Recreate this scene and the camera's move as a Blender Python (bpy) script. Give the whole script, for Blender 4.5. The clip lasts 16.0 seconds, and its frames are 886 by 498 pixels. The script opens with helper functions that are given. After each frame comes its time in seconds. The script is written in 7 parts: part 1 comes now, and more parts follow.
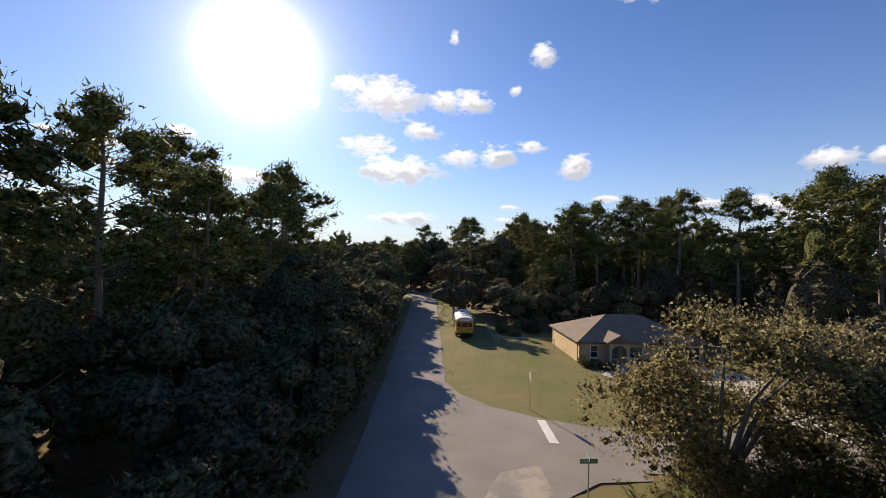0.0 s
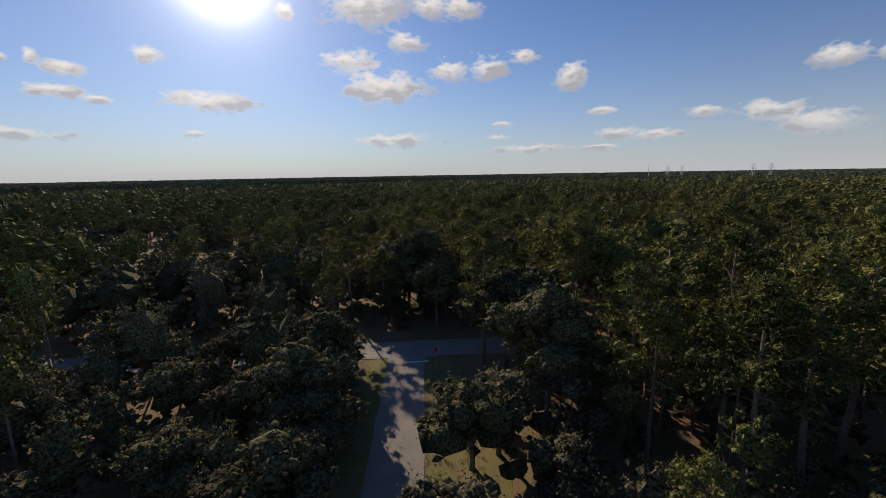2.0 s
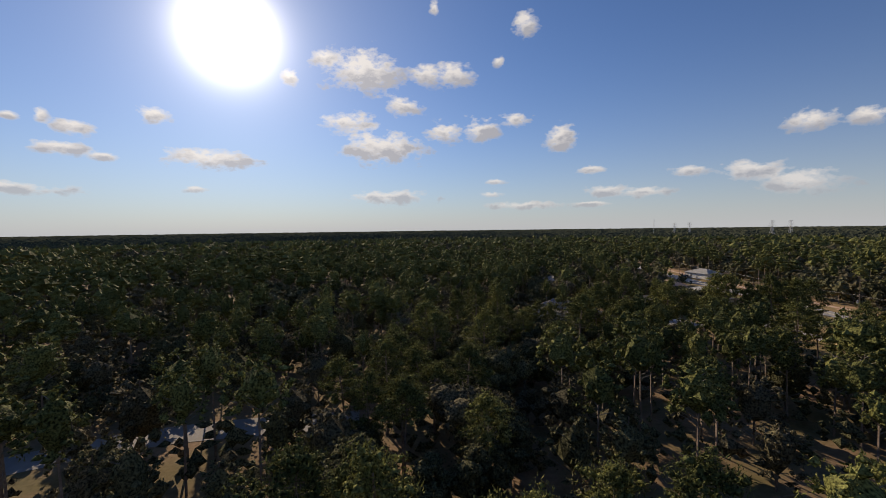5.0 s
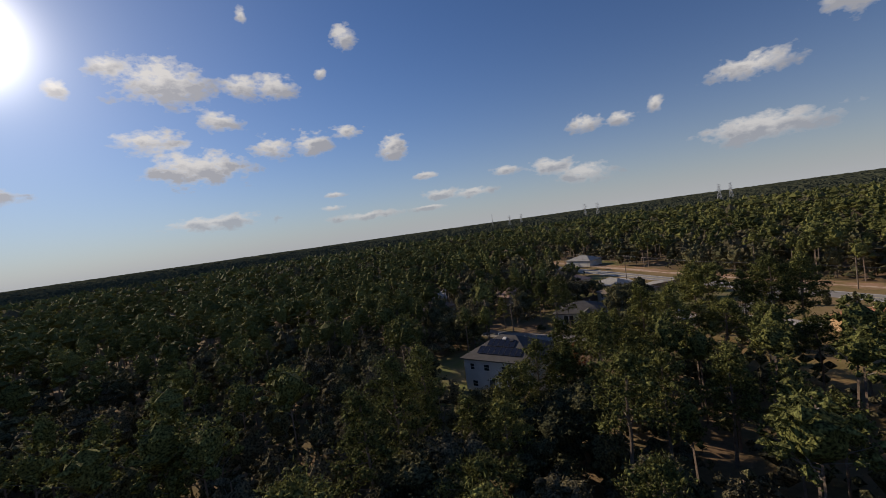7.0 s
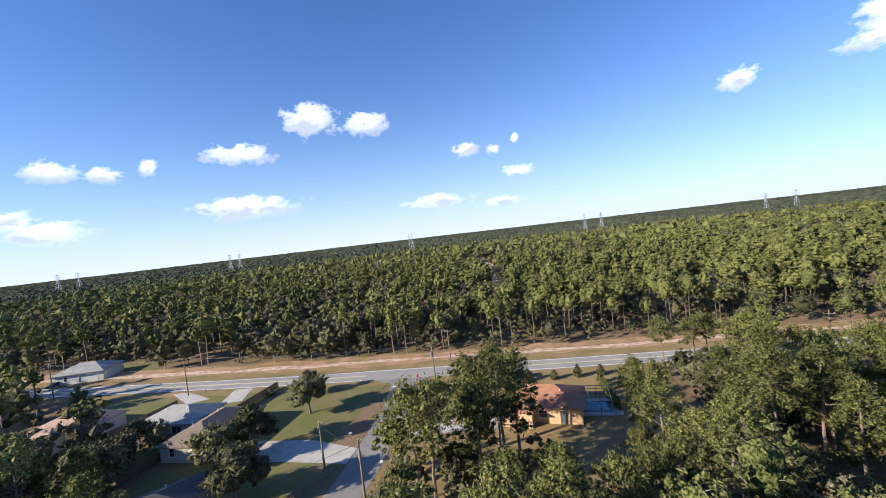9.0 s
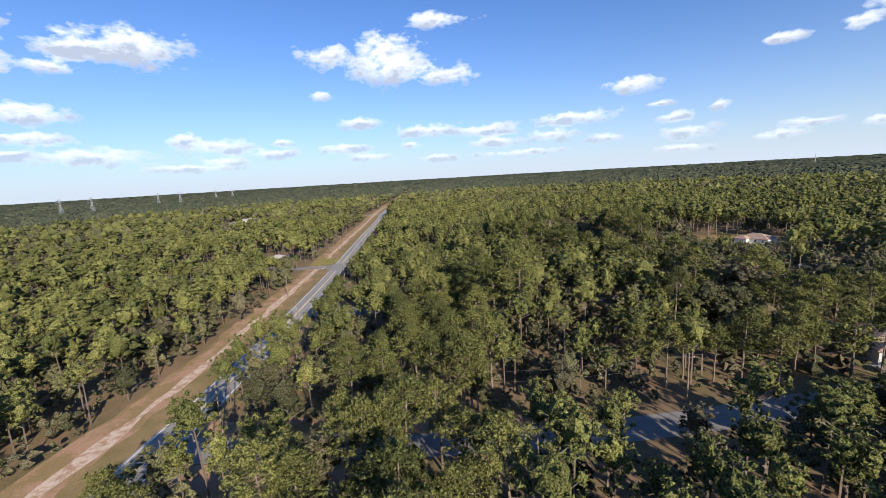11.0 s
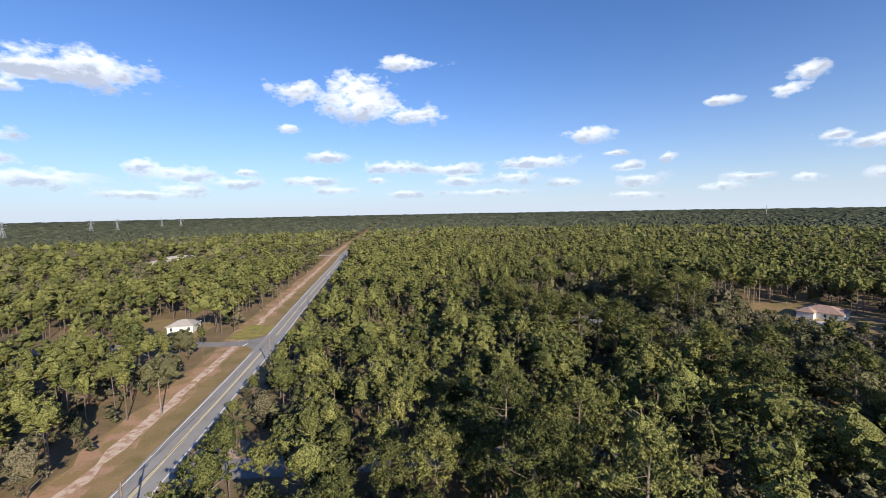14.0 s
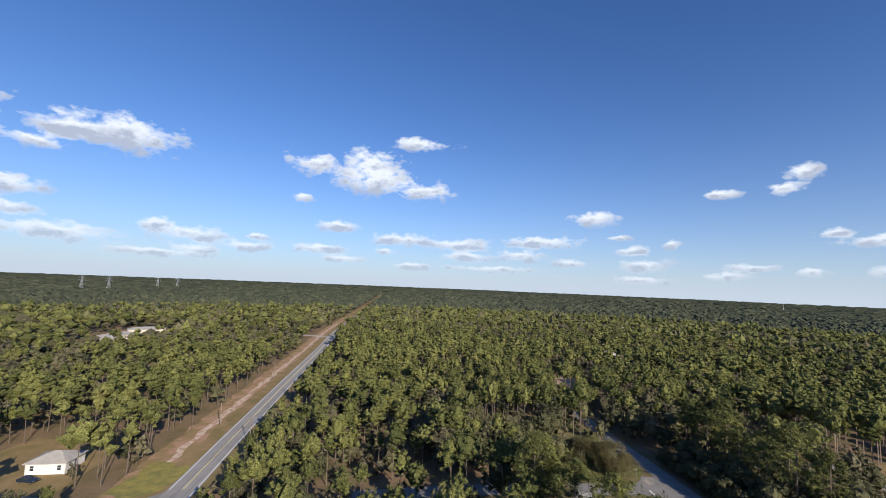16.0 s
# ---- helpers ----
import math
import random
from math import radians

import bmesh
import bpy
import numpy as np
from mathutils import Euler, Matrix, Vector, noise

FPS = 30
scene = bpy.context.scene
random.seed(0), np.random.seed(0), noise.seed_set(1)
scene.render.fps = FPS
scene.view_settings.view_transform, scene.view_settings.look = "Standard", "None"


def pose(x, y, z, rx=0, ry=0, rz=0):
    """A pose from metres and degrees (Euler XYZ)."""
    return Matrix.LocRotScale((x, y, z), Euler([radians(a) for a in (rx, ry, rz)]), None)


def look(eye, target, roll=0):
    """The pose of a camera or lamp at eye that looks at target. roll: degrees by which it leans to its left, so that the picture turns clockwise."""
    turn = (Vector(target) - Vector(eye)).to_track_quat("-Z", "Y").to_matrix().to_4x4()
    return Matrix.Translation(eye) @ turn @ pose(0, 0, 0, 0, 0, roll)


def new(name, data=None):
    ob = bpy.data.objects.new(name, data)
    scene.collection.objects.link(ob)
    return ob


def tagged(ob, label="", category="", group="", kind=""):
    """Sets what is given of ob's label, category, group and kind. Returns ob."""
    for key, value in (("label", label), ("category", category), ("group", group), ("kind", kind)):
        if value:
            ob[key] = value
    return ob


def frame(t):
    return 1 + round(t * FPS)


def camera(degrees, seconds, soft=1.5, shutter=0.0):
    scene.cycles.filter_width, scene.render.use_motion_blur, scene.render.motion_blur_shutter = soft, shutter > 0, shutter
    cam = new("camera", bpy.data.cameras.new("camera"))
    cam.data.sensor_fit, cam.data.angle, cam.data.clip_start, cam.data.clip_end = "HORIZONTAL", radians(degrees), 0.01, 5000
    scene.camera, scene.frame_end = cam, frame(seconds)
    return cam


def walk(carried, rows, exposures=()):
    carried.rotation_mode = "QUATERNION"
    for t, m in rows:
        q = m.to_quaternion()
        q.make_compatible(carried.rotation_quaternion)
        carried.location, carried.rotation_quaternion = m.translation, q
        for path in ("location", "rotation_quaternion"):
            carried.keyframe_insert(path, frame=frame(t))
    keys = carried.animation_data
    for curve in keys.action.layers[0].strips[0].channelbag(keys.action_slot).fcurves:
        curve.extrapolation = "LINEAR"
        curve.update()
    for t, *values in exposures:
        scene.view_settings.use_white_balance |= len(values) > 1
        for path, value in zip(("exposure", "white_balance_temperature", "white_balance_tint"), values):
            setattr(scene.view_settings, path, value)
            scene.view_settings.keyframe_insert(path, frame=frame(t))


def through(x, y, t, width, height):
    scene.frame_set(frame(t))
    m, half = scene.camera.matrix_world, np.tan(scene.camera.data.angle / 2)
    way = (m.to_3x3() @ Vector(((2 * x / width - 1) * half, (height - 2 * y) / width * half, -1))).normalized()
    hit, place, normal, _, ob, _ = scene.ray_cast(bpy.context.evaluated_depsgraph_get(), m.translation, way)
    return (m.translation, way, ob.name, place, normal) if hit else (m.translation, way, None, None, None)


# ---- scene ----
cam = camera(94.0, 16.0, 0.75)
PATH = [
    (0.0, pose(0.00, 0.00, 12.02, 90.43, -1.53, 0.01)),
    (0.5, pose(-0.01, 12.48, 16.84, 93.05, -0.31, -0.57)),
    (1.0, pose(0.25, 24.52, 21.28, 94.76, 0.32, -0.77)),
    (1.5, pose(0.41, 38.01, 25.79, 95.17, 0.86, -0.93)),
    (1.7, pose(0.51, 43.10, 27.07, 90.02, 0.91, -0.95)),
    (1.8, pose(0.57, 45.59, 27.59, 86.47, 0.92, -0.95)),
    (1.9, pose(0.64, 48.12, 28.01, 82.91, 0.95, -0.97)),
    (2.0, pose(0.71, 50.72, 28.31, 79.67, 0.98, -0.97)),
    (2.3, pose(0.92, 58.91, 28.32, 79.78, 0.45, -0.84)),
    (2.5, pose(1.10, 64.65, 28.13, 81.15, -0.12, -0.72)),
    (3.0, pose(1.67, 80.10, 28.12, 83.72, -0.39, -0.71)),
    (3.5, pose(1.98, 97.62, 28.75, 86.02, 0.33, -1.16)),
    (4.0, pose(2.41, 115.70, 29.58, 86.94, 0.47, -1.13)),
    (4.2, pose(2.50, 122.48, 29.81, 86.95, 0.53, -1.26)),
    (6.3, pose(1.67, 180.32, 29.99, 88.92, 2.50, -4.24)),
    (6.5, pose(1.79, 185.45, 30.23, 89.15, 2.86, -7.27)),
    (6.8, pose(1.91, 192.96, 30.78, 87.78, 5.61, -15.06)),
    (7.0, pose(2.29, 198.17, 31.11, 87.03, 8.00, -22.79)),
    (7.5, pose(5.19, 212.91, 31.49, 82.08, 11.44, -43.31)),
    (8.0, pose(11.65, 226.44, 31.90, 78.84, 11.45, -62.53)),
    (8.3, pose(16.50, 233.07, 32.25, 78.43, 10.90, -72.88)),
    (8.5, pose(20.31, 237.10, 32.60, 80.17, 9.69, -77.09)),
    (9.0, pose(32.34, 246.40, 34.07, 87.84, 6.56, -85.70)),
    (9.2, pose(37.92, 249.32, 35.18, 89.59, 5.70, -94.06)),
    (9.5, pose(46.70, 252.61, 37.15, 88.16, 6.97, -116.06)),
    (10.0, pose(60.94, 254.39, 40.51, 83.72, 4.76, -156.80)),
    (10.2, pose(66.02, 253.62, 41.50, 82.78, 3.48, -169.64)),
    (12.3, pose(83.79, 226.46, 45.03, 77.44, 2.85, -185.25)),
    (12.5, pose(84.07, 222.15, 44.96, 77.96, 2.55, -185.23)),
    (13.0, pose(84.17, 210.28, 45.35, 80.61, 1.90, -185.31)),
    (13.5, pose(83.70, 197.64, 45.81, 83.16, 1.48, -185.73)),
    (14.0, pose(82.89, 185.27, 46.17, 84.70, 1.07, -186.09)),
    (14.5, pose(81.59, 172.95, 46.52, 87.11, 0.42, -186.07)),
    (15.0, pose(80.35, 160.84, 47.68, 91.29, -0.60, -185.93)),
    (15.5, pose(79.16, 149.99, 50.77, 94.13, -1.58, -185.79)),
    (16.0, pose(77.91, 139.66, 54.33, 94.93, -2.35, -185.50)),
]
walk(cam, PATH, [(0.0, 0.55, 7400, 14), (0.6, 0.2, 7300, 14), (1.2, -0.25, 7400, 14), (2.0, -0.1, 7500, 14), (2.5, 0.15, 7600, 14), (3.0, 0.0, 7600, 14), (4.0, -0.08, 7600, 14), (6.5, -0.25, 7600, 14), (7.0, -0.38, 7300, 13), (7.5, 0.05, 6800, 11), (8.0, 0.6, 6500, 10), (8.5, 0.95, 6400, 10), (9.0, 0.88, 6350, 10), (10.0, 0.5, 6300, 10), (12.3, 0.72, 6400, 10), (13.5, 0.64, 6400, 10), (14.2, 0.5, 6400, 10), (15.0, 0.28, 6400, 10), (16.0, 0.34, 6300, 10)])

# ---- sky, clouds and sun ----
SUN_AZ, SUN_EL = -24.8, 22.7          # degrees: clockwise from +y, above the horizon
sun_way = Vector((math.sin(radians(SUN_AZ)) * math.cos(radians(SUN_EL)), math.cos(radians(SUN_AZ)) * math.cos(radians(SUN_EL)), math.sin(radians(SUN_EL))))
sun = new("sun", bpy.data.lights.new("sun", "SUN"))
sun.data.energy, sun.data.angle, sun.data.color = 5.0, radians(0.53), (1.0, 0.88, 0.72)
sun.matrix_world = look(Vector((0, 0, 200)), Vector((0, 0, 200)) - sun_way)

world = bpy.data.worlds.new("world")
scene.world = world
world.use_nodes = True
wt = world.node_tree
for n in list(wt.nodes):
    wt.nodes.remove(n)


def wnode(kind, **sets):
    n = wt.nodes.new(kind)
    for k, v in sets.items():
        if k == "operation":
            n.operation = v
    return n


def wmath(op, a, b=None, c=None, clamp=False):
    n = wnode("ShaderNodeMath", operation=op)
    n.use_clamp = clamp
    for i, v in enumerate((a, b, c)):
        if v is None:
            continue
        if isinstance(v, (int, float)):
            n.inputs[i].default_value = v
        else:
            wt.links.new(v, n.inputs[i])
    return n.outputs[0]


coord = wnode("ShaderNodeTexCoord")
norm = wnode("ShaderNodeVectorMath", operation="NORMALIZE")
wt.links.new(coord.outputs["Generated"], norm.inputs[0])
sep = wnode("ShaderNodeSeparateXYZ")
wt.links.new(norm.outputs[0], sep.inputs[0])
# bearing (clockwise from +x) and height above the horizon, in degrees
bearing = wmath("MULTIPLY", wmath("ARCTAN2", wmath("MULTIPLY", sep.outputs[1], -1.0), sep.outputs[0]), 57.2958)
height = wmath("MULTIPLY", wmath("ARCSINE", sep.outputs[2]), 57.2958)


def sky_noise(scale, detail, rough, stretch):
    m = wnode("ShaderNodeMapping")
    m.inputs["Scale"].default_value = (scale, scale, scale * stretch)
    wt.links.new(norm.outputs[0], m.inputs[0])
    n = wnode("ShaderNodeTexNoise")
    n.inputs["Scale"].default_value = 1.0
    n.inputs["Detail"].default_value = detail
    n.inputs["Roughness"].default_value = rough
    wt.links.new(m.outputs[0], n.inputs["Vector"])
    return n.outputs["Fac"]


puff = sky_noise(24, 5, 0.56, 1.8)
puff2 = sky_noise(70, 3, 0.5, 1.7)
place = wnode("ShaderNodeCombineXYZ")
wt.links.new(bearing, place.inputs[0])
wt.links.new(height, place.inputs[1])
cover, tops = [None], [None]


def cloud(a, e, w, h):
    """One cumulus: bearing, height, half width and half depth in degrees."""
    w, h = w * 1.12 + 0.1, h * 1.18 + 0.1
    v = wnode("ShaderNodeVectorMath", operation="MULTIPLY_ADD")
    wt.links.new(place.outputs[0], v.inputs[0])
    v.inputs[1].default_value = (1 / w, 1 / h, 0)
    v.inputs[2].default_value = (-a / w, -e / h, 0)
    d = wnode("ShaderNodeVectorMath", operation="LENGTH")
    wt.links.new(v.outputs[0], d.inputs[0])
    cover[0] = d.outputs["Value"] if cover[0] is None else wmath("MINIMUM", cover[0], d.outputs["Value"])
    up = wnode("ShaderNodeVectorMath", operation="SUBTRACT")
    wt.links.new(v.outputs[0], up.inputs[0])
    up.inputs[1].default_value = (-0.12, 0.55, 0)
    d = wnode("ShaderNodeVectorMath", operation="LENGTH")
    wt.links.new(up.outputs[0], d.inputs[0])
    tops[0] = d.outputs["Value"] if tops[0] is None else wmath("MINIMUM", tops[0], d.outputs["Value"])


cloud(-98.4, 20.1, 4.74, 2.15)
cloud(-103.6, 21.3, 1.63, 0.75)
cloud(-90.3, 20.0, 2.02, 1.11)
cloud(-86.5, 20.0, 2.76, 1.22)
cloud(-93.3, 16.2, 2.37, 1.02)
cloud(-96.3, 10.9, 5.20, 1.80)
cloud(-101.1, 14.1, 4.10, 1.04)
cloud(-87.9, 12.9, 2.39, 1.13)
cloud(-83.0, 13.1, 2.42, 1.34)
cloud(-78.5, 14.2, 1.90, 0.74)
cloud(-72.5, 11.4, 1.93, 1.46)
cloud(-77.0, 25.2, 1.55, 1.11)
cloud(-74.3, 33.7, 4.36, 1.68)
cloud(-64.5, 30.7, 3.08, 1.09)
cloud(-89.1, 27.5, 0.61, 0.70)
cloud(-80.5, 21.3, 0.66, 0.48)
cloud(-46.8, 10.6, 2.01, 0.87)
cloud(-42.6, 10.3, 1.58, 0.62)
cloud(-38.8, 11.0, 0.80, 0.75)
cloud(-51.6, 5.9, 2.86, 0.97)
cloud(-47.5, 4.4, 3.01, 1.10)
cloud(-57.5, 6.5, 1.79, 0.56)
cloud(-66.6, 4.5, 2.38, 0.58)
cloud(-62.4, 4.2, 2.83, 0.51)
cloud(-95.7, 4.4, 5.45, 0.75)
cloud(-81.0, 6.3, 1.43, 0.29)
cloud(-81.6, 4.6, 1.71, 0.29)
cloud(-76.9, 3.0, 4.57, 0.39)
cloud(-68.4, 3.0, 2.39, 0.24)
cloud(-68.4, 7.3, 1.88, 0.39)
cloud(-117.3, 8.6, 4.73, 0.87)
cloud(-130.8, 8.6, 2.40, 0.53)
cloud(-138.9, 9.2, 1.95, 0.69)
cloud(-129.6, 10.7, 1.69, 0.54)
cloud(-122.7, 13.0, 1.46, 0.81)
cloud(-135.6, 4.4, 5.87, 0.48)
cloud(-138.8, 6.2, 3.08, 0.30)
cloud(-119.0, 5.0, 1.14, 0.26)
cloud(-127.3, 8.1, 1.28, 0.32)
cloud(-132.1, 11.5, 0.58, 0.56)
cloud(-134.3, 11.2, 0.79, 0.28)
cloud(-108.0, 18.8, 0.99, 0.78)
cloud(-20.3, 16.3, 3.31, 1.78)
cloud(-13.3, 15.5, 3.11, 1.16)
cloud(-29.1, 12.4, 3.62, 1.00)
cloud(-28.6, 5.9, 5.50, 1.25)
cloud(-0.1, 11.0, 1.49, 0.84)
cloud(4.0, 10.5, 0.80, 0.62)
cloud(6.7, 11.5, 0.59, 0.52)
cloud(7.0, 7.2, 1.98, 0.63)
cloud(-4.7, 4.4, 4.25, 0.85)
cloud(4.5, 3.5, 2.98, 0.56)
cloud(32.4, 12.8, 1.75, 1.00)
cloud(44.5, 15.1, 2.67, 1.40)
cloud(45.4, 12.0, 1.85, 0.73)
cloud(47.9, 7.8, 2.88, 0.75)
cloud(47.7, 5.6, 3.00, 0.54)
cloud(77.7, 15.1, 3.54, 1.14)
cloud(84.9, 15.2, 4.12, 2.04)
cloud(86.0, 13.5, 6.02, 1.50)
cloud(91.5, 18.8, 4.50, 0.72)
cloud(92.5, 12.6, 4.69, 0.94)
cloud(52.8, 14.4, 4.04, 1.32)
cloud(57.0, 14.9, 5.33, 1.66)
cloud(44.0, 13.3, 3.48, 0.73)
cloud(50.0, 12.5, 2.86, 0.53)
cloud(47.3, 8.1, 3.28, 0.65)
cloud(76.2, 10.7, 1.34, 0.53)
cloud(81.0, 7.2, 2.63, 0.64)
cloud(89.8, 5.9, 4.53, 0.76)
cloud(97.9, 5.5, 4.72, 0.66)
cloud(115.6, 9.3, 3.10, 0.83)
cloud(109.1, 6.1, 5.13, 0.68)
cloud(129.6, 11.6, 2.02, 0.41)
cloud(135.3, 11.7, 1.65, 0.59)
cloud(136.8, 13.2, 1.54, 0.63)
cloud(139.0, 6.8, 1.41, 0.37)
cloud(142.8, 5.9, 3.51, 0.53)
cloud(52.2, 3.8, 5.03, 0.87)
cloud(60.4, 5.5, 2.39, 0.79)
cloud(64.1, 4.7, 4.02, 0.84)
cloud(70.0, 3.8, 2.96, 0.46)
cloud(71.0, 5.1, 1.32, 0.40)
cloud(60.9, 2.4, 4.76, 0.39)
cloud(47.3, 5.8, 3.45, 0.46)
cloud(78.6, 4.1, 3.40, 0.51)
cloud(81.9, 2.9, 2.76, 0.34)
cloud(87.4, 4.2, 1.22, 0.42)
cloud(98.8, 3.9, 3.50, 0.59)
cloud(102.3, 2.4, 5.58, 0.35)
cloud(106.1, 4.3, 2.94, 0.65)
cloud(112.7, 3.4, 1.86, 0.44)
cloud(118.5, 6.8, 1.32, 0.23)
cloud(124.4, 5.9, 0.80, 0.42)
cloud(120.2, 5.1, 1.97, 0.50)
cloud(121.4, 3.3, 2.62, 0.83)
cloud(132.4, 3.2, 2.22, 0.37)
cloud(137.2, 2.8, 1.29, 0.46)
cloud(91.0, 2.4, 2.45, 0.42)
cloud(121.1, 1.5, 2.95, 0.40)
cloud(129.7, 2.2, 2.54, 0.42)
cloud(144.1, 2.8, 3.06, 0.46)
cloud(45.5, 4.1, 2.34, 0.52)
cloud(64.4, 3.0, 2.57, 0.48)
rag = wmath("ADD", wmath("MULTIPLY", wmath("SUBTRACT", puff, 0.5), 2.3), wmath("MULTIPLY", wmath("SUBTRACT", puff2, 0.5), 0.8))
dense = wmath("SUBTRACT", 1.02, wmath("ADD", cover[0], rag))
# thin at the rim, thinner still in the low rows far away
mask = wmath("MULTIPLY", wmath("SMOOTH_MIN", wmath("MULTIPLY", dense, 1.7, clamp=True), 0.96, 0.2), wmath("ADD", 0.62, wmath("MULTIPLY", height, 0.04), clamp=True), clamp=True)
# white tops, greyer bases
base = wmath("MULTIPLY", wmath("SUBTRACT", tops[0], wmath("MULTIPLY", cover[0], 0.45)), 0.85)
thick = wmath("MULTIPLY", wmath("SUBTRACT", wmath("ADD", base, wmath("MULTIPLY", wmath("SUBTRACT", puff, 0.5), -1.8)), 0.12), wmath("ADD", 0.7, wmath("MULTIPLY", dense, 1.3)), clamp=True)

sky = wnode("ShaderNodeTexSky")
sky.sky_type = "NISHITA"
sky.sun_disc = False
sky.sun_elevation, sky.sun_rotation = radians(SUN_EL), radians(SUN_AZ)
sky.altitude, sky.air_density, sky.dust_density, sky.ozone_density = 0, 1.0, 0.1, 3.0
# the bright ring of air round the sun, widened to stand in for glare
facing = wnode("ShaderNodeVectorMath", operation="DOT_PRODUCT")
wt.links.new(norm.outputs[0], facing.inputs[0])
facing.inputs[1].default_value = sun_way
cosine = wmath("MAXIMUM", facing.outputs["Value"], 0.0)
glow = wmath("ADD", wmath("MULTIPLY", wmath("POWER", cosine, 480.0), 42.0), wmath("ADD", wmath("MULTIPLY", wmath("POWER", cosine, 110.0), 5.0), wmath("MULTIPLY", wmath("POWER", cosine, 14.0), 1.7)))
glow_rgb = wnode("ShaderNodeCombineXYZ")
for i, k in enumerate((1.0, 0.98, 0.95)):
    wt.links.new(wmath("MULTIPLY", glow, k), glow_rgb.inputs[i])
# clear dry air: deeper blue above, pale at the horizon
blue = wnode("ShaderNodeVectorMath", operation="MULTIPLY")
wt.links.new(sky.outputs[0], blue.inputs[0])
blue.inputs[1].default_value = (0.66, 0.94, 1.38)
pale = wnode("ShaderNodeMix")
pale.data_type = "RGBA"
wt.links.new(wmath("POWER", 2.718, wmath("MULTIPLY", wmath("MAXIMUM", height, 0.0), -0.16)), pale.inputs["Factor"])
wt.links.new(blue.outputs[0], pale.inputs["A"])
pale.inputs["B"].default_value = (6.2, 7.0, 8.0, 1)
# clouds: white rims, greyer where they are thick
shade = wnode("ShaderNodeMix")
shade.data_type = "RGBA"
wt.links.new(thick, shade.inputs["Factor"])
shade.inputs["A"].default_value = (10.0, 10.4, 11.0, 1)
shade.inputs["B"].default_value = (5.2, 5.7, 6.8, 1)
over = wnode("ShaderNodeMix")
over.data_type = "RGBA"
wt.links.new(mask, over.inputs["Factor"])
wt.links.new(pale.outputs["Result"], over.inputs["A"])
wt.links.new(shade.outputs["Result"], over.inputs["B"])
add = wnode("ShaderNodeVectorMath", operation="ADD")
wt.links.new(over.outputs["Result"], add.inputs[0])
wt.links.new(glow_rgb.outputs[0], add.inputs[1])
back = wnode("ShaderNodeBackground")
back.inputs["Strength"].default_value = 0.076
wt.links.new(add.outputs[0], back.inputs["Color"])
wout = wnode("ShaderNodeOutputWorld")
wt.links.new(back.outputs[0], wout.inputs["Surface"])


# ---- materials ----
def material(name, base, rough=0.7, metal=0.0, second=None, scale=1.0, mix=(0.35, 0.65), grain=0.0, grain_scale=20.0, bump=0.0, spec=0.5, tint=0.0, coords="Object"):
    """A surface with two scales of variation: patches between base and second, and a fine grain."""
    m = bpy.data.materials.new(name)
    m.use_nodes = True
    t = m.node_tree
    p = t.nodes["Principled BSDF"]
    p.inputs["Roughness"].default_value, p.inputs["Metallic"].default_value = rough, metal
    p.inputs["Specular IOR Level"].default_value = spec
    tc = t.nodes.new("ShaderNodeTexCoord")
    where = tc.outputs["Object"]
    if coords == "World":
        geo = t.nodes.new("ShaderNodeNewGeometry")
        where = geo.outputs["Position"]
    big = t.nodes.new("ShaderNodeTexNoise")
    big.inputs["Scale"].default_value, big.inputs["Detail"].default_value, big.inputs["Roughness"].default_value = scale, 5, 0.6
    t.links.new(where, big.inputs["Vector"])
    ramp = t.nodes.new("ShaderNodeMapRange")
    ramp.inputs["From Min"].default_value, ramp.inputs["From Max"].default_value = mix
    t.links.new(big.outputs["Fac"], ramp.inputs["Value"])
    mixer = t.nodes.new("ShaderNodeMix")
    mixer.data_type = "RGBA"
    t.links.new(ramp.outputs[0], mixer.inputs["Factor"])
    mixer.inputs["A"].default_value = (*base, 1)
    mixer.inputs["B"].default_value = (*(second or [c * 0.82 for c in base]), 1)
    col = mixer.outputs["Result"]
    fine = t.nodes.new("ShaderNodeTexNoise")
    fine.inputs["Scale"].default_value, fine.inputs["Detail"].default_value = grain_scale, 3
    t.links.new(where, fine.inputs["Vector"])
    if grain or tint:
        hsv = t.nodes.new("ShaderNodeHueSaturation")
        t.links.new(col, hsv.inputs["Color"])
        val = t.nodes.new("ShaderNodeMath")
        val.operation = "MULTIPLY_ADD"
        t.links.new(fine.outputs["Fac"], val.inputs[0])
        val.inputs[1].default_value, val.inputs[2].default_value = 2 * grain, 1 - grain
        out = val.outputs[0]
        if tint:
            info = t.nodes.new("ShaderNodeObjectInfo")
            add2 = t.nodes.new("ShaderNodeMath")
            add2.operation = "MULTIPLY_ADD"
            t.links.new(info.outputs["Random"], add2.inputs[0])
            add2.inputs[1].default_value = tint
            t.links.new(out, add2.inputs[2])
            out = add2.outputs[0]
        t.links.new(out, hsv.inputs["Value"])
        col = hsv.outputs[0]
    t.links.new(col, p.inputs["Base Color"])
    if bump:
        b = t.nodes.new("ShaderNodeBump")
        b.inputs["Strength"].default_value, b.inputs["Distance"].default_value = 0.6, bump
        t.links.new(fine.outputs["Fac"], b.inputs["Height"])
        t.links.new(b.outputs[0], p.inputs["Normal"])
    return m


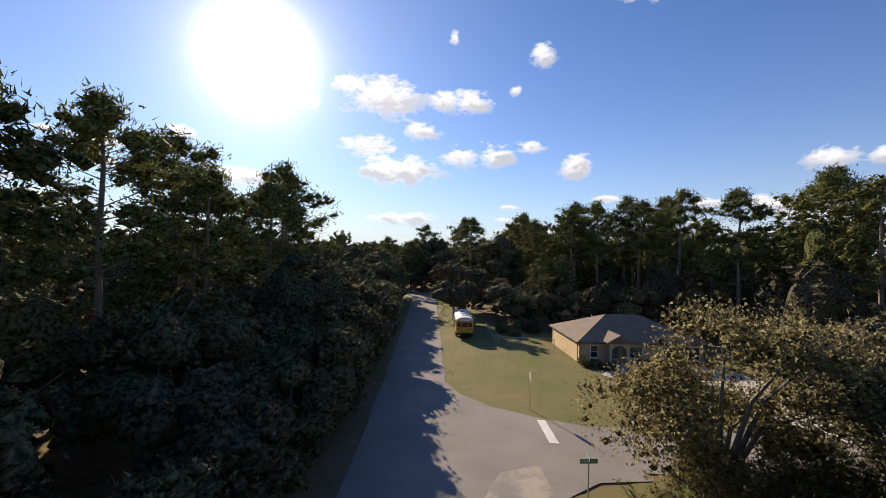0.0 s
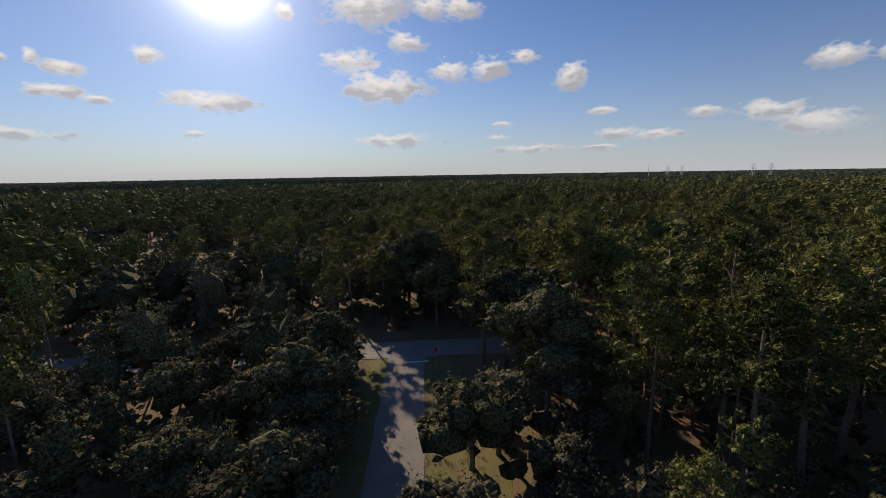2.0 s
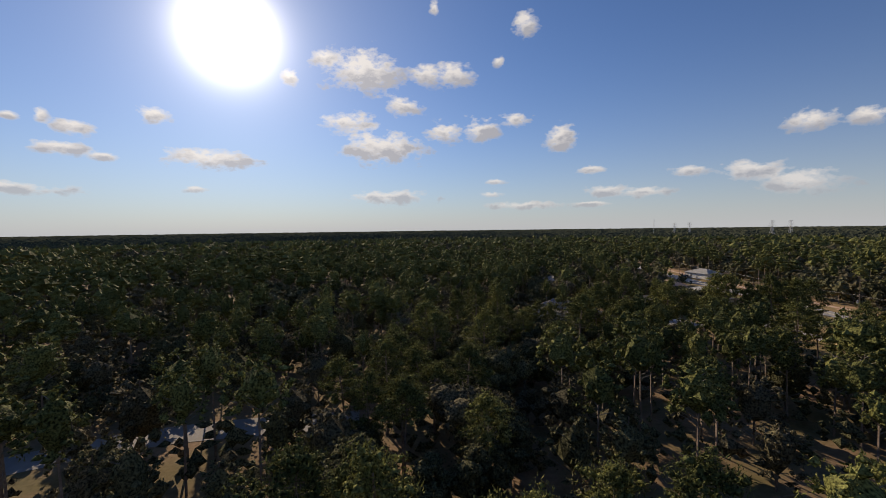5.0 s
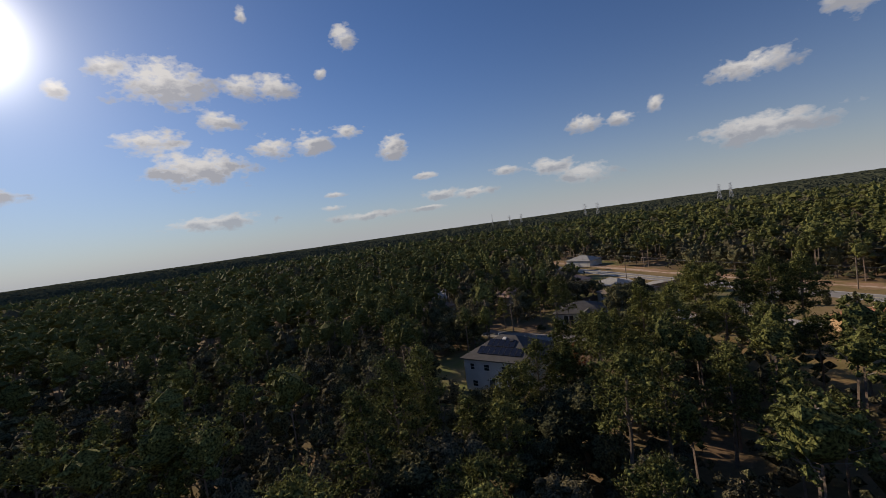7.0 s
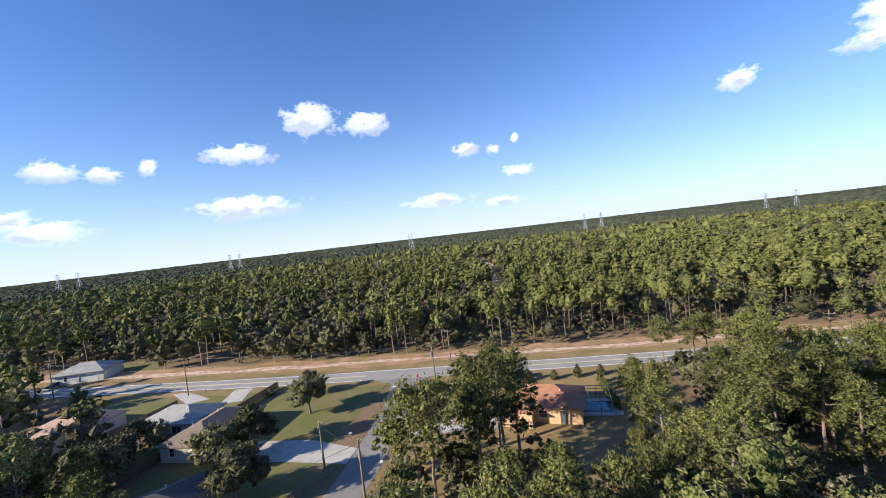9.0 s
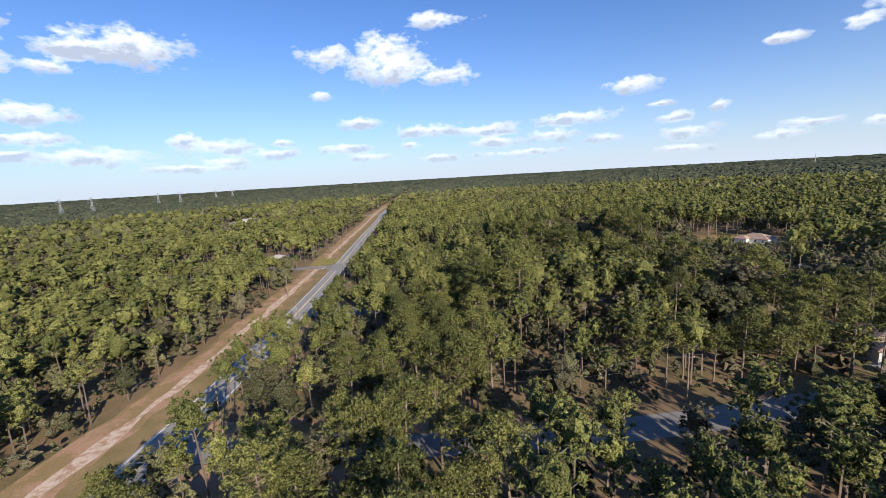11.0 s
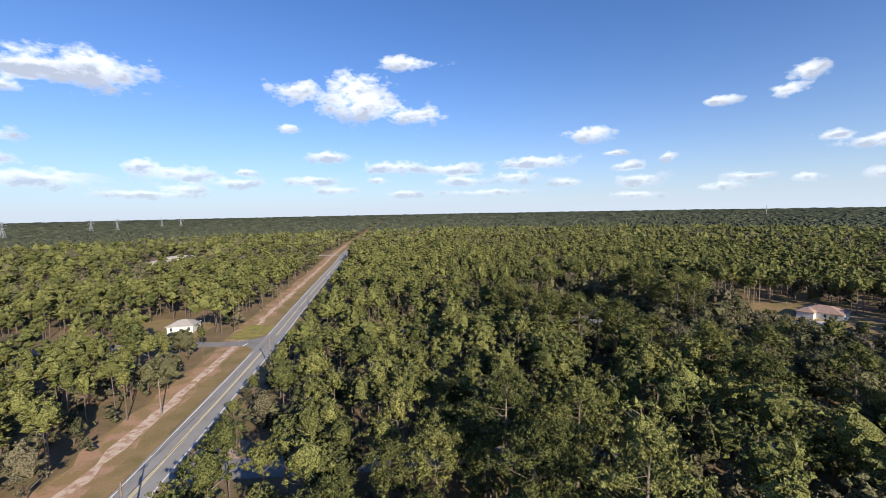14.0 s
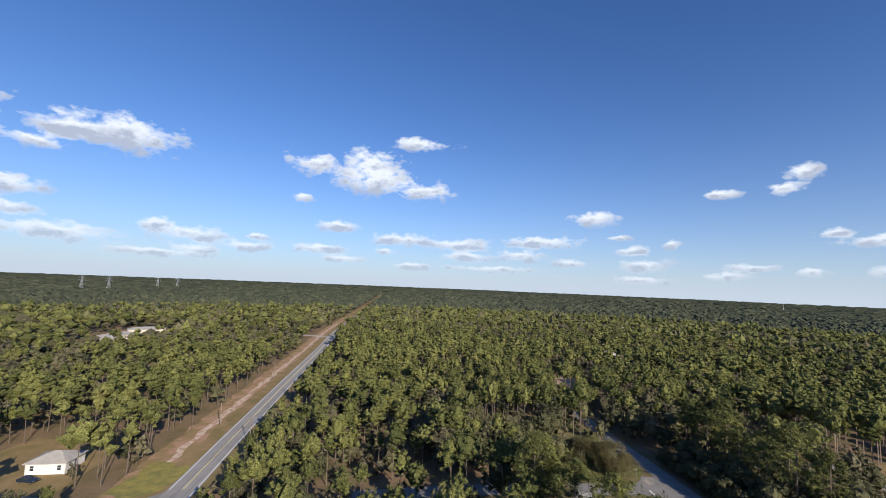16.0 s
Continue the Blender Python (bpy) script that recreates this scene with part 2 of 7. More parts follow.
def foliage(name, dark, light, warm, through=0.25, gloss=0.05):
    """Leaves: colour by tree and by leaf, light comes through a little."""
    m = bpy.data.materials.new(name)
    m.use_nodes = True
    t = m.node_tree
    p = t.nodes["Principled BSDF"]
    p.inputs["Roughness"].default_value = 0.8
    p.inputs["Specular IOR Level"].default_value = gloss
    info, att, geo = t.nodes.new("ShaderNodeObjectInfo"), t.nodes.new("ShaderNodeAttribute"), t.nodes.new("ShaderNodeNewGeometry")
    att.attribute_name = "tint"
    s = t.nodes.new("ShaderNodeMath")
    s.operation = "ADD"
    t.links.new(info.outputs["Random"], s.inputs[0])
    t.links.new(att.outputs["Fac"], s.inputs[1])
    f = t.nodes.new("ShaderNodeMath")
    f.operation = "FRACT"
    t.links.new(s.outputs[0], f.inputs[0])
    leaf = t.nodes.new("ShaderNodeMath")
    leaf.operation = "MULTIPLY_ADD"
    t.links.new(geo.outputs["Random Per Island"], leaf.inputs[0])
    leaf.inputs[1].default_value = 0.22
    t.links.new(f.outputs[0], leaf.inputs[2])
    ramp = t.nodes.new("ShaderNodeValToRGB")
    e = ramp.color_ramp.elements
    e[0].position, e[0].color = 0.0, (*dark, 1)
    e[1].position, e[1].color = 0.85, (*light, 1)
    w = e.new(1.13 / 1.22)
    w.color = (*light, 1)
    w2 = e.new(1.0)
    w2.color = (*warm, 1)
    sc = t.nodes.new("ShaderNodeMath")
    sc.operation = "DIVIDE"
    t.links.new(leaf.outputs[0], sc.inputs[0])
    sc.inputs[1].default_value = 1.22
    t.links.new(sc.outputs[0], ramp.inputs[0])
    # Noise spots darken the colour, painting in the shaded gaps between leaf tufts.
    gap_spot = t.nodes.new("ShaderNodeTexNoise")
    gap_spot.inputs["Scale"].default_value, gap_spot.inputs["Detail"].default_value = 4.2, 4
    t.links.new(geo.outputs["Position"], gap_spot.inputs["Vector"])
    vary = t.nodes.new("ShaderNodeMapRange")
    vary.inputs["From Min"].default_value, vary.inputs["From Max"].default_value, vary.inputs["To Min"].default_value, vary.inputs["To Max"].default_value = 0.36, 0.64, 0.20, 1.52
    t.links.new(gap_spot.outputs["Fac"], vary.inputs["Value"])
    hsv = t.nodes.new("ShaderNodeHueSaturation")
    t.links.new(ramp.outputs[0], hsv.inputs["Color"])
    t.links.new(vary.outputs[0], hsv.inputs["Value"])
    bump = t.nodes.new("ShaderNodeBump")
    bump.inputs["Strength"].default_value, bump.inputs["Distance"].default_value = 0.8, 0.35
    t.links.new(gap_spot.outputs["Fac"], bump.inputs["Height"])
    t.links.new(bump.outputs[0], p.inputs["Normal"])
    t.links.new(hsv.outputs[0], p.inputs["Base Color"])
    tr = t.nodes.new("ShaderNodeBsdfTranslucent")
    t.links.new(hsv.outputs[0], tr.inputs["Color"])
    mx = t.nodes.new("ShaderNodeMixShader")
    mx.inputs[0].default_value = through
    t.links.new(p.outputs[0], mx.inputs[1])
    t.links.new(tr.outputs[0], mx.inputs[2])
    t.links.new(mx.outputs[0], t.nodes["Material Output"].inputs["Surface"])
    return m


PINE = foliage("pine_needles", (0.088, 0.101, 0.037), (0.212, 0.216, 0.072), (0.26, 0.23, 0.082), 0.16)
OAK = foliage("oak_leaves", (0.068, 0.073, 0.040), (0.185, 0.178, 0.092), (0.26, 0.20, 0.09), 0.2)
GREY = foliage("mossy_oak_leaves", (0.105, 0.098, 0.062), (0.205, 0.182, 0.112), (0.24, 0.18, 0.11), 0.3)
# Leaf colours darkened and blued: self-shade and haze of distant canopy painted in.
FAR = foliage("hazed_far_canopy", (0.048, 0.058, 0.044), (0.098, 0.106, 0.066), (0.13, 0.12, 0.07), 0.0, 0.0)
# Paler oak leaves: light from behind is partly put into the colour.
BACKLITLEAF = foliage("backlit_oak_leaves", (0.16, 0.145, 0.07), (0.32, 0.28, 0.14), (0.36, 0.27, 0.13), 0.5)
RUST = foliage("rusty_leaves", (0.16, 0.07, 0.035), (0.26, 0.12, 0.06), (0.30, 0.15, 0.07))
BARK = material("pine_bark", (0.26, 0.20, 0.155), 0.9, second=(0.15, 0.11, 0.085), scale=3.0, grain=0.3, grain_scale=9, bump=0.03)
GREYBARK = material("grey_bark", (0.22, 0.20, 0.17), 0.9, second=(0.13, 0.115, 0.10), scale=3.0, grain=0.3, grain_scale=9, bump=0.03)
LITTER = material("pine_litter", (0.25, 0.165, 0.105), 0.95, spec=0.1, second=(0.15, 0.125, 0.06), scale=0.09, grain=0.35, grain_scale=1.6, bump=0.05, coords="World")
GRASS = material("mown_grass", (0.135, 0.152, 0.047), 0.9, spec=0.15, second=(0.205, 0.165, 0.082), scale=0.16, grain=0.25, grain_scale=7, bump=0.03, coords="World")
DRYGRASS = material("dry_grass", (0.32, 0.22, 0.115), 0.95, spec=0.1, second=(0.21, 0.165, 0.07), scale=0.14, grain=0.3, grain_scale=3, bump=0.04, coords="World")
WEEDS = material("yellow_weeds", (0.34, 0.28, 0.08), 0.95, spec=0.1, second=(0.20, 0.19, 0.07), scale=0.35, grain=0.35, grain_scale=2.6, bump=0.05, coords="World")
DUST = material("dusty_asphalt", (0.40, 0.345, 0.285), 0.95, spec=0.2, second=(0.255, 0.24, 0.22), scale=0.7, mix=(0.42, 0.58), grain=0.2, grain_scale=6, bump=0.004, coords="World")
REDSOIL = material("red_soil", (0.42, 0.26, 0.17), 0.95, spec=0.1, second=(0.29, 0.205, 0.10), scale=0.16, mix=(0.44, 0.56), grain=0.3, grain_scale=2.2, bump=0.05, coords="World")
STREAKS = material("sandy_streaks", (0.62, 0.49, 0.38), 0.95, spec=0.1, second=(0.42, 0.26, 0.17), scale=0.55, mix=(0.44, 0.60), grain=0.25, grain_scale=2.4, bump=0.05, coords="World")
SAND = material("bare_sand", (0.50, 0.36, 0.245), 0.95, second=(0.33, 0.20, 0.115), scale=0.32, grain=0.25, grain_scale=2.4, bump=0.05, coords="World")
ASPHALT = material("old_asphalt", (0.27, 0.253, 0.232), 0.9, spec=0.25, second=(0.215, 0.203, 0.188), scale=0.25, grain=0.14, grain_scale=14, bump=0.006, coords="World")
MAINASPHALT = material("road_asphalt", (0.345, 0.325, 0.30), 0.9, spec=0.15, second=(0.285, 0.27, 0.25), scale=0.12, grain=0.12, grain_scale=10, bump=0.006, coords="World")
CONCRETE = material("concrete", (0.50, 0.47, 0.42), 0.85, second=(0.40, 0.37, 0.33), scale=0.5, grain=0.1, grain_scale=8, bump=0.005, coords="World")
WHITELINE = material("white_road_paint", (0.78, 0.78, 0.75), 0.6, second=(0.62, 0.61, 0.58), scale=1.5, grain=0.1, coords="World")
YELLOWLINE = material("yellow_road_paint", (0.72, 0.62, 0.36), 0.6, second=(0.6, 0.5, 0.28), scale=1.5, grain=0.1, coords="World")
WHITE = material("white_paint", (0.78, 0.77, 0.74), 0.55, second=(0.68, 0.67, 0.64), scale=0.8, grain=0.05)
STUCCO = material("tan_stucco", (0.58, 0.44, 0.27), 0.9, second=(0.52, 0.39, 0.24), scale=0.6, grain=0.1, grain_scale=25, bump=0.004)
PEACH = material("peach_stucco", (0.66, 0.44, 0.26), 0.9, second=(0.58, 0.38, 0.22), scale=0.6, grain=0.1, grain_scale=25, bump=0.004)
WHITESTUCCO = material("white_stucco", (0.70, 0.70, 0.68), 0.9, second=(0.60, 0.60, 0.58), scale=0.6, grain=0.07, grain_scale=25, bump=0.004)
CREAM = material("cream_stucco", (0.62, 0.56, 0.45), 0.9, second=(0.54, 0.48, 0.39), scale=0.6, grain=0.08, grain_scale=25, bump=0.004)
GREYSTUCCO = material("grey_stucco", (0.42, 0.43, 0.42), 0.9, second=(0.36, 0.37, 0.36), scale=0.6, grain=0.08, grain_scale=25, bump=0.004)


def shingle(name, base):
    """Asphalt shingles: courses follow the slope, tabs vary."""
    m = material(name, base, 0.9, second=[c * 0.78 for c in base], scale=0.7, grain=0.2, grain_scale=6)
    t = m.node_tree
    tc = t.nodes.new("ShaderNodeTexCoord")
    wv = t.nodes.new("ShaderNodeTexWave")
    wv.wave_type, wv.bands_direction, wv.wave_profile = "BANDS", "Z", "SAW"
    wv.inputs["Scale"].default_value = 2.6
    t.links.new(tc.outputs["Object"], wv.inputs["Vector"])
    b = t.nodes.new("ShaderNodeBump")
    b.inputs["Strength"].default_value, b.inputs["Distance"].default_value = 0.7, 0.03
    t.links.new(wv.outputs["Fac"], b.inputs["Height"])
    t.links.new(b.outputs[0], t.nodes["Principled BSDF"].inputs["Normal"])
    return m


BROWNROOF = shingle("brown_shingles", (0.215, 0.165, 0.125))
DARKROOF = shingle("charcoal_shingles", (0.10, 0.095, 0.095))
GREYROOF = shingle("grey_shingles", (0.33, 0.33, 0.32))
TILEROOF = shingle("terracotta_shingles", (0.42, 0.20, 0.115))
PINKROOF = shingle("faded_pink_shingles", (0.40, 0.27, 0.21))
METALROOF = material("pale_metal_roof", (0.42, 0.39, 0.35), 0.75, 0.0, second=(0.34, 0.31, 0.28), scale=0.6, grain=0.12)
GLASS = bpy.data.materials.new("window_glass")
GLASS.use_nodes = True
gp = GLASS.node_tree.nodes["Principled BSDF"]
gp.inputs["Base Color"].default_value, gp.inputs["Roughness"].default_value = (0.03, 0.04, 0.045, 1), 0.05
SOLAR = material("solar_cells", (0.012, 0.014, 0.024), 0.15, second=(0.018, 0.02, 0.03), scale=4)
BUSYELLOW = material("school_bus_yellow", (0.74, 0.40, 0.055), 0.4, second=(0.66, 0.35, 0.05), scale=1.2, grain=0.05)
BLACK = material("black_rubber", (0.025, 0.025, 0.026), 0.75, grain=0.1)
DARKMETAL = material("dark_metal", (0.07, 0.07, 0.075), 0.45, 0.6, grain=0.08)
STEEL = material("galvanised_steel", (0.55, 0.56, 0.57), 0.45, 0.8, grain=0.08)
WOOD = material("weathered_pole_wood", (0.26, 0.20, 0.15), 0.9, second=(0.17, 0.13, 0.10), scale=2, grain=0.2, bump=0.01)
FENCEWOOD = material("dark_fence_wood", (0.15, 0.10, 0.07), 0.9, second=(0.10, 0.075, 0.055), scale=1.5, grain=0.25, bump=0.01, tint=0.3)
SIGNGREEN = material("sign_green", (0.02, 0.20, 0.14), 0.4)
SIGNRED = material("sign_red", (0.48, 0.03, 0.03), 0.4)
CARBLUE = material("dark_blue_car_paint", (0.03, 0.045, 0.075), 0.25, 0.3)
CARSILVER = material("silver_car_paint", (0.42, 0.43, 0.45), 0.3, 0.6)
DOORBROWN = material("dark_brown_door", (0.055, 0.035, 0.028), 0.5, second=(0.04, 0.028, 0.022), scale=3)
DOORBLUE = material("slate_door", (0.10, 0.12, 0.15), 0.45)
POOLWATER = material("pool_water", (0.03, 0.17, 0.24), 0.05)
CANVAS = material("white_canvas", (0.78, 0.75, 0.70), 0.85, second=(0.66, 0.62, 0.57), scale=1.4)


# ---- mesh helpers ----
def mesh_of(name, bm, mat):
    me = bpy.data.meshes.new(name)
    bm.to_mesh(me)
    bm.free()
    if mat is not None:
        for m in (mat if isinstance(mat, (list, tuple)) else [mat]):
            me.materials.append(m)
    return me


def part(name, bm, mat, parent, label=""):
    ob = new(name, mesh_of(name, bm, mat))
    ob.parent = parent
    return tagged(ob, label) if label else ob


def thing(name, m, label, category, group=""):
    ob = new(name)
    ob.empty_display_size = 0.2
    ob.matrix_world = m
    return tagged(ob, label, category, group)


def structure(name, bm, mat, label, category):
    return tagged(new(name, mesh_of(name, bm, mat)), label, category, "", "structure")


def box(bm, x0, x1, y0, y1, z0, z1, m=None):
    vs = [bm.verts.new(Vector((x, y, z)) if m is None else m @ Vector((x, y, z))) for x in (x0, x1) for y in (y0, y1) for z in (z0, z1)]
    for f in ((0, 1, 3, 2), (4, 6, 7, 5), (0, 4, 5, 1), (2, 3, 7, 6), (0, 2, 6, 4), (1, 5, 7, 3)):
        bm.faces.new([vs[i] for i in f])
    return vs


def bbox(x0, x1, y0, y1, z0, z1, bevel=0.0, m=None):
    """A fresh bmesh with one bevelled box."""
    bm = bmesh.new()
    box(bm, x0, x1, y0, y1, z0, z1, m)
    if bevel:
        bmesh.ops.bevel(bm, geom=bm.edges[:], offset=bevel, segments=2, affect="EDGES", profile=0.6)
    return bm


def tube(bm, a, b, r0, r1=None, n=8, caps=True):
    a, b = Vector(a), Vector(b)
    r1 = r0 if r1 is None else r1
    q = (b - a).to_track_quat("Z", "Y")
    rings = []
    for p, r in ((a, r0), (b, r1)):
        rings.append([bm.verts.new(p + q @ Vector((r * math.cos(2 * math.pi * i / n), r * math.sin(2 * math.pi * i / n), 0))) for i in range(n)])
    for i in range(n):
        bm.faces.new((rings[0][i], rings[0][(i + 1) % n], rings[1][(i + 1) % n], rings[1][i]))
    if caps:
        bm.faces.new(rings[0][::-1])
        bm.faces.new(rings[1])


def extrude_profile(bm, pts, x0, x1):
    """A profile in (y, z), drawn along x."""
    a = [bm.verts.new((x0, y, z)) for y, z in pts]
    b = [bm.verts.new((x1, y, z)) for y, z in pts]
    n = len(pts)
    for i in range(n):
        bm.faces.new((a[i], b[i], b[(i + 1) % n], a[(i + 1) % n]))
    bm.faces.new(a[::-1])
    bm.faces.new(b)


def smooth_line(pts, step=4.0):
    """A Catmull-Rom line through plan points, as an array."""
    p = np.array(pts, float)
    p = np.vstack([2 * p[0] - p[1], p, 2 * p[-1] - p[-2]])
    out = []
    for i in range(1, len(p) - 2):
        n = max(2, int(np.hypot(*(p[i + 1] - p[i])) / step))
        for k in range(n):
            u = k / n
            out.append(0.5 * (2 * p[i] + (p[i + 1] - p[i - 1]) * u + (2 * p[i - 1] - 5 * p[i] + 4 * p[i + 1] - p[i + 2]) * u * u + (3 * p[i] - p[i - 1] - 3 * p[i + 1] + p[i + 2]) * u ** 3))
    out.append(p[-2])
    return np.array(out)


def normals_of(line):
    d = np.gradient(line, axis=0)
    d /= np.hypot(d[:, 0], d[:, 1])[:, None]
    return np.stack([d[:, 1], -d[:, 0]], 1)     # to the right of the way


def ribbon(bm, line, left, right, z, wobble=0.0, seed=0):
    """A strip along a line, from left to right (metres to the right of it)."""
    nr, rs = normals_of(line), np.random.RandomState(seed)
    wl, wr = rs.uniform(-wobble, wobble, len(line)), rs.uniform(-wobble, wobble, len(line))
    prev = None
    for i, p in enumerate(line):
        a, b = p + nr[i] * (left + wl[i]), p + nr[i] * (right + wr[i])
        cur = (bm.verts.new((a[0], a[1], z)), bm.verts.new((b[0], b[1], z)))
        if prev:
            bm.faces.new((prev[0], prev[1], cur[1], cur[0]))
        prev = cur


def sheet(bm, pts, z, wobble=0.0, seed=0):
    """A flat patch with an uneven rim."""
    rs = np.random.RandomState(seed)
    p = np.array(pts, float)
    out = []
    for i in range(len(p)):
        q = p[(i + 1) % len(p)]
        n = max(1, int(np.hypot(*(q - p[i])) / 2.5)) if wobble else 1
        for k in range(n):
            out.append(p[i] + (q - p[i]) * k / n + rs.uniform(-wobble, wobble, 2))
    f = bm.faces.new([bm.verts.new((x, y, z)) for x, y in out])
    f.normal_update()
    if f.normal.z < 0:
        f.normal_flip()
    bmesh.ops.triangulate(bm, faces=[f])


# ---- the plan ----
STREET_A = smooth_line([(-0.8, -70), (-1.9, 16), (-2.6, 47), (-3.6, 80), (-4.2, 102), (-4.5, 112)])
STREET_E = smooth_line([(-1.5, 25.5), (8, 26.2), (20, 25.6), (40, 25.0), (62, 26.0), (88, 29.0)])
STREET_B = smooth_line([(-120, 108), (-60, 111), (-13, 114.2), (9, 115.4), (40, 114.5), (80, 112), (128, 109.5)])
STREET_L = smooth_line([(-154.8, 115.5), (-106.7, 167.8), (-85.2, 186.9), (-60.0, 196.6), (-38.4, 206.7), (-9.6, 211.1)])
MAIN = smooth_line([(158, 470), (150, 415), (144, 372), (140.5, 340), (138, 317), (135.5, 290), (134.5, 272), (133, 250), (131.5, 228), (130.2, 205), (129.2, 180), (128.4, 155), (128.2, 125), (128.8, 90), (129.6, 55), (131, 20), (132.5, -10), (136, -92), (140, -203), (145, -310), (147, -540), (150, -960), (158, -2150)], 5.0)
STREET_C = smooth_line([(134.5, 267.5), (124, 266.6), (115, 266), (106, 266.4), (96, 267), (88, 267.8), (78, 270), (70, 274.2), (64.5, 281), (60, 289), (55, 299), (50, 312)])
STREET_D = smooth_line([(129, 181), (111, 183.6), (86, 184.8), (53, 184.4), (31, 182.6), (9, 179.8), (-8, 179.4), (-40, 178), (-90, 172)])
STREET_F = smooth_line([(130.2, 33), (141, 33.5), (152, 33.2), (167, 30.4), (182, 30.5), (240, 34)])
STREET_W = smooth_line([(-66, 8), (-67, 33), (-69, 46), (-69, 58), (-66, 74), (-68, 86), (-75, 106)])
TRACK_N = smooth_line([(215, 237.5), (239, 236), (305, 237.5), (349, 237), (416, 242), (450, 246), (530, 252)])
CROSS_2 = smooth_line([(141, -276), (155, -273), (172, -277), (260, -290)])


def near_line(xy, line):
    """Distance of points from a line of plan points."""
    best = np.full(len(xy), 1e9)
    a, b = line[:-1], line[1:]
    for p, q in zip(a, b):
        d = q - p
        u = np.clip(((xy - p) @ d) / (d @ d), 0, 1)
        best = np.minimum(best, np.hypot(*(xy - p - u[:, None] * d).T))
    return best


def side_of_main(xy):
    """Metres east of the main road's middle (negative: west)."""
    d = np.full(len(xy), 1e9)
    s = np.zeros(len(xy))
    for p, q in zip(MAIN[:-1], MAIN[1:]):
        v = q - p
        u = np.clip(((xy - p) @ v) / (v @ v), 0, 1)
        w = xy - p - u[:, None] * v
        dist = np.hypot(*w.T)
        near = dist < d
        d = np.where(near, dist, d)
        s = np.where(near, v[0] * w[:, 1] - v[1] * w[:, 0], s)
    return np.where(s > 0, d, -d)


# open ground: boxes of (x0, x1, y0, y1)
OPEN = [(-7, 7, 96, 118), (-5, 10, -6, 17), (0, 15, 19, 64), (14, 39, 26, 62), (0, 6, 55, 72), (-83, -52, 165, 195), (-135, -100, 185, 215), 
        (28, 58, 250, 284), (51, 79, 278, 291), (58, 92, 262, 288), (68, 91, 277, 303), (88, 134, 269, 306), (103, 136, 297, 348), (75, 90, 320, 338), (146, 168, 364, 388), (94, 126, 212, 264), (76, 95, 229.5, 240),
        (-28, -9, 157, 174), (-104, -68, 16, 60), (135, 148, 16, 32), (162, 192, -4, 26), (-110, -85, -208, -182), (-42, -10, -116, -86), (275, 335, -290, -185), (396, 460, 226, 258),
        (355, 380, 393, 420), (225, 250, 455, 485), (-262, -245, -482, -462), (-350, -325, -302, -282), (530, 555, 15, 36), (62, 72, 350, 364), (108, 126, 99, 114)]
HALF_OPEN = [(59, 142, 264, 374)]


def may_grow(xy, rs):
    """Where the woods stand: off the roads, verges, lawns and plots."""
    ok = near_line(xy, STREET_A) > np.where(xy[:, 1] < -6, 3.2, 5.4)
    ok &= (near_line(xy, STREET_E) > 6.0) & (near_line(xy, STREET_B) > np.where((xy[:, 0] > 18) & (xy[:, 0] < 106), 3.7, 6.5)) & (near_line(xy, STREET_L) > 5)
    ok &= (near_line(xy, STREET_C) > 5.5) & (near_line(xy, STREET_D) > np.where(xy[:, 0] > 0, 5.6, 5.0)) & (near_line(xy, STREET_F) > 8.5) & (near_line(xy, STREET_W) > 4.5)
    ok &= (near_line(xy, TRACK_N) > 4.2) & (near_line(xy, CROSS_2) > 5)
    s = side_of_main(xy)
    ok &= (s > 17.5 + rs.uniform(-2, 2, len(xy))) | (s < np.where((xy[:, 1] > 115) & (xy[:, 1] < 176), -5.6, -7.6) - rs.uniform(0, 2.2, len(xy)))
    for x0, x1, y0, y1 in OPEN:
        ok &= ~((xy[:, 0] > x0) & (xy[:, 0] < x1) & (xy[:, 1] > y0) & (xy[:, 1] < y1))
    thin = np.zeros(len(xy), bool)
    for x0, x1, y0, y1 in HALF_OPEN:
        thin |= (xy[:, 0] > x0) & (xy[:, 0] < x1) & (xy[:, 1] > y0) & (xy[:, 1] < y1)
    return ok & ~(thin & (rs.rand(len(xy)) < 0.42))


# ---- ground and roads ----
def build_ground():
    radii = [0.0] + [30 * 1.14 ** i for i in range(40)]
    radii = [r for r in radii if r < 4850] + [4850]
    n, bm, rings = 96, bmesh.new(), []
    mid = Vector((60, 170, 0))
    for r in radii:
        rings.append([bm.verts.new(mid + Vector((r * math.cos(2 * math.pi * i / n), r * math.sin(2 * math.pi * i / n), 0)))
                      for i in range(n)] if r else [bm.verts.new(mid)])
    for a, b in zip(rings[:-1], rings[1:]):
        for i in range(n):
            if len(a) == 1:
                bm.faces.new((a[0], b[i], b[(i + 1) % n]))
            else:
                bm.faces.new((a[i], b[i], b[(i + 1) % n], a[(i + 1) % n]))
    structure("ground", bm, LITTER, "brown pine-needle litter with sparse weeds under the woods", "ground")


build_ground()


def road(name, line, half, mat, label, z=0.05, flare=()):
    bm = bmesh.new()
    ribbon(bm, line, -half, half, z, 0.10, len(line))
    for pts in flare:
        sheet(bm, pts, z + 0.004)
    return structure(name, bm, mat, label, "road")


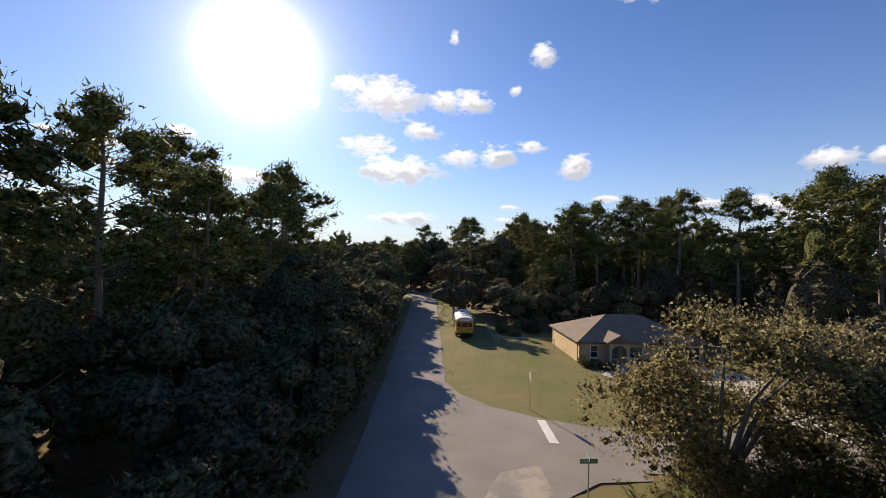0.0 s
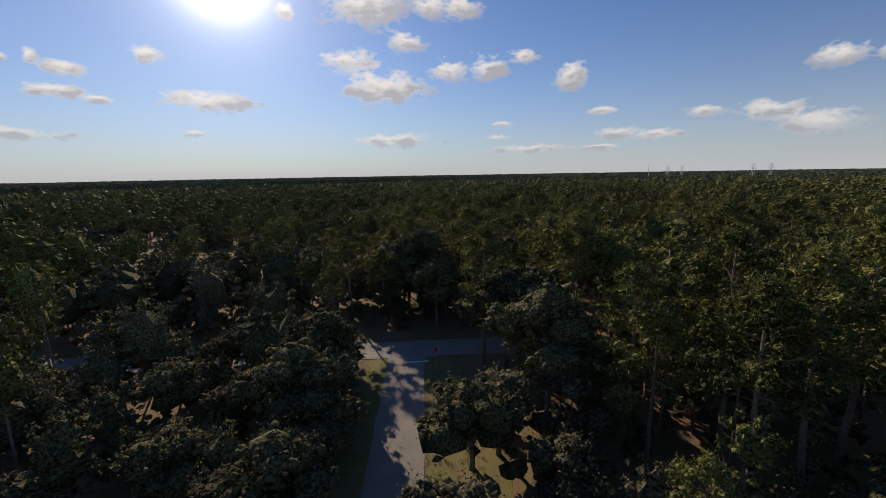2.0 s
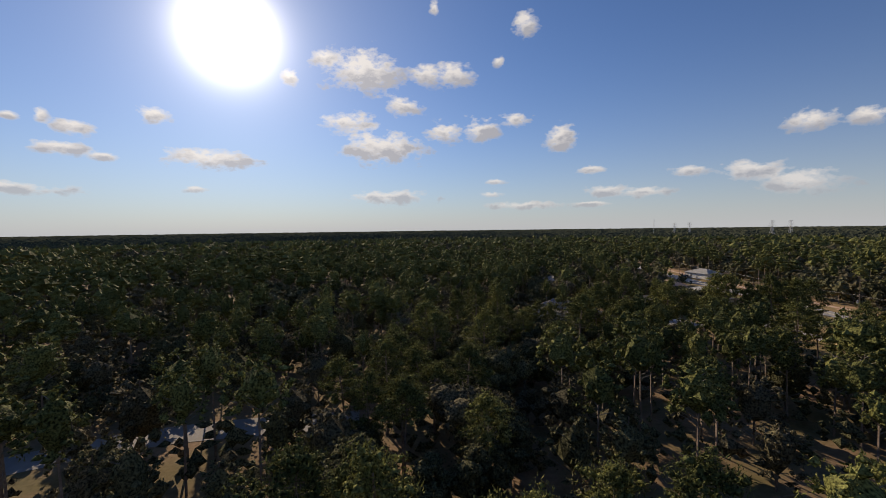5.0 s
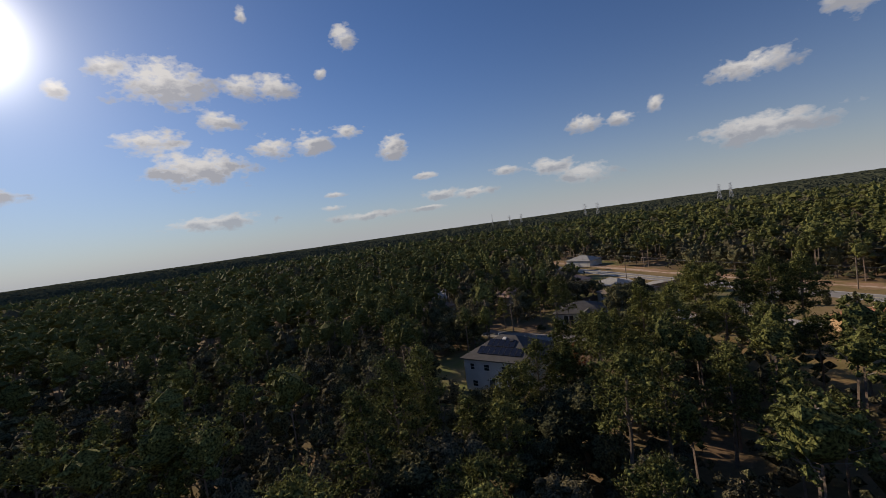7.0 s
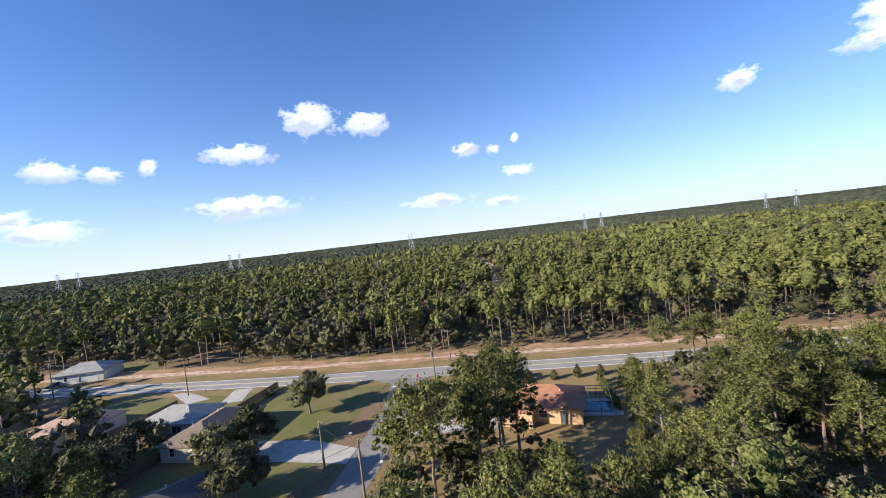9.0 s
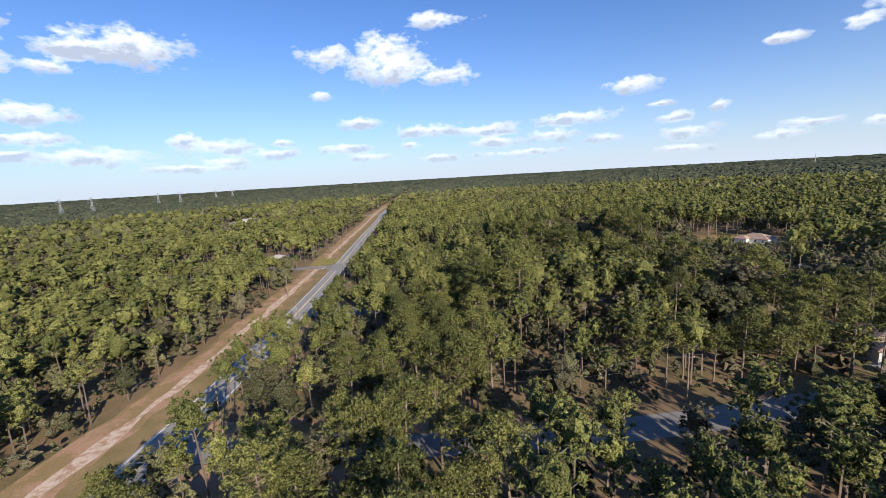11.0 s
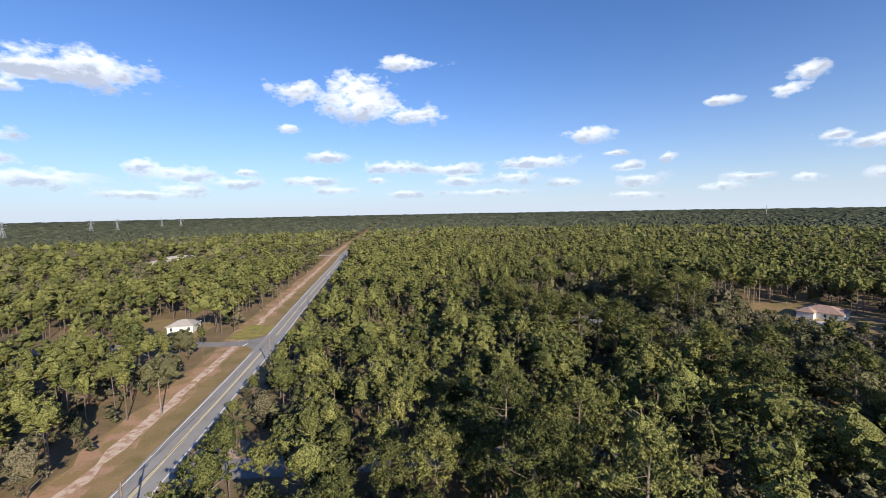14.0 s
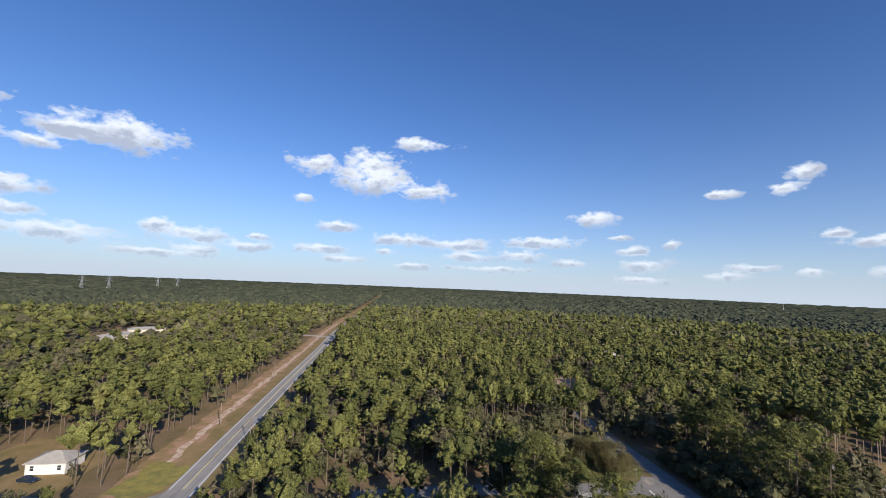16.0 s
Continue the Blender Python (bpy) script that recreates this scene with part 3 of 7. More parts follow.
road("road_north_street", STREET_A, 2.85, ASPHALT, "worn grey asphalt residential street in tree shade")
road("road_corner_street", STREET_E, 3.05, ASPHALT, "worn grey asphalt side street with flared corners", 0.056,
     [[(-0.3, 37.4), (-0.2, 18.5), (5.0, 18.2), (6.3, 20.3), (8.6, 21.9), (11.5, 22.2), (11.5, 28.7), (7.4, 30.3), (4.1, 32.4), (1.7, 35.2), (0.5, 38.3)]])
road("road_end_street", STREET_B, 3.1, ASPHALT, "grey asphalt street crossing at the end of the street", 0.056)
road("road_west_lane", STREET_L, 3.0, ASPHALT, "pale asphalt lane among trees")
road("road_main", MAIN, 3.65, MAINASPHALT, "straight two-lane grey asphalt road through pine woods", 0.06)
road("road_bend_street", STREET_C, 2.8, ASPHALT, "grey asphalt street bending past houses", 0.05,
     [[(127, 264.2), (130.6, 259.5), (131.6, 275.5), (127, 269.4)]])
road("road_shaded_street", STREET_D, 3.2, ASPHALT, "dark asphalt street in pine shade", 0.05)
road("road_side_street", STREET_F, 2.9, ASPHALT, "short grey asphalt side street with a stop bar", 0.05,
     [[(133.5, 41.5), (137.5, 37.2), (143, 36.3), (143, 30.5), (138, 29.6), (134, 25.5)]])
road("road_house_lane", STREET_W, 2.2, CONCRETE, "pale concrete lane past a white house", 0.05)
road("road_sand_track", TRACK_N, 2.6, SAND, "pale sandy track cut through the woods", 0.054)
road("road_far_crossing", CROSS_2, 3.2, CONCRETE, "pale side road meeting the main road", 0.05)


def marking(name, line, mat, offset, half, z, label, skip=None):
    bm = bmesh.new()
    nr = normals_of(line)
    prev = None
    for i, p in enumerate(line):
        if skip is not None and skip(p):
            prev = None
            continue
        a, b = p + nr[i] * (offset - half), p + nr[i] * (offset + half)
        cur = (bm.verts.new((*a, z)), bm.verts.new((*b, z)))
        if prev:
            bm.faces.new((prev[0], prev[1], cur[1], cur[0]))
        prev = cur
    structure(name, bm, mat, label, "road marking")


jc, jf = np.array((134.5, 267.5)), np.array((130.2, 33.0))
at_c = lambda p: np.hypot(*(p - jc)) < 9
at_f = lambda p: np.hypot(*(p - jf)) < 8
marking("edge_line_east", MAIN, WHITELINE, -3.15, 0.15, 0.066, "solid white edge line on the main road", at_f)
marking("edge_line_west", MAIN, WHITELINE, 3.15, 0.15, 0.066, "solid white edge line beside the trees", at_c)
marking("centre_line_east", MAIN, YELLOWLINE, -0.18, 0.14, 0.066, "yellow centre line, one of a pair", lambda p: at_c(p) or at_f(p))
marking("centre_line_west", MAIN, YELLOWLINE, 0.18, 0.14, 0.066, "yellow centre line, second of a pair", lambda p: at_c(p) or at_f(p))


def bar(name, pts, label, z=0.072):
    bm = bmesh.new()
    sheet(bm, pts, z)
    structure(name, bm, WHITELINE, label, "road marking")


bar("stop_bar_corner", [(7.1, 30.0), (7.7, 29.9), (7.7, 26.3), (7.1, 26.4)], "wide white stop bar at the street corner")
bar("stop_bar_end", [(-4.4, 109.5), (-1.0, 109.8), (-1.0, 110.3), (-4.4, 110.0)], "white stop bar at the street's end")
bar("stop_bar_side", [(138.6, 37.4), (139.2, 37.0), (138.4, 34.0), (137.8, 34.3)], "white stop bar on the side street")
bar("stop_bar_bend", [(125.4, 269.2), (125.9, 269.2), (125.9, 266.2), (125.4, 266.2)], "white stop bar where the bend street ends")


def patch(name, pts, mat, label, z=0.02, wob=0.5, category="lawn", seed=3):
    bm = bmesh.new()
    sheet(bm, pts, z, wob, seed)
    return structure(name, bm, mat, label, category)


patch("lawn_corner", [(0.0, 37.9), (1.3, 35.2), (3.9, 32.1), (7.4, 29.9), (11.5, 28.4), (40.4, 11.3), (39.9, 57.4), (9.7, 65.7), (6.1, 90.3), (2.7, 110.2), (-1.3, 110.2), (-0.5, 71.9)], GRASS, "mown green lawn round the corner house and bus")
patch("verge_west", [(-7.9, 39.4), (-5.4, 39.6), (-6.8, 101.6), (-7.0, 110.9), (-10.1, 110.7)], GRASS, "narrow mown verge along the street")
patch("verge_south", [(3.0, -37.3), (2.0, 14.3), (4.5, 17.7), (6.3, 20.0), (8.6, 21.7), (11.9, 22.4), (37.4, 21.8), (37.6, -30.5), (20.1, -37.7)], GRASS, "weedy grass by the street sign", 0.025)
patch("lawn_west", [(-82.6, 157.8), (-52.1, 164.6), (-49.5, 193.6), (-80.2, 184.2)], GRASS, "sunlit mown lawn beside the lane")
patch("lawn_clear", [(-25.9, 156.6), (-12.9, 158.9), (-12.8, 175.8), (-24.7, 173.7)], GRASS, "small grassy clearing among trees")
patch("lawn_far_west", [(-140.3, 149.5), (-99.9, 179.8), (-99.9, 219.6), (-143.0, 195.5)], GRASS, "lawn round a far house")
patch("lawn_bend_north", [(73.0, 278.6), (129.8, 270.7), (131.3, 295.6), (74.3, 307.8)], GRASS, "mown lawn with long tree shadows")
patch("lawn_back", [(89.1, 307.7), (132.5, 296.6), (134.5, 343.2), (107.4, 350.4), (89.9, 334.3)], GRASS, "back lawns between fences", 0.024)
patch("lawn_two_storey", [(20.4, 246.1), (62.5, 271.7), (72.4, 270.0), (65.5, 281.1), (56.1, 293.5), (24.4, 288.0)], GRASS, "lawn round the two-storey house")
patch("lawn_orange", [(79.5, 266.2), (126.5, 261.0), (127.5, 235.9), (127.7, 216.8), (112.3, 216.1), (83.5, 215.9), (73.2, 235.8)], DRYGRASS, "dry brown lawn round the orange-roofed house")
patch("lawn_north", [(140.9, 362.7), (168.1, 354.7), (173.6, 381.6), (146.4, 387.8)], GRASS, "green lawn across the main road")
patch("yard_truck", [(-34, 150), (-12, 158), (-4, 176), (-30, 175)], GRASS, "green yard beside a driveway")
patch("yard_white_house", [(-70, 9), (-100, 11), (-104, 37), (-96, 55), (-73, 62), (-70.5, 37)], DRYGRASS, "dry mown yard round a white house", 0.03)
patch("weeds_junction", [(134.2, 12), (146.5, 8), (148.5, 27), (141, 29.6), (136, 26)], WEEDS, "yellow-green weedy corner beside the side street", 0.05, 1.0)
patch("yard_far_house", [(160, 2), (192, -10), (196, 16), (182, 28), (160, 28)], DRYGRASS, "sandy yard round a far white house")


def verge(name, left, right, mat, z, label, wob, keep):
    bm = bmesh.new()
    line = np.array([p for p in MAIN if keep(p)])
    ribbon(bm, line, left, right, z, wob, 5)
    structure(name, bm, mat, label, "verge")


verge("verge_main_east", -17.5, -3.4, DRYGRASS, 0.03, "wide dry-grass verge along the main road", 1.0, lambda p: True)
verge("verge_main_west", 3.4, 7.6, DRYGRASS, 0.03, "narrow dry-grass verge below the trees", 0.5, lambda p: True)
verge("bank_east", -16.9, -8.6, REDSOIL, 0.040, "reddish bare soil with dry weeds below the pines", 1.6, lambda p: p[1] > -500 and np.hypot(*(p - jf)) > 16)
verge("bank_east_sand", -12.6, -10.2, STREAKS, 0.047, "ragged pale sand washed along the verge", 0.9, lambda p: p[1] > -400 and np.hypot(*(p - jf)) > 24)
for side, lo, hi in (("south", 3.1, 10.5), ("north", -9.0, -3.1)):
    bm = bmesh.new()
    ribbon(bm, STREET_D[STREET_D[:, 0] > 80], lo, hi, 0.036, 0.8, 8)
    structure("verge_shaded_" + side, bm, REDSOIL, "bare reddish verge along the shaded street", "verge")
patch("sand_corner", [(3.2, 18.7), (6.0, 20.7), (5.6, 23.4), (3.6, 22.8), (2.4, 19.9)], DUST, "sandy washout across the street corner", 0.066, 0.25, "sand")
patch("sand_clearing", [(400, 236), (425, 228), (458, 238), (460, 254), (416, 254)], SAND, "bare sandy clearing in the woods", 0.03, 1.5, "sand")
patch("sand_clearing_south", [(-10, -100), (-20, -118), (-42, -96), (-36, -86), (-16, -92)], SAND, "pale bare plot in the woods", 0.03, 1.5, "sand")
patch("sand_shoulder", [(123.5, 99), (124.4, 113), (115, 112), (114, 101)], SAND, "bare sand beside the main road", 0.045, 1.0, "sand")


def driveway(name, pts, label, z=0.055):
    bm = bmesh.new()
    sheet(bm, pts, z)
    return structure(name, bm, CONCRETE, label, "driveway")


driveway("driveway_corner_house", [(26.0, 46.3), (31.4, 46.0), (31.6, 36), (31.4, 27.4), (25.0, 27.6), (25.4, 37)], "pale concrete driveway up to a garage", 0.07)
driveway("path_corner_house", [(22.1, 45.9), (26.8, 45.0), (26.8, 43.6), (19.2, 42.8), (17.2, 40.8), (16.2, 41.8), (18.6, 44.4)], "curving concrete footpath to the front door", 0.065)
driveway("driveway_two_storey", [(61.5, 281.0), (57.5, 286.2), (47.5, 276.5), (51.5, 271.5)], "concrete driveway to the two-storey house")
driveway("driveway_dark_house", [(87.6, 288.4), (83.6, 290.0), (78.6, 280.6), (78.2, 272.8), (82.4, 272.0), (83.2, 279.0)], "white concrete driveway beside a garage")
driveway("driveway_oak_house", [(104, 292), (97.8, 293), (95.8, 281), (94.0, 270.2), (98.6, 269.8), (102.6, 279)], "bright concrete driveway beside oaks")
driveway("driveway_orange_house", [(100, 263.6), (104.6, 263.4), (106.4, 258), (106, 246), (101.4, 246), (101.6, 256)], "pale concrete driveway off the bend street")
driveway("driveway_grey_house", [(134.0, 325.3), (134.0, 330.1), (125.4, 319.8), (128.1, 315.6)], "pale driveway off the main road")
driveway("driveway_grey_house_lower", [(133.2, 307.4), (133.2, 312.2), (123.8, 310.5), (124.8, 305.5)], "short pale driveway off the main road")
driveway("driveway_truck_house", [(-6.2, 177.6), (-10.6, 176.8), (-15.5, 167), (-11.5, 165)], "pale concrete driveway with a parked truck")
driveway("driveway_white_house", [(-68.3, 37), (-69, 43), (-80, 49), (-82, 42.5)], "pale concrete driveway of a white house", 0.085)


# ---- the woods ----
def leaves(rs, centres, outs, per, spread, length, width, flat=0.6):
    """Leaf triangles round clump centres; most lean outwards."""
    n = len(centres)
    c = np.repeat(centres, per, 0) + rs.normal(0, 1, (n * per, 3)) * np.repeat(np.atleast_1d(spread) * np.ones(n), per)[:, None] * (1, 1, 0.75)
    d = rs.normal(0, 1, (n * per, 3)) + np.repeat(outs, per, 0) * flat
    d /= np.linalg.norm(d, axis=1)[:, None]
    s = np.cross(d, rs.normal(0, 1, (n * per, 3)))
    s /= np.linalg.norm(s, axis=1)[:, None] + 1e-9
    k = rs.uniform(0.65, 1.35, (n * per, 1))
    v = np.empty((n * per, 3, 3))
    v[:, 0], v[:, 1], v[:, 2] = c + d * length * k * 0.6, c - d * length * k * 0.4 + s * width * k, c - d * length * k * 0.4 - s * width * k
    return v.reshape(-1, 3)


ICO_V = np.array([(0, 0, 1)] + [(0.894 * math.cos(math.radians(72 * i)), 0.894 * math.sin(math.radians(72 * i)), 0.447) for i in range(5)] + [(0.894 * math.cos(math.radians(36 + 72 * i)), 0.894 * math.sin(math.radians(36 + 72 * i)), -0.447) for i in range(5)] + [(0, 0, -1)])
ICO_F = np.array([(0, 1 + i, 1 + (i + 1) % 5) for i in range(5)] + [(1 + i, 6 + i, 1 + (i + 1) % 5) for i in range(5)] + [(1 + (i + 1) % 5, 6 + i, 6 + (i + 1) % 5) for i in range(5)] + [(11, 6 + (i + 1) % 5, 6 + i) for i in range(5)])
OCT_V = np.array([(0, 0, 1), (1, 0, 0), (0, 1, 0), (-1, 0, 0), (0, -1, 0), (0, 0, -1)], float)
OCT_F = np.array([(0, 1, 2), (0, 2, 3), (0, 3, 4), (0, 4, 1), (5, 2, 1), (5, 3, 2), (5, 4, 3), (5, 1, 4)])


def cores(rs, centres, radii, shape="ico", flat=0.8, rough=(0.55, 1.3)):
    """Ragged solid clumps: vertices and faces."""
    bv, bf = (ICO_V, ICO_F) if shape == "ico" else (OCT_V, OCT_F)
    n, k = len(centres), len(bv)
    a = rs.uniform(0, 6.28, n)
    c, s = np.cos(a), np.sin(a)
    v = np.empty((n, k, 3))
    v[:, :, 0] = bv[None, :, 0] * c[:, None] - bv[None, :, 1] * s[:, None]
    v[:, :, 1] = bv[None, :, 0] * s[:, None] + bv[None, :, 1] * c[:, None]
    v[:, :, 2] = bv[None, :, 2] * np.broadcast_to(np.atleast_1d(flat).reshape(-1, 1), (n, 1))
    v *= (rs.uniform(*rough, (n, k)) * np.atleast_1d(radii).reshape(-1, 1))[:, :, None]
    v += centres[:, None, :]
    f = bf[None] + (np.arange(n) * k)[:, None, None]
    return v.reshape(-1, 3), f.reshape(-1, 3)


def tri_mesh(name, verts, mats, tint=None, faces=None, face_mat=None, smooth=None):
    """A mesh from loose triangles (and other faces, if given)."""
    me = bpy.data.meshes.new(name)
    n = len(verts) // 3 if faces is None else len(faces)
    idx = np.arange(len(verts), dtype=np.int32) if faces is None else np.asarray(faces, np.int32).ravel()
    me.vertices.add(len(verts))
    me.vertices.foreach_set("co", np.asarray(verts, np.float32).ravel())
    me.loops.add(n * 3)
    me.loops.foreach_set("vertex_index", idx)
    me.polygons.add(n)
    me.polygons.foreach_set("loop_start", np.arange(n, dtype=np.int32) * 3)
    me.polygons.foreach_set("loop_total", np.full(n, 3, np.int32))
    for m in mats:
        me.materials.append(m)
    if face_mat is not None:
        me.polygons.foreach_set("material_index", np.asarray(face_mat, np.int32))
    if tint is not None:
        a = me.attributes.new("tint", "FLOAT", "POINT")
        a.data.foreach_set("value", np.asarray(tint, np.float32))
    me.shade_flat()
    if smooth is not None:
        me.polygons.foreach_set("use_smooth", np.asarray(smooth, bool))
    me.update()
    return me


def stem(bm, pts, radii, n=7):
    rings = []
    for p, r in zip(pts, radii):
        rings.append([bm.verts.new((p[0] + r * math.cos(2 * math.pi * i / n), p[1] + r * math.sin(2 * math.pi * i / n), p[2])) for i in range(n)])
    for a, b in zip(rings[:-1], rings[1:]):
        for i in range(n):
            bm.faces.new((a[i], a[(i + 1) % n], b[(i + 1) % n], b[i]))
    bm.faces.new(rings[-1])


def pine_meshes(seed, h=13.0, spread=2.6, leaf=PINE, bare=0.5, clumps=182, per=19):
    """A pine: bare bent stem, level limbs, tufted crown of separate clumps."""
    rs = np.random.RandomState(seed)
    bm = bmesh.new()
    lean = rs.normal(0, 0.25, 2)
    zs = np.linspace(0, h * 0.96, 7)
    mid = np.stack([lean[0] * (zs / h) ** 2 * 2 + rs.normal(0, 0.06, 7), lean[1] * (zs / h) ** 2 * 2 + rs.normal(0, 0.06, 7), zs], 1)
    stem(bm, mid, 0.17 * h / 13 * (1 - 0.85 * zs / h) + 0.03)
    tips, outs = [], []
    n = 26
    for i in range(n):
        u = bare + (1 - bare) * (i + rs.rand()) / n
        z = u * h * 0.97
        base = np.array([np.interp(z, zs, mid[:, 0]), np.interp(z, zs, mid[:, 1]), z])
        v = (u - bare) / (1 - bare)
        reach = spread * (0.5 + 0.75 * math.sin(math.pi * min(1, 0.18 + v * 0.86)) ** 0.8 - 0.35 * v) * rs.uniform(0.6, 1.15)
        a = i * 2.4 + rs.uniform(-0.5, 0.5)
        tip = base + np.array([math.cos(a) * reach, math.sin(a) * reach, reach * rs.uniform(0.05, 0.5)])
        tube(bm, base, tip, 0.055 * (1.2 - v), 0.015, 3, False)
        for k in range(max(1, clumps // n)):
            f = rs.uniform(0.5, 1.0)
            p = base + (tip - base) * f + rs.normal(0, 0.3, 3) * (1, 1, 0.5)
            tips.append(p)
            o = p - np.array([0, 0, h * (bare + 0.15)])
            outs.append(o / np.linalg.norm(o))
    for k in range(6):
        tips.append(mid[-1] + rs.normal(0, 0.35, 3) + (0, 0, 0.2))
        outs.append(np.array([0, 0, 1.0]))
    for k in range(5):                      # dead snags below the crown
        z = h * rs.uniform(bare * 0.6, bare)
        a = rs.uniform(0, 6.28)
        base = (np.interp(z, zs, mid[:, 0]), np.interp(z, zs, mid[:, 1]), z)
        tube(bm, base, (base[0] + math.cos(a) * 0.9, base[1] + math.sin(a) * 0.9, z + 0.1), 0.03, 0.008, 3, False)
    trunk = mesh_of("trunk", bm, BARK)
    k = (h / 13) ** 0.6
    v = leaves(rs, np.array(tips), np.array(outs), per, 0.36 * k, 0.36, 0.050, 1.0)
    cv, cf = cores(rs, np.array(tips), rs.uniform(0.20, 0.44, len(tips)) * k, "oct", 0.66)
    faces = np.concatenate([np.arange(len(v)).reshape(-1, 3), cf + len(v)])
    return trunk, tri_mesh("crown", np.concatenate([v, cv]), [leaf], None, faces, None, np.arange(len(faces)) >= len(v) // 3)


def oak_meshes(seed, h=9.0, spread=4.0, leaf=OAK, clumps=190, per=13, low=0.14, fine=1.0):
    """A broad oak: forked limbs and a lobed, gappy crown."""
    rs = np.random.RandomState(seed)
    bm = bmesh.new()
    fork = h * rs.uniform(low, low + 0.1)
    stem(bm, [(0, 0, 0), (0.1, 0, fork * 0.5), (0.05, 0.1, fork)], [0.30, 0.24, 0.21])
    lobes = []
    for i in range(9):
        a = i * 2.4 + rs.uniform(-0.4, 0.4)
        r = spread * rs.uniform(0.35, 0.75) if i else 0.2
        z = h * rs.uniform(0.30, 0.80) if i else h * 0.78
        c = np.array([math.cos(a) * r, math.sin(a) * r, z])
        lobes.append((c, spread * rs.uniform(0.38, 0.55)))
        elbow = c * 0.5 + np.array([0, 0, fork * 0.5 + 0.15 * h])
        tube(bm, (0.05, 0.1, fork * 0.95), elbow, 0.13, 0.08, 5, False)
        tube(bm, elbow, c + (0, 0, 0.2), 0.08, 0.025, 4, False)
        for k in range(2):
            tube(bm, c, c + rs.normal(0, 0.5, 3) * lobes[-1][1], 0.03, 0.01, 3, False)
    trunk = mesh_of("trunk", bm, GREYBARK)
    tips, outs = [], []
    for k in range(clumps):
        c, r = lobes[k % len(lobes)]
        o = rs.normal(0, 1, 3)
        o /= np.linalg.norm(o)
        o[2] = abs(o[2]) if rs.rand() < 0.7 else o[2]
        tips.append(c + o * r * (rs.uniform(0.5, 1.05)) * (1, 1, 0.8))
        outs.append(o)
    k = h / 9.0
    v = leaves(rs, np.array(tips), np.array(outs), per, 0.42 * k ** 0.7 * fine ** 0.3, 0.27 * fine, 0.085 * fine, 0.5)
    cv, cf = cores(rs, np.array(tips), rs.uniform(0.28, 0.56, len(tips)) * k ** 0.8 * (1.0 if clumps > 40 else 0.3) * (1.0 if fine > 0.9 else 0.42), "oct", 0.75)
    if clumps > 40 and fine > 0.9:           # the close inner foliage of each lobe
        iv, jf = cores(rs, np.array([c for c, r in lobes]), np.array([r * 0.80 for c, r in lobes]), "ico", 0.8, (0.75, 1.2))
        cf = np.concatenate([cf, jf + len(cv)])
        cv = np.concatenate([cv, iv])
    faces = np.concatenate([np.arange(len(v)).reshape(-1, 3), cf + len(v)])
    return trunk, tri_mesh("crown", np.concatenate([v, cv]), [leaf], None, faces, None, np.arange(len(faces)) >= len(v) // 3)


def tree_kind(name, meshes, label, category="tree"):
    """A kind of tree: its name, its trunk and crown, what it looks like."""
    return name, meshes, label, category


def plant(kind, x, y, scale, turn, group="", label=""):
    name, (trunk, crown), text, cat = kind
    ob = thing(name, Matrix.Translation((x, y, -0.05)) @ Matrix.Rotation(turn, 4, "Z") @ Matrix.Diagonal((scale, scale, scale, 1)), label or text, cat, group)
    for nm, me in (("trunk", trunk), ("crown", crown)):
        o = new(nm, me)
        o.parent = ob
    return ob


PINES = [tree_kind("pine_tree", pine_meshes(11 + i, 13.0, (2.7, 3.2, 3.3, 2.9, 2.6, 3.1)[i], PINE, (0.54, 0.48, 0.6, 0.54, 0.38, 0.62)[i]),
                   ("tall slim pine with a bare trunk and tufted crown", "pine with a broad tufted crown over a bare trunk", "slim pine with a high thin crown",
                    "pine with level limbs and yellow-green needles", "bushy young pine with foliage low on its trunk", "tall pine, long bare trunk, small crown")[i]) for i in range(6)]
TALL_PINES = [tree_kind("pine_tree", pine_meshes(31 + i, 18.5, (3.6, 4.3, 3.9)[i], PINE, (0.52, 0.45, 0.57)[i], 234, 20), "very tall dark pine with a rounded crown beside the street") for i in range(3)]
OAKS = [tree_kind("oak_tree", oak_meshes(51 + i, 8.5, (3.6, 4.2, 3.9, 3.2)[i], (OAK, OAK, GREY, OAK)[i]),
                  ("spreading dark-green live oak", "broad live oak with a lobed crown", "grey-green oak hung with moss", "small scrub oak with dense dark leaves")[i]) for i in range(4)]
BIG_OAKS = [tree_kind("oak_tree", oak_meshes(71 + i, 14.0, 5.2, (OAK, GREY)[i], 220, 16, 0.3), ("tall broad oak at the wood's edge", "tall mossy oak at the wood's edge")[i]) for i in range(2)]
FINE_OAKS = [tree_kind("oak_tree", oak_meshes(81 + i, 8.5, (4.0, 3.7)[i], BACKLITLEAF, 520, 44, 0.08, 0.52), "bushy grey-brown oak with small pale leaves by the street corner") for i in range(2)]
RUSTY = tree_kind("rusty_tree", pine_meshes(91, 10.5, 2.6, RUST, 0.35, 60, 12), "half-bare tree with rusty red-brown leaves")
BARE = tree_kind("bare_tree", oak_meshes(93, 10.0, 3.4, GREY, 24, 6), "nearly leafless grey tree with open limbs")

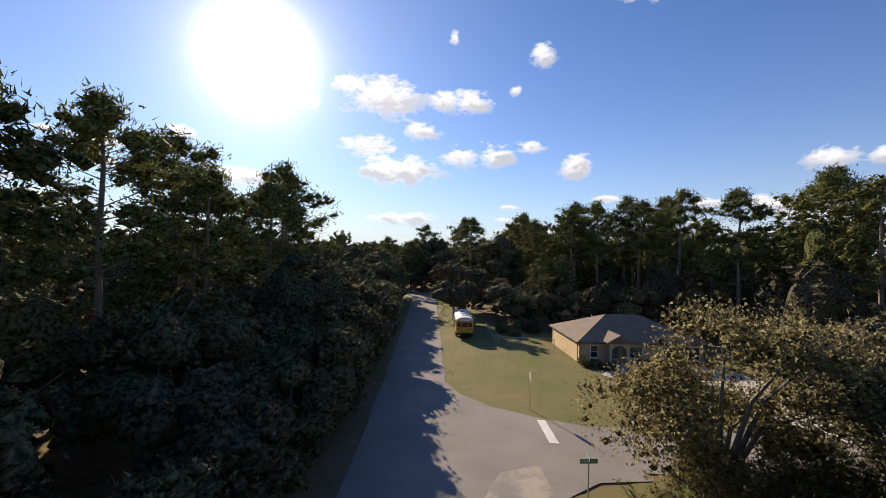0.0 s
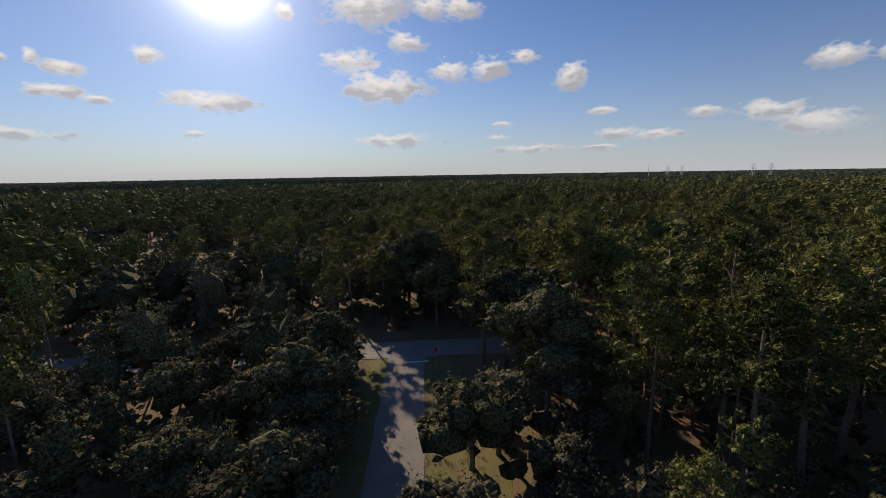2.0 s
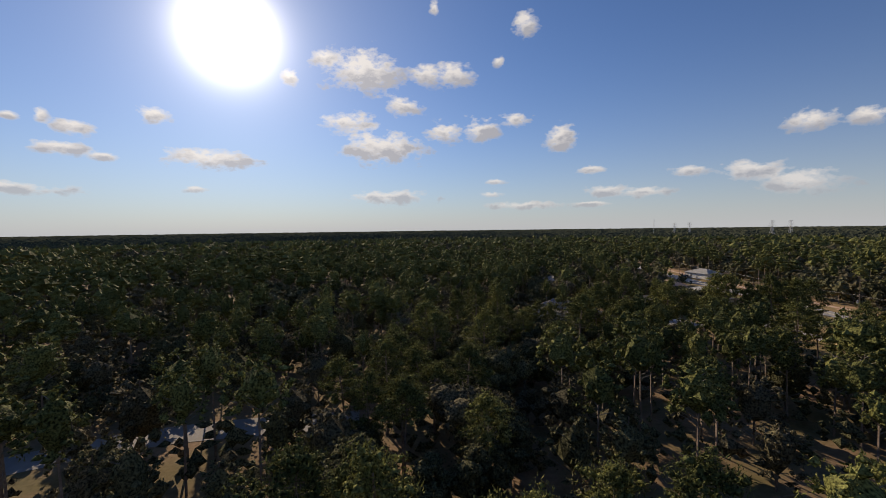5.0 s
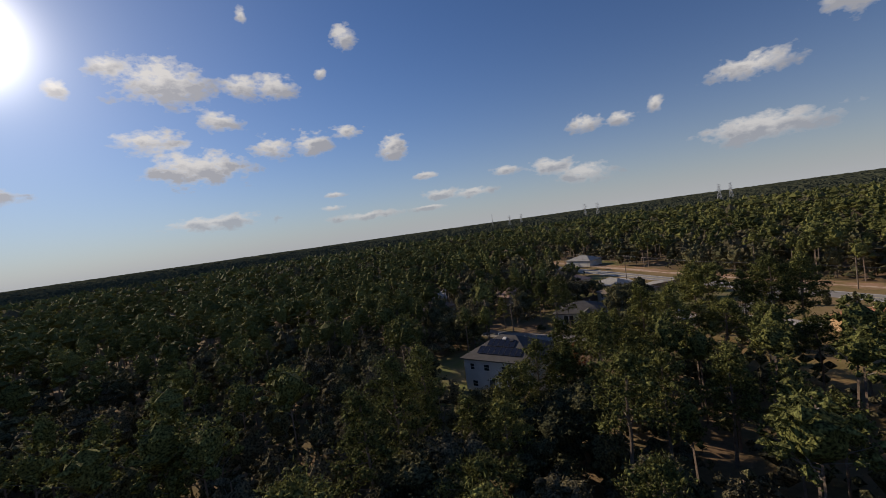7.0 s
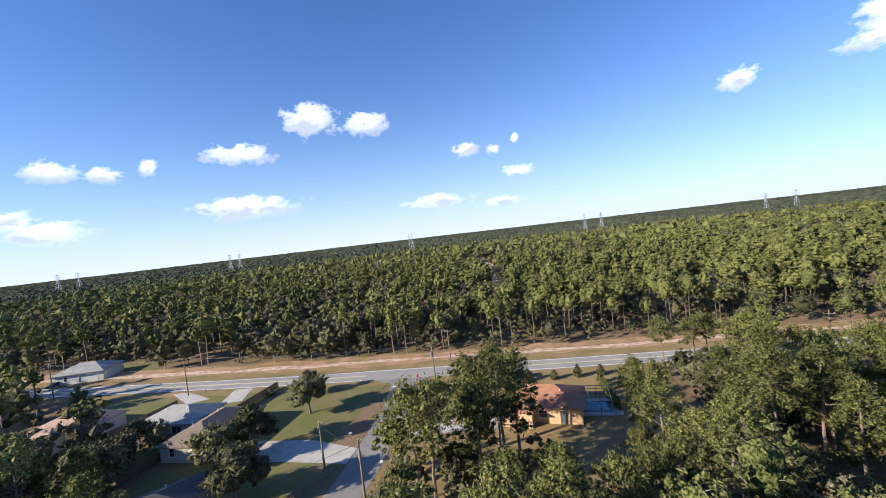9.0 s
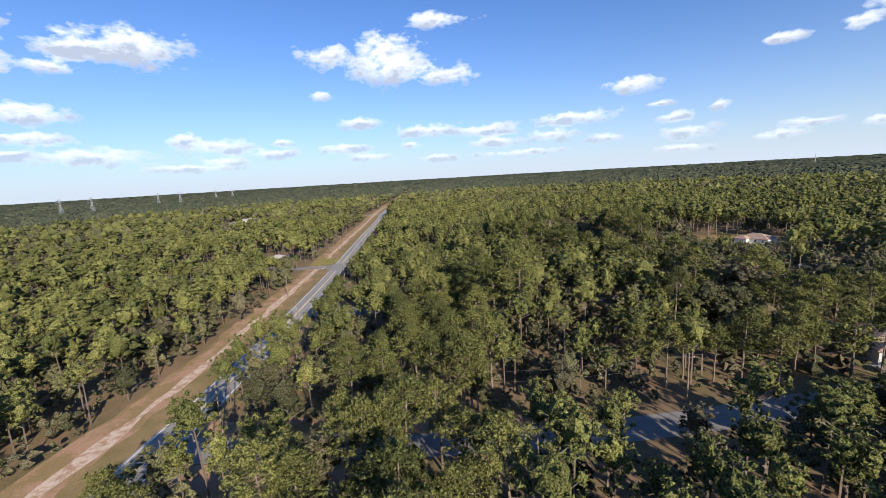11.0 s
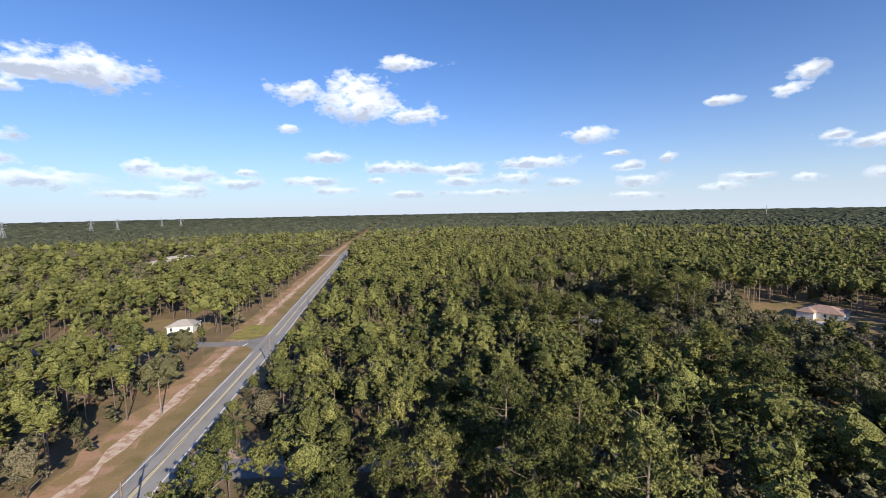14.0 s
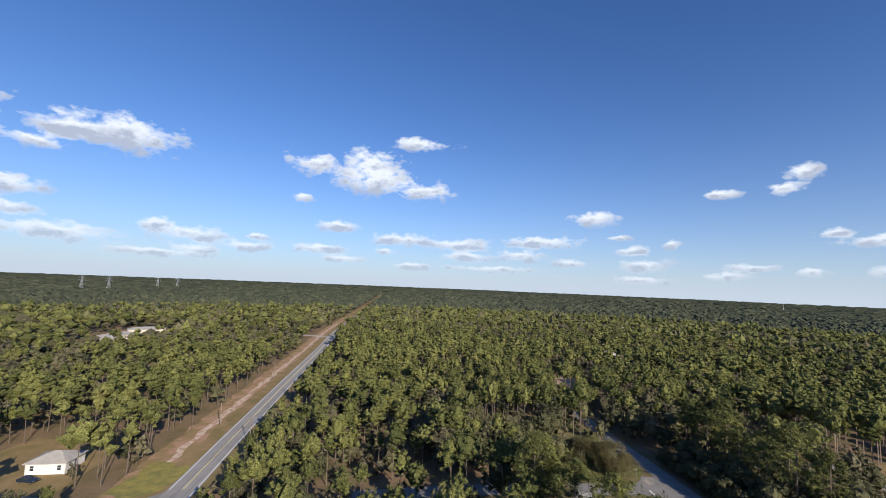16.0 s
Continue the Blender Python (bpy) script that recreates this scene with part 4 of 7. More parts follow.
GUIDE = smooth_line([(0, 20), (0, 60), (2, 120), (2, 190), (12, 226), (34, 247), (62, 254), (84, 225), (84, 185), (78, 140)], 8)
named = [  # single trees that stand apart: kind, x, y, scale, turn
    (FINE_OAKS[0], 12.6, 18.6, 1.22, 0.4), (FINE_OAKS[1], 16.2, 14.6, 1.0, 3.4), (FINE_OAKS[1], 11.2, 17.4, 0.52, 5.1), (FINE_OAKS[0], 14.3, 16.9, 0.62, 1.9), (FINE_OAKS[1], 13.2, 20.3, 0.45, 0.7), (FINE_OAKS[1], 21.3, 11.9, 1.05, 2.0), (OAKS[1], 27.2, 7.4, 0.95, 4.0), (FINE_OAKS[1], 12.7, 7.5, 0.72, 1.0), (FINE_OAKS[1], 11.5, 13.9, 0.42, 2.2), (FINE_OAKS[0], 14.5, 10.9, 0.45, 4.4), (FINE_OAKS[0], 17.0, 5.8, 0.85, 3.2), (OAKS[2], 20.3, 4.8, 0.8, 0.9),
    (OAKS[1], 11.5, 0.1, 0.5, 2.0), (OAKS[0], 24.2, 6.0, 0.85, 5.0), (OAKS[3], 30.6, 6.4, 1.0, 2.6), (OAKS[2], 35.5, 34.8, 0.92, 3.2), (OAKS[1], 40.0, 28.6, 1.0, 0.2),
    (OAKS[0], -8.1, 10.8, 0.75, 0.1), (OAKS[2], -9.1, 16.3, 0.85, 1.1), (OAKS[0], -7.8, 21.8, 0.8, 2.1), (OAKS[1], -8.6, 26.7, 0.9, 3.1), (OAKS[3], -7.4, 31.4, 0.8, 4.1), (OAKS[0], -8.4, 35.7, 0.95, 5.1), (OAKS[1], -7.7, 41.2, 0.85, 0.6), (OAKS[2], -8.5, 46.6, 1.0, 1.6),
    (OAKS[0], -9.4, 51.9, 0.9, 2.6), (OAKS[1], -10.5, 57.2, 1.0, 3.6), (OAKS[2], -9.7, 62.9, 0.9, 4.6), (OAKS[0], -11.5, 68.4, 0.95, 5.6), (OAKS[1], -11.6, 75.1, 0.9, 0.8), (OAKS[0], -12.1, 81.8, 0.95, 1.8), (OAKS[1], -12.3, 96.3, 0.9, 2.8),
    (OAKS[1], -14.3, 1.3, 1.0, 0.3), (OAKS[0], -15.3, 11.4, 1.1, 1.3), (OAKS[1], -14.8, 22.1, 1.15, 2.3), (OAKS[0], -15.3, 31.1, 1.2, 3.3), (OAKS[1], -15.0, 39.3, 1.2, 4.3), (OAKS[0], -15.7, 49.4, 1.2, 5.3), (OAKS[1], -15.5, 59.5, 1.2, 0.5), (TALL_PINES[0], -18.2, 15.6, 1.02, 0), (TALL_PINES[1], -21.1, 8.3, 1.05, 2), (TALL_PINES[2], -20.9, 2.1, 1.0, 4), (TALL_PINES[0], -19.2, 23.2, 1.1, 1), (TALL_PINES[1], -16.8, 29.7, 0.95, 3), (TALL_PINES[0], -19.7, 32.8, 1.0, 5),
    (TALL_PINES[2], -16.4, 39.1, 0.98, 0.5), (TALL_PINES[1], -17.2, 45.9, 1.15, 1.5), (TALL_PINES[0], -20.2, 51.4, 1.1, 2.5), (TALL_PINES[1], -24.1, 16.6, 1.2, 3.5), (TALL_PINES[2], -23.6, 37.4, 1.2, 4.5),
    (OAKS[2], 11.1, 71.3, 0.85, 1.0), (OAKS[1], 12.2, 68.8, 0.72, 2.2), (OAKS[2], 10.4, 79.1, 0.9, 0.2), (OAKS[0], 16.1, 67.4, 0.75, 5.0), (BIG_OAKS[1], 13.4, 87.0, 0.72, 1.4), (OAKS[0], 6.0, 94.3, 0.42, 2.2), (BIG_OAKS[1], 17.3, 98.8, 0.95, 3.0), (TALL_PINES[0], -62.2, 181.2, 0.85, 1.0), (BIG_OAKS[0], -53.2, 173.4, 0.9, 2.0), (TALL_PINES[1], -44.5, 172.3, 0.85, 3.0), (BIG_OAKS[1], -65.1, 193.4, 0.85, 4.0), (PINES[4], 19.8, 91.2, 0.95, 2.0), (TALL_PINES[0], 24.5, 79.0, 1.12, 0.2), (TALL_PINES[1], 30.4, 80.6, 1.22, 1.2), (TALL_PINES[2], 35.1, 74.4, 1.2, 2.2), (TALL_PINES[1], 40.4, 70.9, 1.28, 3.2), (TALL_PINES[0], 43.8, 61.0, 1.22, 4.2), (TALL_PINES[2], 46.4, 49.1, 1.22, 5.2), (TALL_PINES[1], 44.6, 41.7, 1.12, 0.7), (TALL_PINES[0], 48.7, 52.2, 1.3, 1.7), (TALL_PINES[2], 27.5, 86.2, 1.25, 2.9), (TALL_PINES[1], 36.2, 83.1, 1.3, 3.9), (TALL_PINES[0], 42.9, 79.0, 1.28, 4.9), (TALL_PINES[1], 19.8, 88.7, 1.05, 5.9), (OAKS[0], 23.9, 66.0, 0.9, 0.4), (OAKS[1], 30.2, 64.1, 0.95, 1.4), (OAKS[0], 37.0, 59.8, 1.0, 2.4), (OAKS[3], 20.0, 67.2, 0.9, 3.4),
    (BIG_OAKS[0], -13.8, 101.2, 0.9, 0.3), (BIG_OAKS[0], -13.9, 89.4, 0.95, 2.0)]
named += [
    (OAKS[1], 114.5, 284.4, 1.02, 0.5), (OAKS[0], 100.0, 287.9, 1.12, 2.5), (OAKS[1], 95.1, 292.5, 0.95, 1.0), (OAKS[1], 105.7, 314.8, 0.66, 0.3), (OAKS[2], 77.4, 309.8, 1.25, 4.0), (OAKS[0], 70.4, 304.8, 1.1, 2.0), (OAKS[2], 85.0, 315.8, 1.15, 5.0), (OAKS[1], 92.8, 310.7, 0.9, 3.3),
    (PINES[4], 81.5, 301.1, 0.9, 1.0), (PINES[4], 70.3, 289.5, 1.05, 2.0), (PINES[1], 72.8, 287.8, 0.75, 3.0), (OAKS[3], 124.5, 288.5, 0.8, 3.0),
    (PINES[1], 96.0, 246.0, 1.22, 0.2), (PINES[3], 94.0, 249.4, 1.2, 2.2), (PINES[4], 90.8, 243.4, 1.28, 1.2), (PINES[1], 86.4, 245.6, 1.32, 3.9), (PINES[4], 88.5, 249.3, 1.2, 4.2), (PINES[4], 83.0, 248.5, 1.15, 5.2), (PINES[0], 97.6, 225.0, 0.9, 5.0),
    (OAKS[0], 85.1, 252.0, 0.85, 0.7), (PINES[4], 91.1, 260.6, 0.55, 0.9), (PINES[0], 120.7, 210.1, 0.9, 0.4), (PINES[2], 116.8, 205.8, 0.95, 1.4), (PINES[5], 119.8, 201.5, 0.9, 2.4),
    (OAKS[0], 107.9, 203.1, 1.0, 2.0), (RUSTY, 41.0, 247.0, 1.05, 0.5), (PINES[4], 43.6, 253.0, 1.05, 0.9), (PINES[4], 37.2, 244.7, 0.95, 1.9), (PINES[1], 41.5, 232.7, 1.0, 1.5), (PINES[4], 45.5, 238.4, 0.95, 2.5), (BARE, 91.4, 77.2, 1.0, 0.0), (BARE, 22.1, 256.1, 0.8, 1.0),
    (PINES[4], 49.7, 220.0, 0.80, 0.3), (OAKS[2], 49.0, 296.0, 1.2, 0.2), (OAKS[1], 41.5, 298.6, 1.1, 1.2), (PINES[4], 76.0, 326.0, 0.8, 0.4), (PINES[0], 72.7, 312.8, 0.85, 2.4), (OAKS[2], 52.5, 303.5, 1.25, 3.4), (OAKS[1], 61.5, 316.0, 1.15, 1.9), (OAKS[2], 88.0, 306.0, 1.1, 0.9), (PINES[3], 79.9, 308.1, 0.9, 4.9), (OAKS[1], 85.2, 282.8, 1.05, 2.9)]
named += [(PINES[4], 51.4, 255.9, 0.98, 0.3), (BIG_OAKS[1], 54.9, 249.5, 0.68, 1.3), (PINES[1], 45.9, 238.6, 0.98, 2.3), (PINES[4], 46.2, 228.2, 1.05, 3.3), (PINES[4], 49.6, 229.9, 0.98, 5.3), (OAKS[1], 50.3, 262.7, 0.7, 4.3),
          (OAKS[1], 45.3, 290.4, 1.15, 5.3), (OAKS[0], 40.3, 295.7, 0.95, 0.8), (OAKS[2], 33.3, 292.5, 0.95, 1.8), (PINES[4], 68.2, 294.1, 0.95, 2.8), (OAKS[2], 64.9, 338.1, 1.2, 4.8),
          (PINES[4], 59.6, 308.9, 0.75, 5.8), (PINES[4], 60.1, 300.3, 0.7, 0.4), (PINES[1], 70.0, 255.8, 0.95, 2.1), (OAKS[2], 58.5, 240.1, 0.9, 3.1), (PINES[4], 20.0, 239.7, 0.93, 0.2), (PINES[4], 25.2, 241.7, 0.86, 1.2), (PINES[1], 22.3, 236.1, 0.9, 2.7), (OAKS[0], 24.1, 248.7, 0.82, 2.2), (OAKS[1], 33.0, 245.8, 0.85, 3.2), (PINES[4], 17.2, 248.3, 0.78, 4.2), (OAKS[0], 26.6, 254.4, 0.8, 5.2)]
named += [(OAKS[3] if i % 3 else OAKS[0], -6.9 - 0.5 * (i % 2), 9.0 + 3.2 * i, 0.34 + 0.05 * (i % 4), i * 1.3) for i in range(15)]
named += [(RUSTY, 39.5, 22.0, 1.1, 0.6), (PINES[1], 34.5, 248.0, 1.0, 0.3), (PINES[4], 37.6, 245.5, 1.0, 2.2), (PINES[4], 30.5, 245.6, 0.88, 4.1), (PINES[1], 27.0, 243.0, 0.95, 1.0)]
named += [(TALL_PINES[i % 3], -29.0 + 3.9 * i, 150.5 + 2.5 * math.sin(i * 1.9), 0.78 + 0.05 * (i % 3), i * 1.1) for i in range(7)]
named += [(PINES[(i * 2) % 5], 4.0 + 5.2 * i, 170.5 + 1.8 * math.sin(i * 2.3), 0.92 + 0.07 * (i % 4), i * 0.9) for i in range(8)]
# younger trees and scrub oaks that close in on the street's west side
named += [(OAKS[(i * 3) % 4], -15.5 - 6.3 * (i % 3) + 0.9 * math.sin(i * 2.1), 58.0 + 3.4 * i, 0.72 + 0.09 * (i % 4), i * 1.7) for i in range(16)]
for k, x, y, s, r in named:
    plant(k, x, y, s, r)
taken = np.array([(x, y) for _, x, y, _, _ in named])


def sun_cap(xy):
    """Tree height limits, set for sunlit street and lawns and open views of houses."""
    cap = np.full(len(xy), 99.0)
    lane = (xy[:, 1] > 0) & (xy[:, 1] < 112) & (xy[:, 0] < -4) & (xy[:, 0] > -30)
    cap = np.where(lane, np.minimum(cap, 5.5 + 0.95 * (-xy[:, 0] - 6.0)), cap)
    end = (xy[:, 0] > -40) & (xy[:, 0] < 4) & (xy[:, 1] >= 112) & (xy[:, 1] < 150)
    cap = np.where(end, np.minimum(cap, 4.0 + 0.42 * (xy[:, 1] - 100)), cap)
    # trees capped below the camera's sight lines to the orange-roofed and two white houses
    young = (xy[:, 0] > 45) & (xy[:, 0] < 96) & (xy[:, 1] > 227) & (xy[:, 1] < 243)
    cap = np.where(young, np.minimum(cap, 31.0 - 0.37 * (xy[:, 0] - 20)), cap)
    # growth under the wires beside the main road, capped so shadows miss the asphalt
    s = side_of_main(xy)
    cap = np.where((s < 0) & (s > -16) & (xy[:, 1] < 150) & (xy[:, 1] > -320), np.minimum(cap, np.maximum(4.0, -s - 2.5)), cap)
    for at, way, wide, rate in (((-91, 38), (0.80, 0.60), 25, 0.125), ((175, 13), (-0.50, 0.866), 9, 0.20)):
        along = (xy[:, 0] - at[0]) * way[0] + (xy[:, 1] - at[1]) * way[1]
        across = np.abs((xy[:, 1] - at[1]) * way[0] - (xy[:, 0] - at[0]) * way[1])
        cap = np.where((along > 0) & (along < 70) & (across < wide), np.minimum(cap, 2.0 + rate * along), cap)
    back = (xy[:, 0] > 0) & (xy[:, 0] < 60) & (xy[:, 1] > 58) & (xy[:, 1] < 112)
    return np.where(back, np.minimum(cap, np.where(xy[:, 0] > 22, 15.0, 5.5) + 0.40 * (xy[:, 1] - 58)), cap)


def scatter(x0, x1, y0, y1, gap, seed):
    rs = np.random.RandomState(seed)
    gx, gy = np.meshgrid(np.arange(x0, x1, gap), np.arange(y0, y1, gap))
    xy = np.stack([gx.ravel(), gy.ravel()], 1) + rs.uniform(-0.48, 0.48, (gx.size, 2)) * gap
    return xy, rs


def patchy(xy, size, seed):
    """Slow variation over the plan, 0 to 1."""
    rs = np.random.RandomState(seed)
    v = np.zeros(len(xy))
    for k in range(6):
        a, f, ph = rs.uniform(0, 6.28), rs.uniform(0.6, 1.8) / size, rs.uniform(0, 6.28)
        v += np.sin((xy[:, 0] * math.cos(a) + xy[:, 1] * math.sin(a)) * f * 6.28 + ph)
    return np.clip(0.5 + v / 6, 0, 1)


def oak_grove(xy):
    """The hollow of dark live oaks south of the main road."""
    return (xy[:, 0] > -60) & (xy[:, 0] < 14 + 10 * np.sin(xy[:, 1] * 0.05)) & (xy[:, 1] > -40) & (xy[:, 1] < 100)


def tall_zone(xy):
    return (xy[:, 0] < 70) & (xy[:, 1] < 150) & (xy[:, 0] > -90) & (xy[:, 1] > -40)


xy, rs = scatter(-330, 430, -240, 520, 6.0, 21)
# close rows along the shaded street that meets the main road
row = STREET_B[(STREET_B[:, 0] > 20) & (STREET_B[:, 0] < 106)]
xy = np.concatenate([xy] + [row + (0, k) + rs.uniform(-0.8, 0.8, row.shape) for k in (4.9, -4.9)])
dist = near_line(xy, GUIDE)
pick = dist < 235
xy, dist = xy[pick], dist[pick]
ok = may_grow(xy, rs)
ok &= ~((xy[:, 0] > -12.5) & (xy[:, 0] < 36) & (xy[:, 1] < 23) & (xy[:, 1] > -6))
for p in taken:
    ok &= np.hypot(*(xy - p).T) > 3.0
xy, dist = xy[ok], dist[ok]
is_oak = rs.rand(len(xy)) < (0.12 + 0.45 * patchy(xy, 130, 3) ** 2)
west = (xy[:, 0] < 20) & (xy[:, 1] > 50) & (xy[:, 1] < 330)
south = (xy[:, 0] > -60) & (xy[:, 0] < 60) & (xy[:, 1] < 150) & (xy[:, 1] > -160)
is_oak |= south & (rs.rand(len(xy)) < 0.12)
north = (xy[:, 1] > 290) & (xy[:, 0] > 40)
is_oak |= north & (rs.rand(len(xy)) < np.where(xy[:, 0] > 140, 0.7, 0.5))
is_oak |= west & (rs.rand(len(xy)) < 0.5)
is_oak |= oak_grove(xy) & (np.random.RandomState(77).rand(len(xy)) < 0.6)
tall = tall_zone(xy)
size = rs.uniform(0.88, 1.3, len(xy))
turn = rs.uniform(0, 6.28, len(xy))
cap = sun_cap(xy)
order = np.argsort(dist * np.where(tall & (xy[:, 1] > 60), 0.7, np.where((xy[:, 0] > 104) & (xy[:, 1] < 232), 1.4, 1.0)))
near_ids = [i for i in order if not is_oak[i]][:130] + [i for i in order if is_oak[i]][:60]
near_set = np.zeros(len(xy), bool)
near_set[near_ids] = True
for i in near_ids:
    kind_i = rs.randint(0, 60)
    if is_oak[i]:
        k = BIG_OAKS[kind_i % 2] if tall[i] and kind_i % 3 else OAKS[kind_i % 4]
        g = "oaks of the wood"
    else:
        k = TALL_PINES[kind_i % 3] if tall[i] and kind_i % 4 else PINES[kind_i % 6]
        g = "pines of the wood"
    full = 18.5 if k in TALL_PINES else 14.0 if k in BIG_OAKS else 8.5 if k in OAKS else 13.0
    plant(k, xy[i, 0], xy[i, 1], max(0.3, min(size[i], cap[i] / full)), turn[i], g)


def woods(name, pts, oak, heights, lobes, per, leaf_len, leaf_wid, shape, label, seed, trunks=True, fat=1.0, lump=1.3):
    """Many trees as one mesh: stems, pale limbs, ragged lobes of foliage and loose leaf triangles on them."""
    rs = np.random.RandomState(seed)
    n = len(pts)
    crown_r = np.where(oak, heights * 0.37, heights * 0.205) * rs.uniform(0.8, 1.28, n) * fat
    low = np.where(oak, 0.20, rs.uniform(0.50, 0.66, n))
    tint = rs.rand(n)
    pick = np.where(oak, np.where(np.arange(n) % 5 < np.where(oak_grove(pts), 1, 2), 2, 1), 0)
    t = np.repeat(np.arange(n), lobes)
    j = np.tile(np.arange(lobes), n)
    m = n * lobes
    u = np.clip((j + rs.uniform(0, 1, m)) / lobes, 0.03, 0.97)
    a = j * 2.4 + np.repeat(rs.uniform(0, 6.28, n), lobes) + rs.uniform(-0.6, 0.6, m)
    egg = np.sqrt(np.clip(1 - (2 * u - 0.80) ** 2 / 1.5, 0.02, 1))
    r = crown_r[t] * egg * (1 - 0.6 * rs.rand(m) ** 1.5) * (0.97 - 0.9 / lobes ** 0.7)
    span = heights * (1 - low)
    z = heights[t] * low[t] + span[t] * (0.05 + 0.87 * u)
    c = np.stack([pts[t, 0] + r * np.cos(a), pts[t, 1] + r * np.sin(a), z], 1)
    size = crown_r[t] * rs.uniform(0.6, 1.25, m) * lump / lobes ** 0.52 * (0.7 + 0.3 * egg)
    bv, bf = (ICO_V, ICO_F) if shape == "ico" else (OCT_V, OCT_F)
    cv, cf = cores(rs, c, size, shape, rs.uniform(0.55, 1.0, m), (0.5, 1.4))
    fm, tn = np.repeat(pick[t], len(bf)), np.repeat(tint[t], len(bv))
    if lobes > 4:                            # close inner foliage
        heart = np.stack([pts[:, 0], pts[:, 1], heights * low + span * 0.46], 1)
        hv, hf = cores(rs, heart, crown_r * np.where(oak, 0.60, 0.56), shape if lobes < 10 else "ico", span * 0.42 / (crown_r * np.where(oak, 0.60, 0.56)), (0.7, 1.1))
        cf = np.concatenate([cf, hf + len(cv)])
        cv = np.concatenate([cv, hv])
        fm, tn = np.concatenate([fm, np.repeat(pick, len(hf) // n)]), np.concatenate([tn, np.repeat(tint, len(hv) // n)])
    vs, fs, base = [cv], [cf], len(cv)
    soft = [np.zeros(len(cf), bool)]
    # loose sprays standing off the lobes
    lt = np.repeat(np.arange(m), per)
    d = rs.normal(0, 1, (m * per, 3))
    d[:, 2] += 0.25
    d /= np.linalg.norm(d, axis=1)[:, None]
    lc = c[lt] + d * (size[lt] * rs.uniform(0.7, 1.35, m * per))[:, None]
    lv = leaves(rs, lc, d, 1, 0.05, leaf_len, leaf_wid, 0.8).reshape(-1, 3, 3)
    k = (np.where(oak, heights / 9.5, heights / 13.0)[t[lt]] ** 0.7)[:, None, None]
    mid = lv.mean(1, keepdims=True)
    lv = (mid + (lv - mid) * k).reshape(-1, 3)
    vs.append(lv)
    fs.append(np.arange(len(lv)).reshape(-1, 3) + base)
    soft.append(np.zeros(len(lv) // 3, bool))
    fm = np.concatenate([fm, pick[t[lt]]])
    tn = np.concatenate([tn, np.repeat(tint[t[lt]], 3)])
    base += len(lv)
    if trunks:
        q, ring = 3, []
        lean = rs.normal(0, 0.02, (n, 2)) * heights[:, None]
        for hfrac, rd in ((0.0, 0.17), (0.93, 0.07)):
            for i in range(q):
                ang = 2 * math.pi * i / q
                ring.append(np.stack([pts[:, 0] + rd * math.cos(ang) + lean[:, 0] * (1 - hfrac), pts[:, 1] + rd * math.sin(ang) + lean[:, 1] * (1 - hfrac), heights * hfrac], 1))
        tv = np.stack(ring, 1).reshape(-1, 3)
        b = base + np.arange(n)[:, None] * 6
        for i in range(q):
            k = (i + 1) % q
            fs += [b + [i, k, q + k], b + [i, q + k, q + i]]
        vs.append(tv)
        soft.append(np.zeros(n * 6, bool))
        fm = np.concatenate([fm, np.full(n * 6, 3)])
        tn = np.concatenate([tn, np.zeros(len(tv))])
        base += len(tv)
        if lobes > 10:                       # limbs from the stem out through the lobes
            t, z, r, a, c = t[::3], z[::3], r[::3], a[::3], c[::3]
            m = len(t)
            foot = np.stack([pts[t, 0], pts[t, 1], z - 0.5 * r - 0.3], 1)
            way = c - foot
            tip = foot + way * 1.25
            side = np.stack([-np.sin(a), np.cos(a), np.zeros(m)], 1) * 0.075
            bv3 = np.stack([foot + side, foot - side, tip, foot + (0, 0, 0.13)], 1).reshape(-1, 3)
            b = base + np.arange(m)[:, None] * 4
            fs += [b + [0, 1, 2], b + [1, 3, 2], b + [3, 0, 2]]
            vs.append(bv3)
            soft.append(np.zeros(m * 3, bool))
            fm = np.concatenate([fm, np.full(m * 3, 4)])
            tn = np.concatenate([tn, np.zeros(len(bv3))])
            base += len(bv3)
    ob = new(name, tri_mesh(name, np.concatenate(vs), [PINE, OAK, GREY, BARK, GREYBARK], tn, np.concatenate(fs), fm, np.concatenate(soft)))
    return tagged(ob, label, "trees", "", "stuff")


rest = ~near_set
hts = np.where(is_oak, rs.uniform(6.0, 11.5, len(xy)), rs.uniform(11.0, 17.0, len(xy))) * np.where(tall, 1.25, 1.0)
hts = np.minimum(hts, cap)
for name, d0, d1, clumps, per, ln, wd, shape, text, seed in (
        ("near_woods", 0, 68, 36, 12, 0.31, 0.094, "oct", "mixed pine and oak wood, sunlit crowns over bare trunks", 101),
        ("middle_woods", 68, 130, 17, 8, 0.40, 0.12, "oct", "dense pine wood with darker oaks between", 102),
        ("outer_woods", 130, 240, 7, 4, 0.62, 0.19, "oct", "pine wood, crowns close together", 105)):
    zone = rest & (dist >= d0) & (dist < d1)
    woods(name, xy[zone], is_oak[zone], hts[zone], clumps, per, ln, wd, shape, text, seed, lump=1.3 if d0 else 1.08)
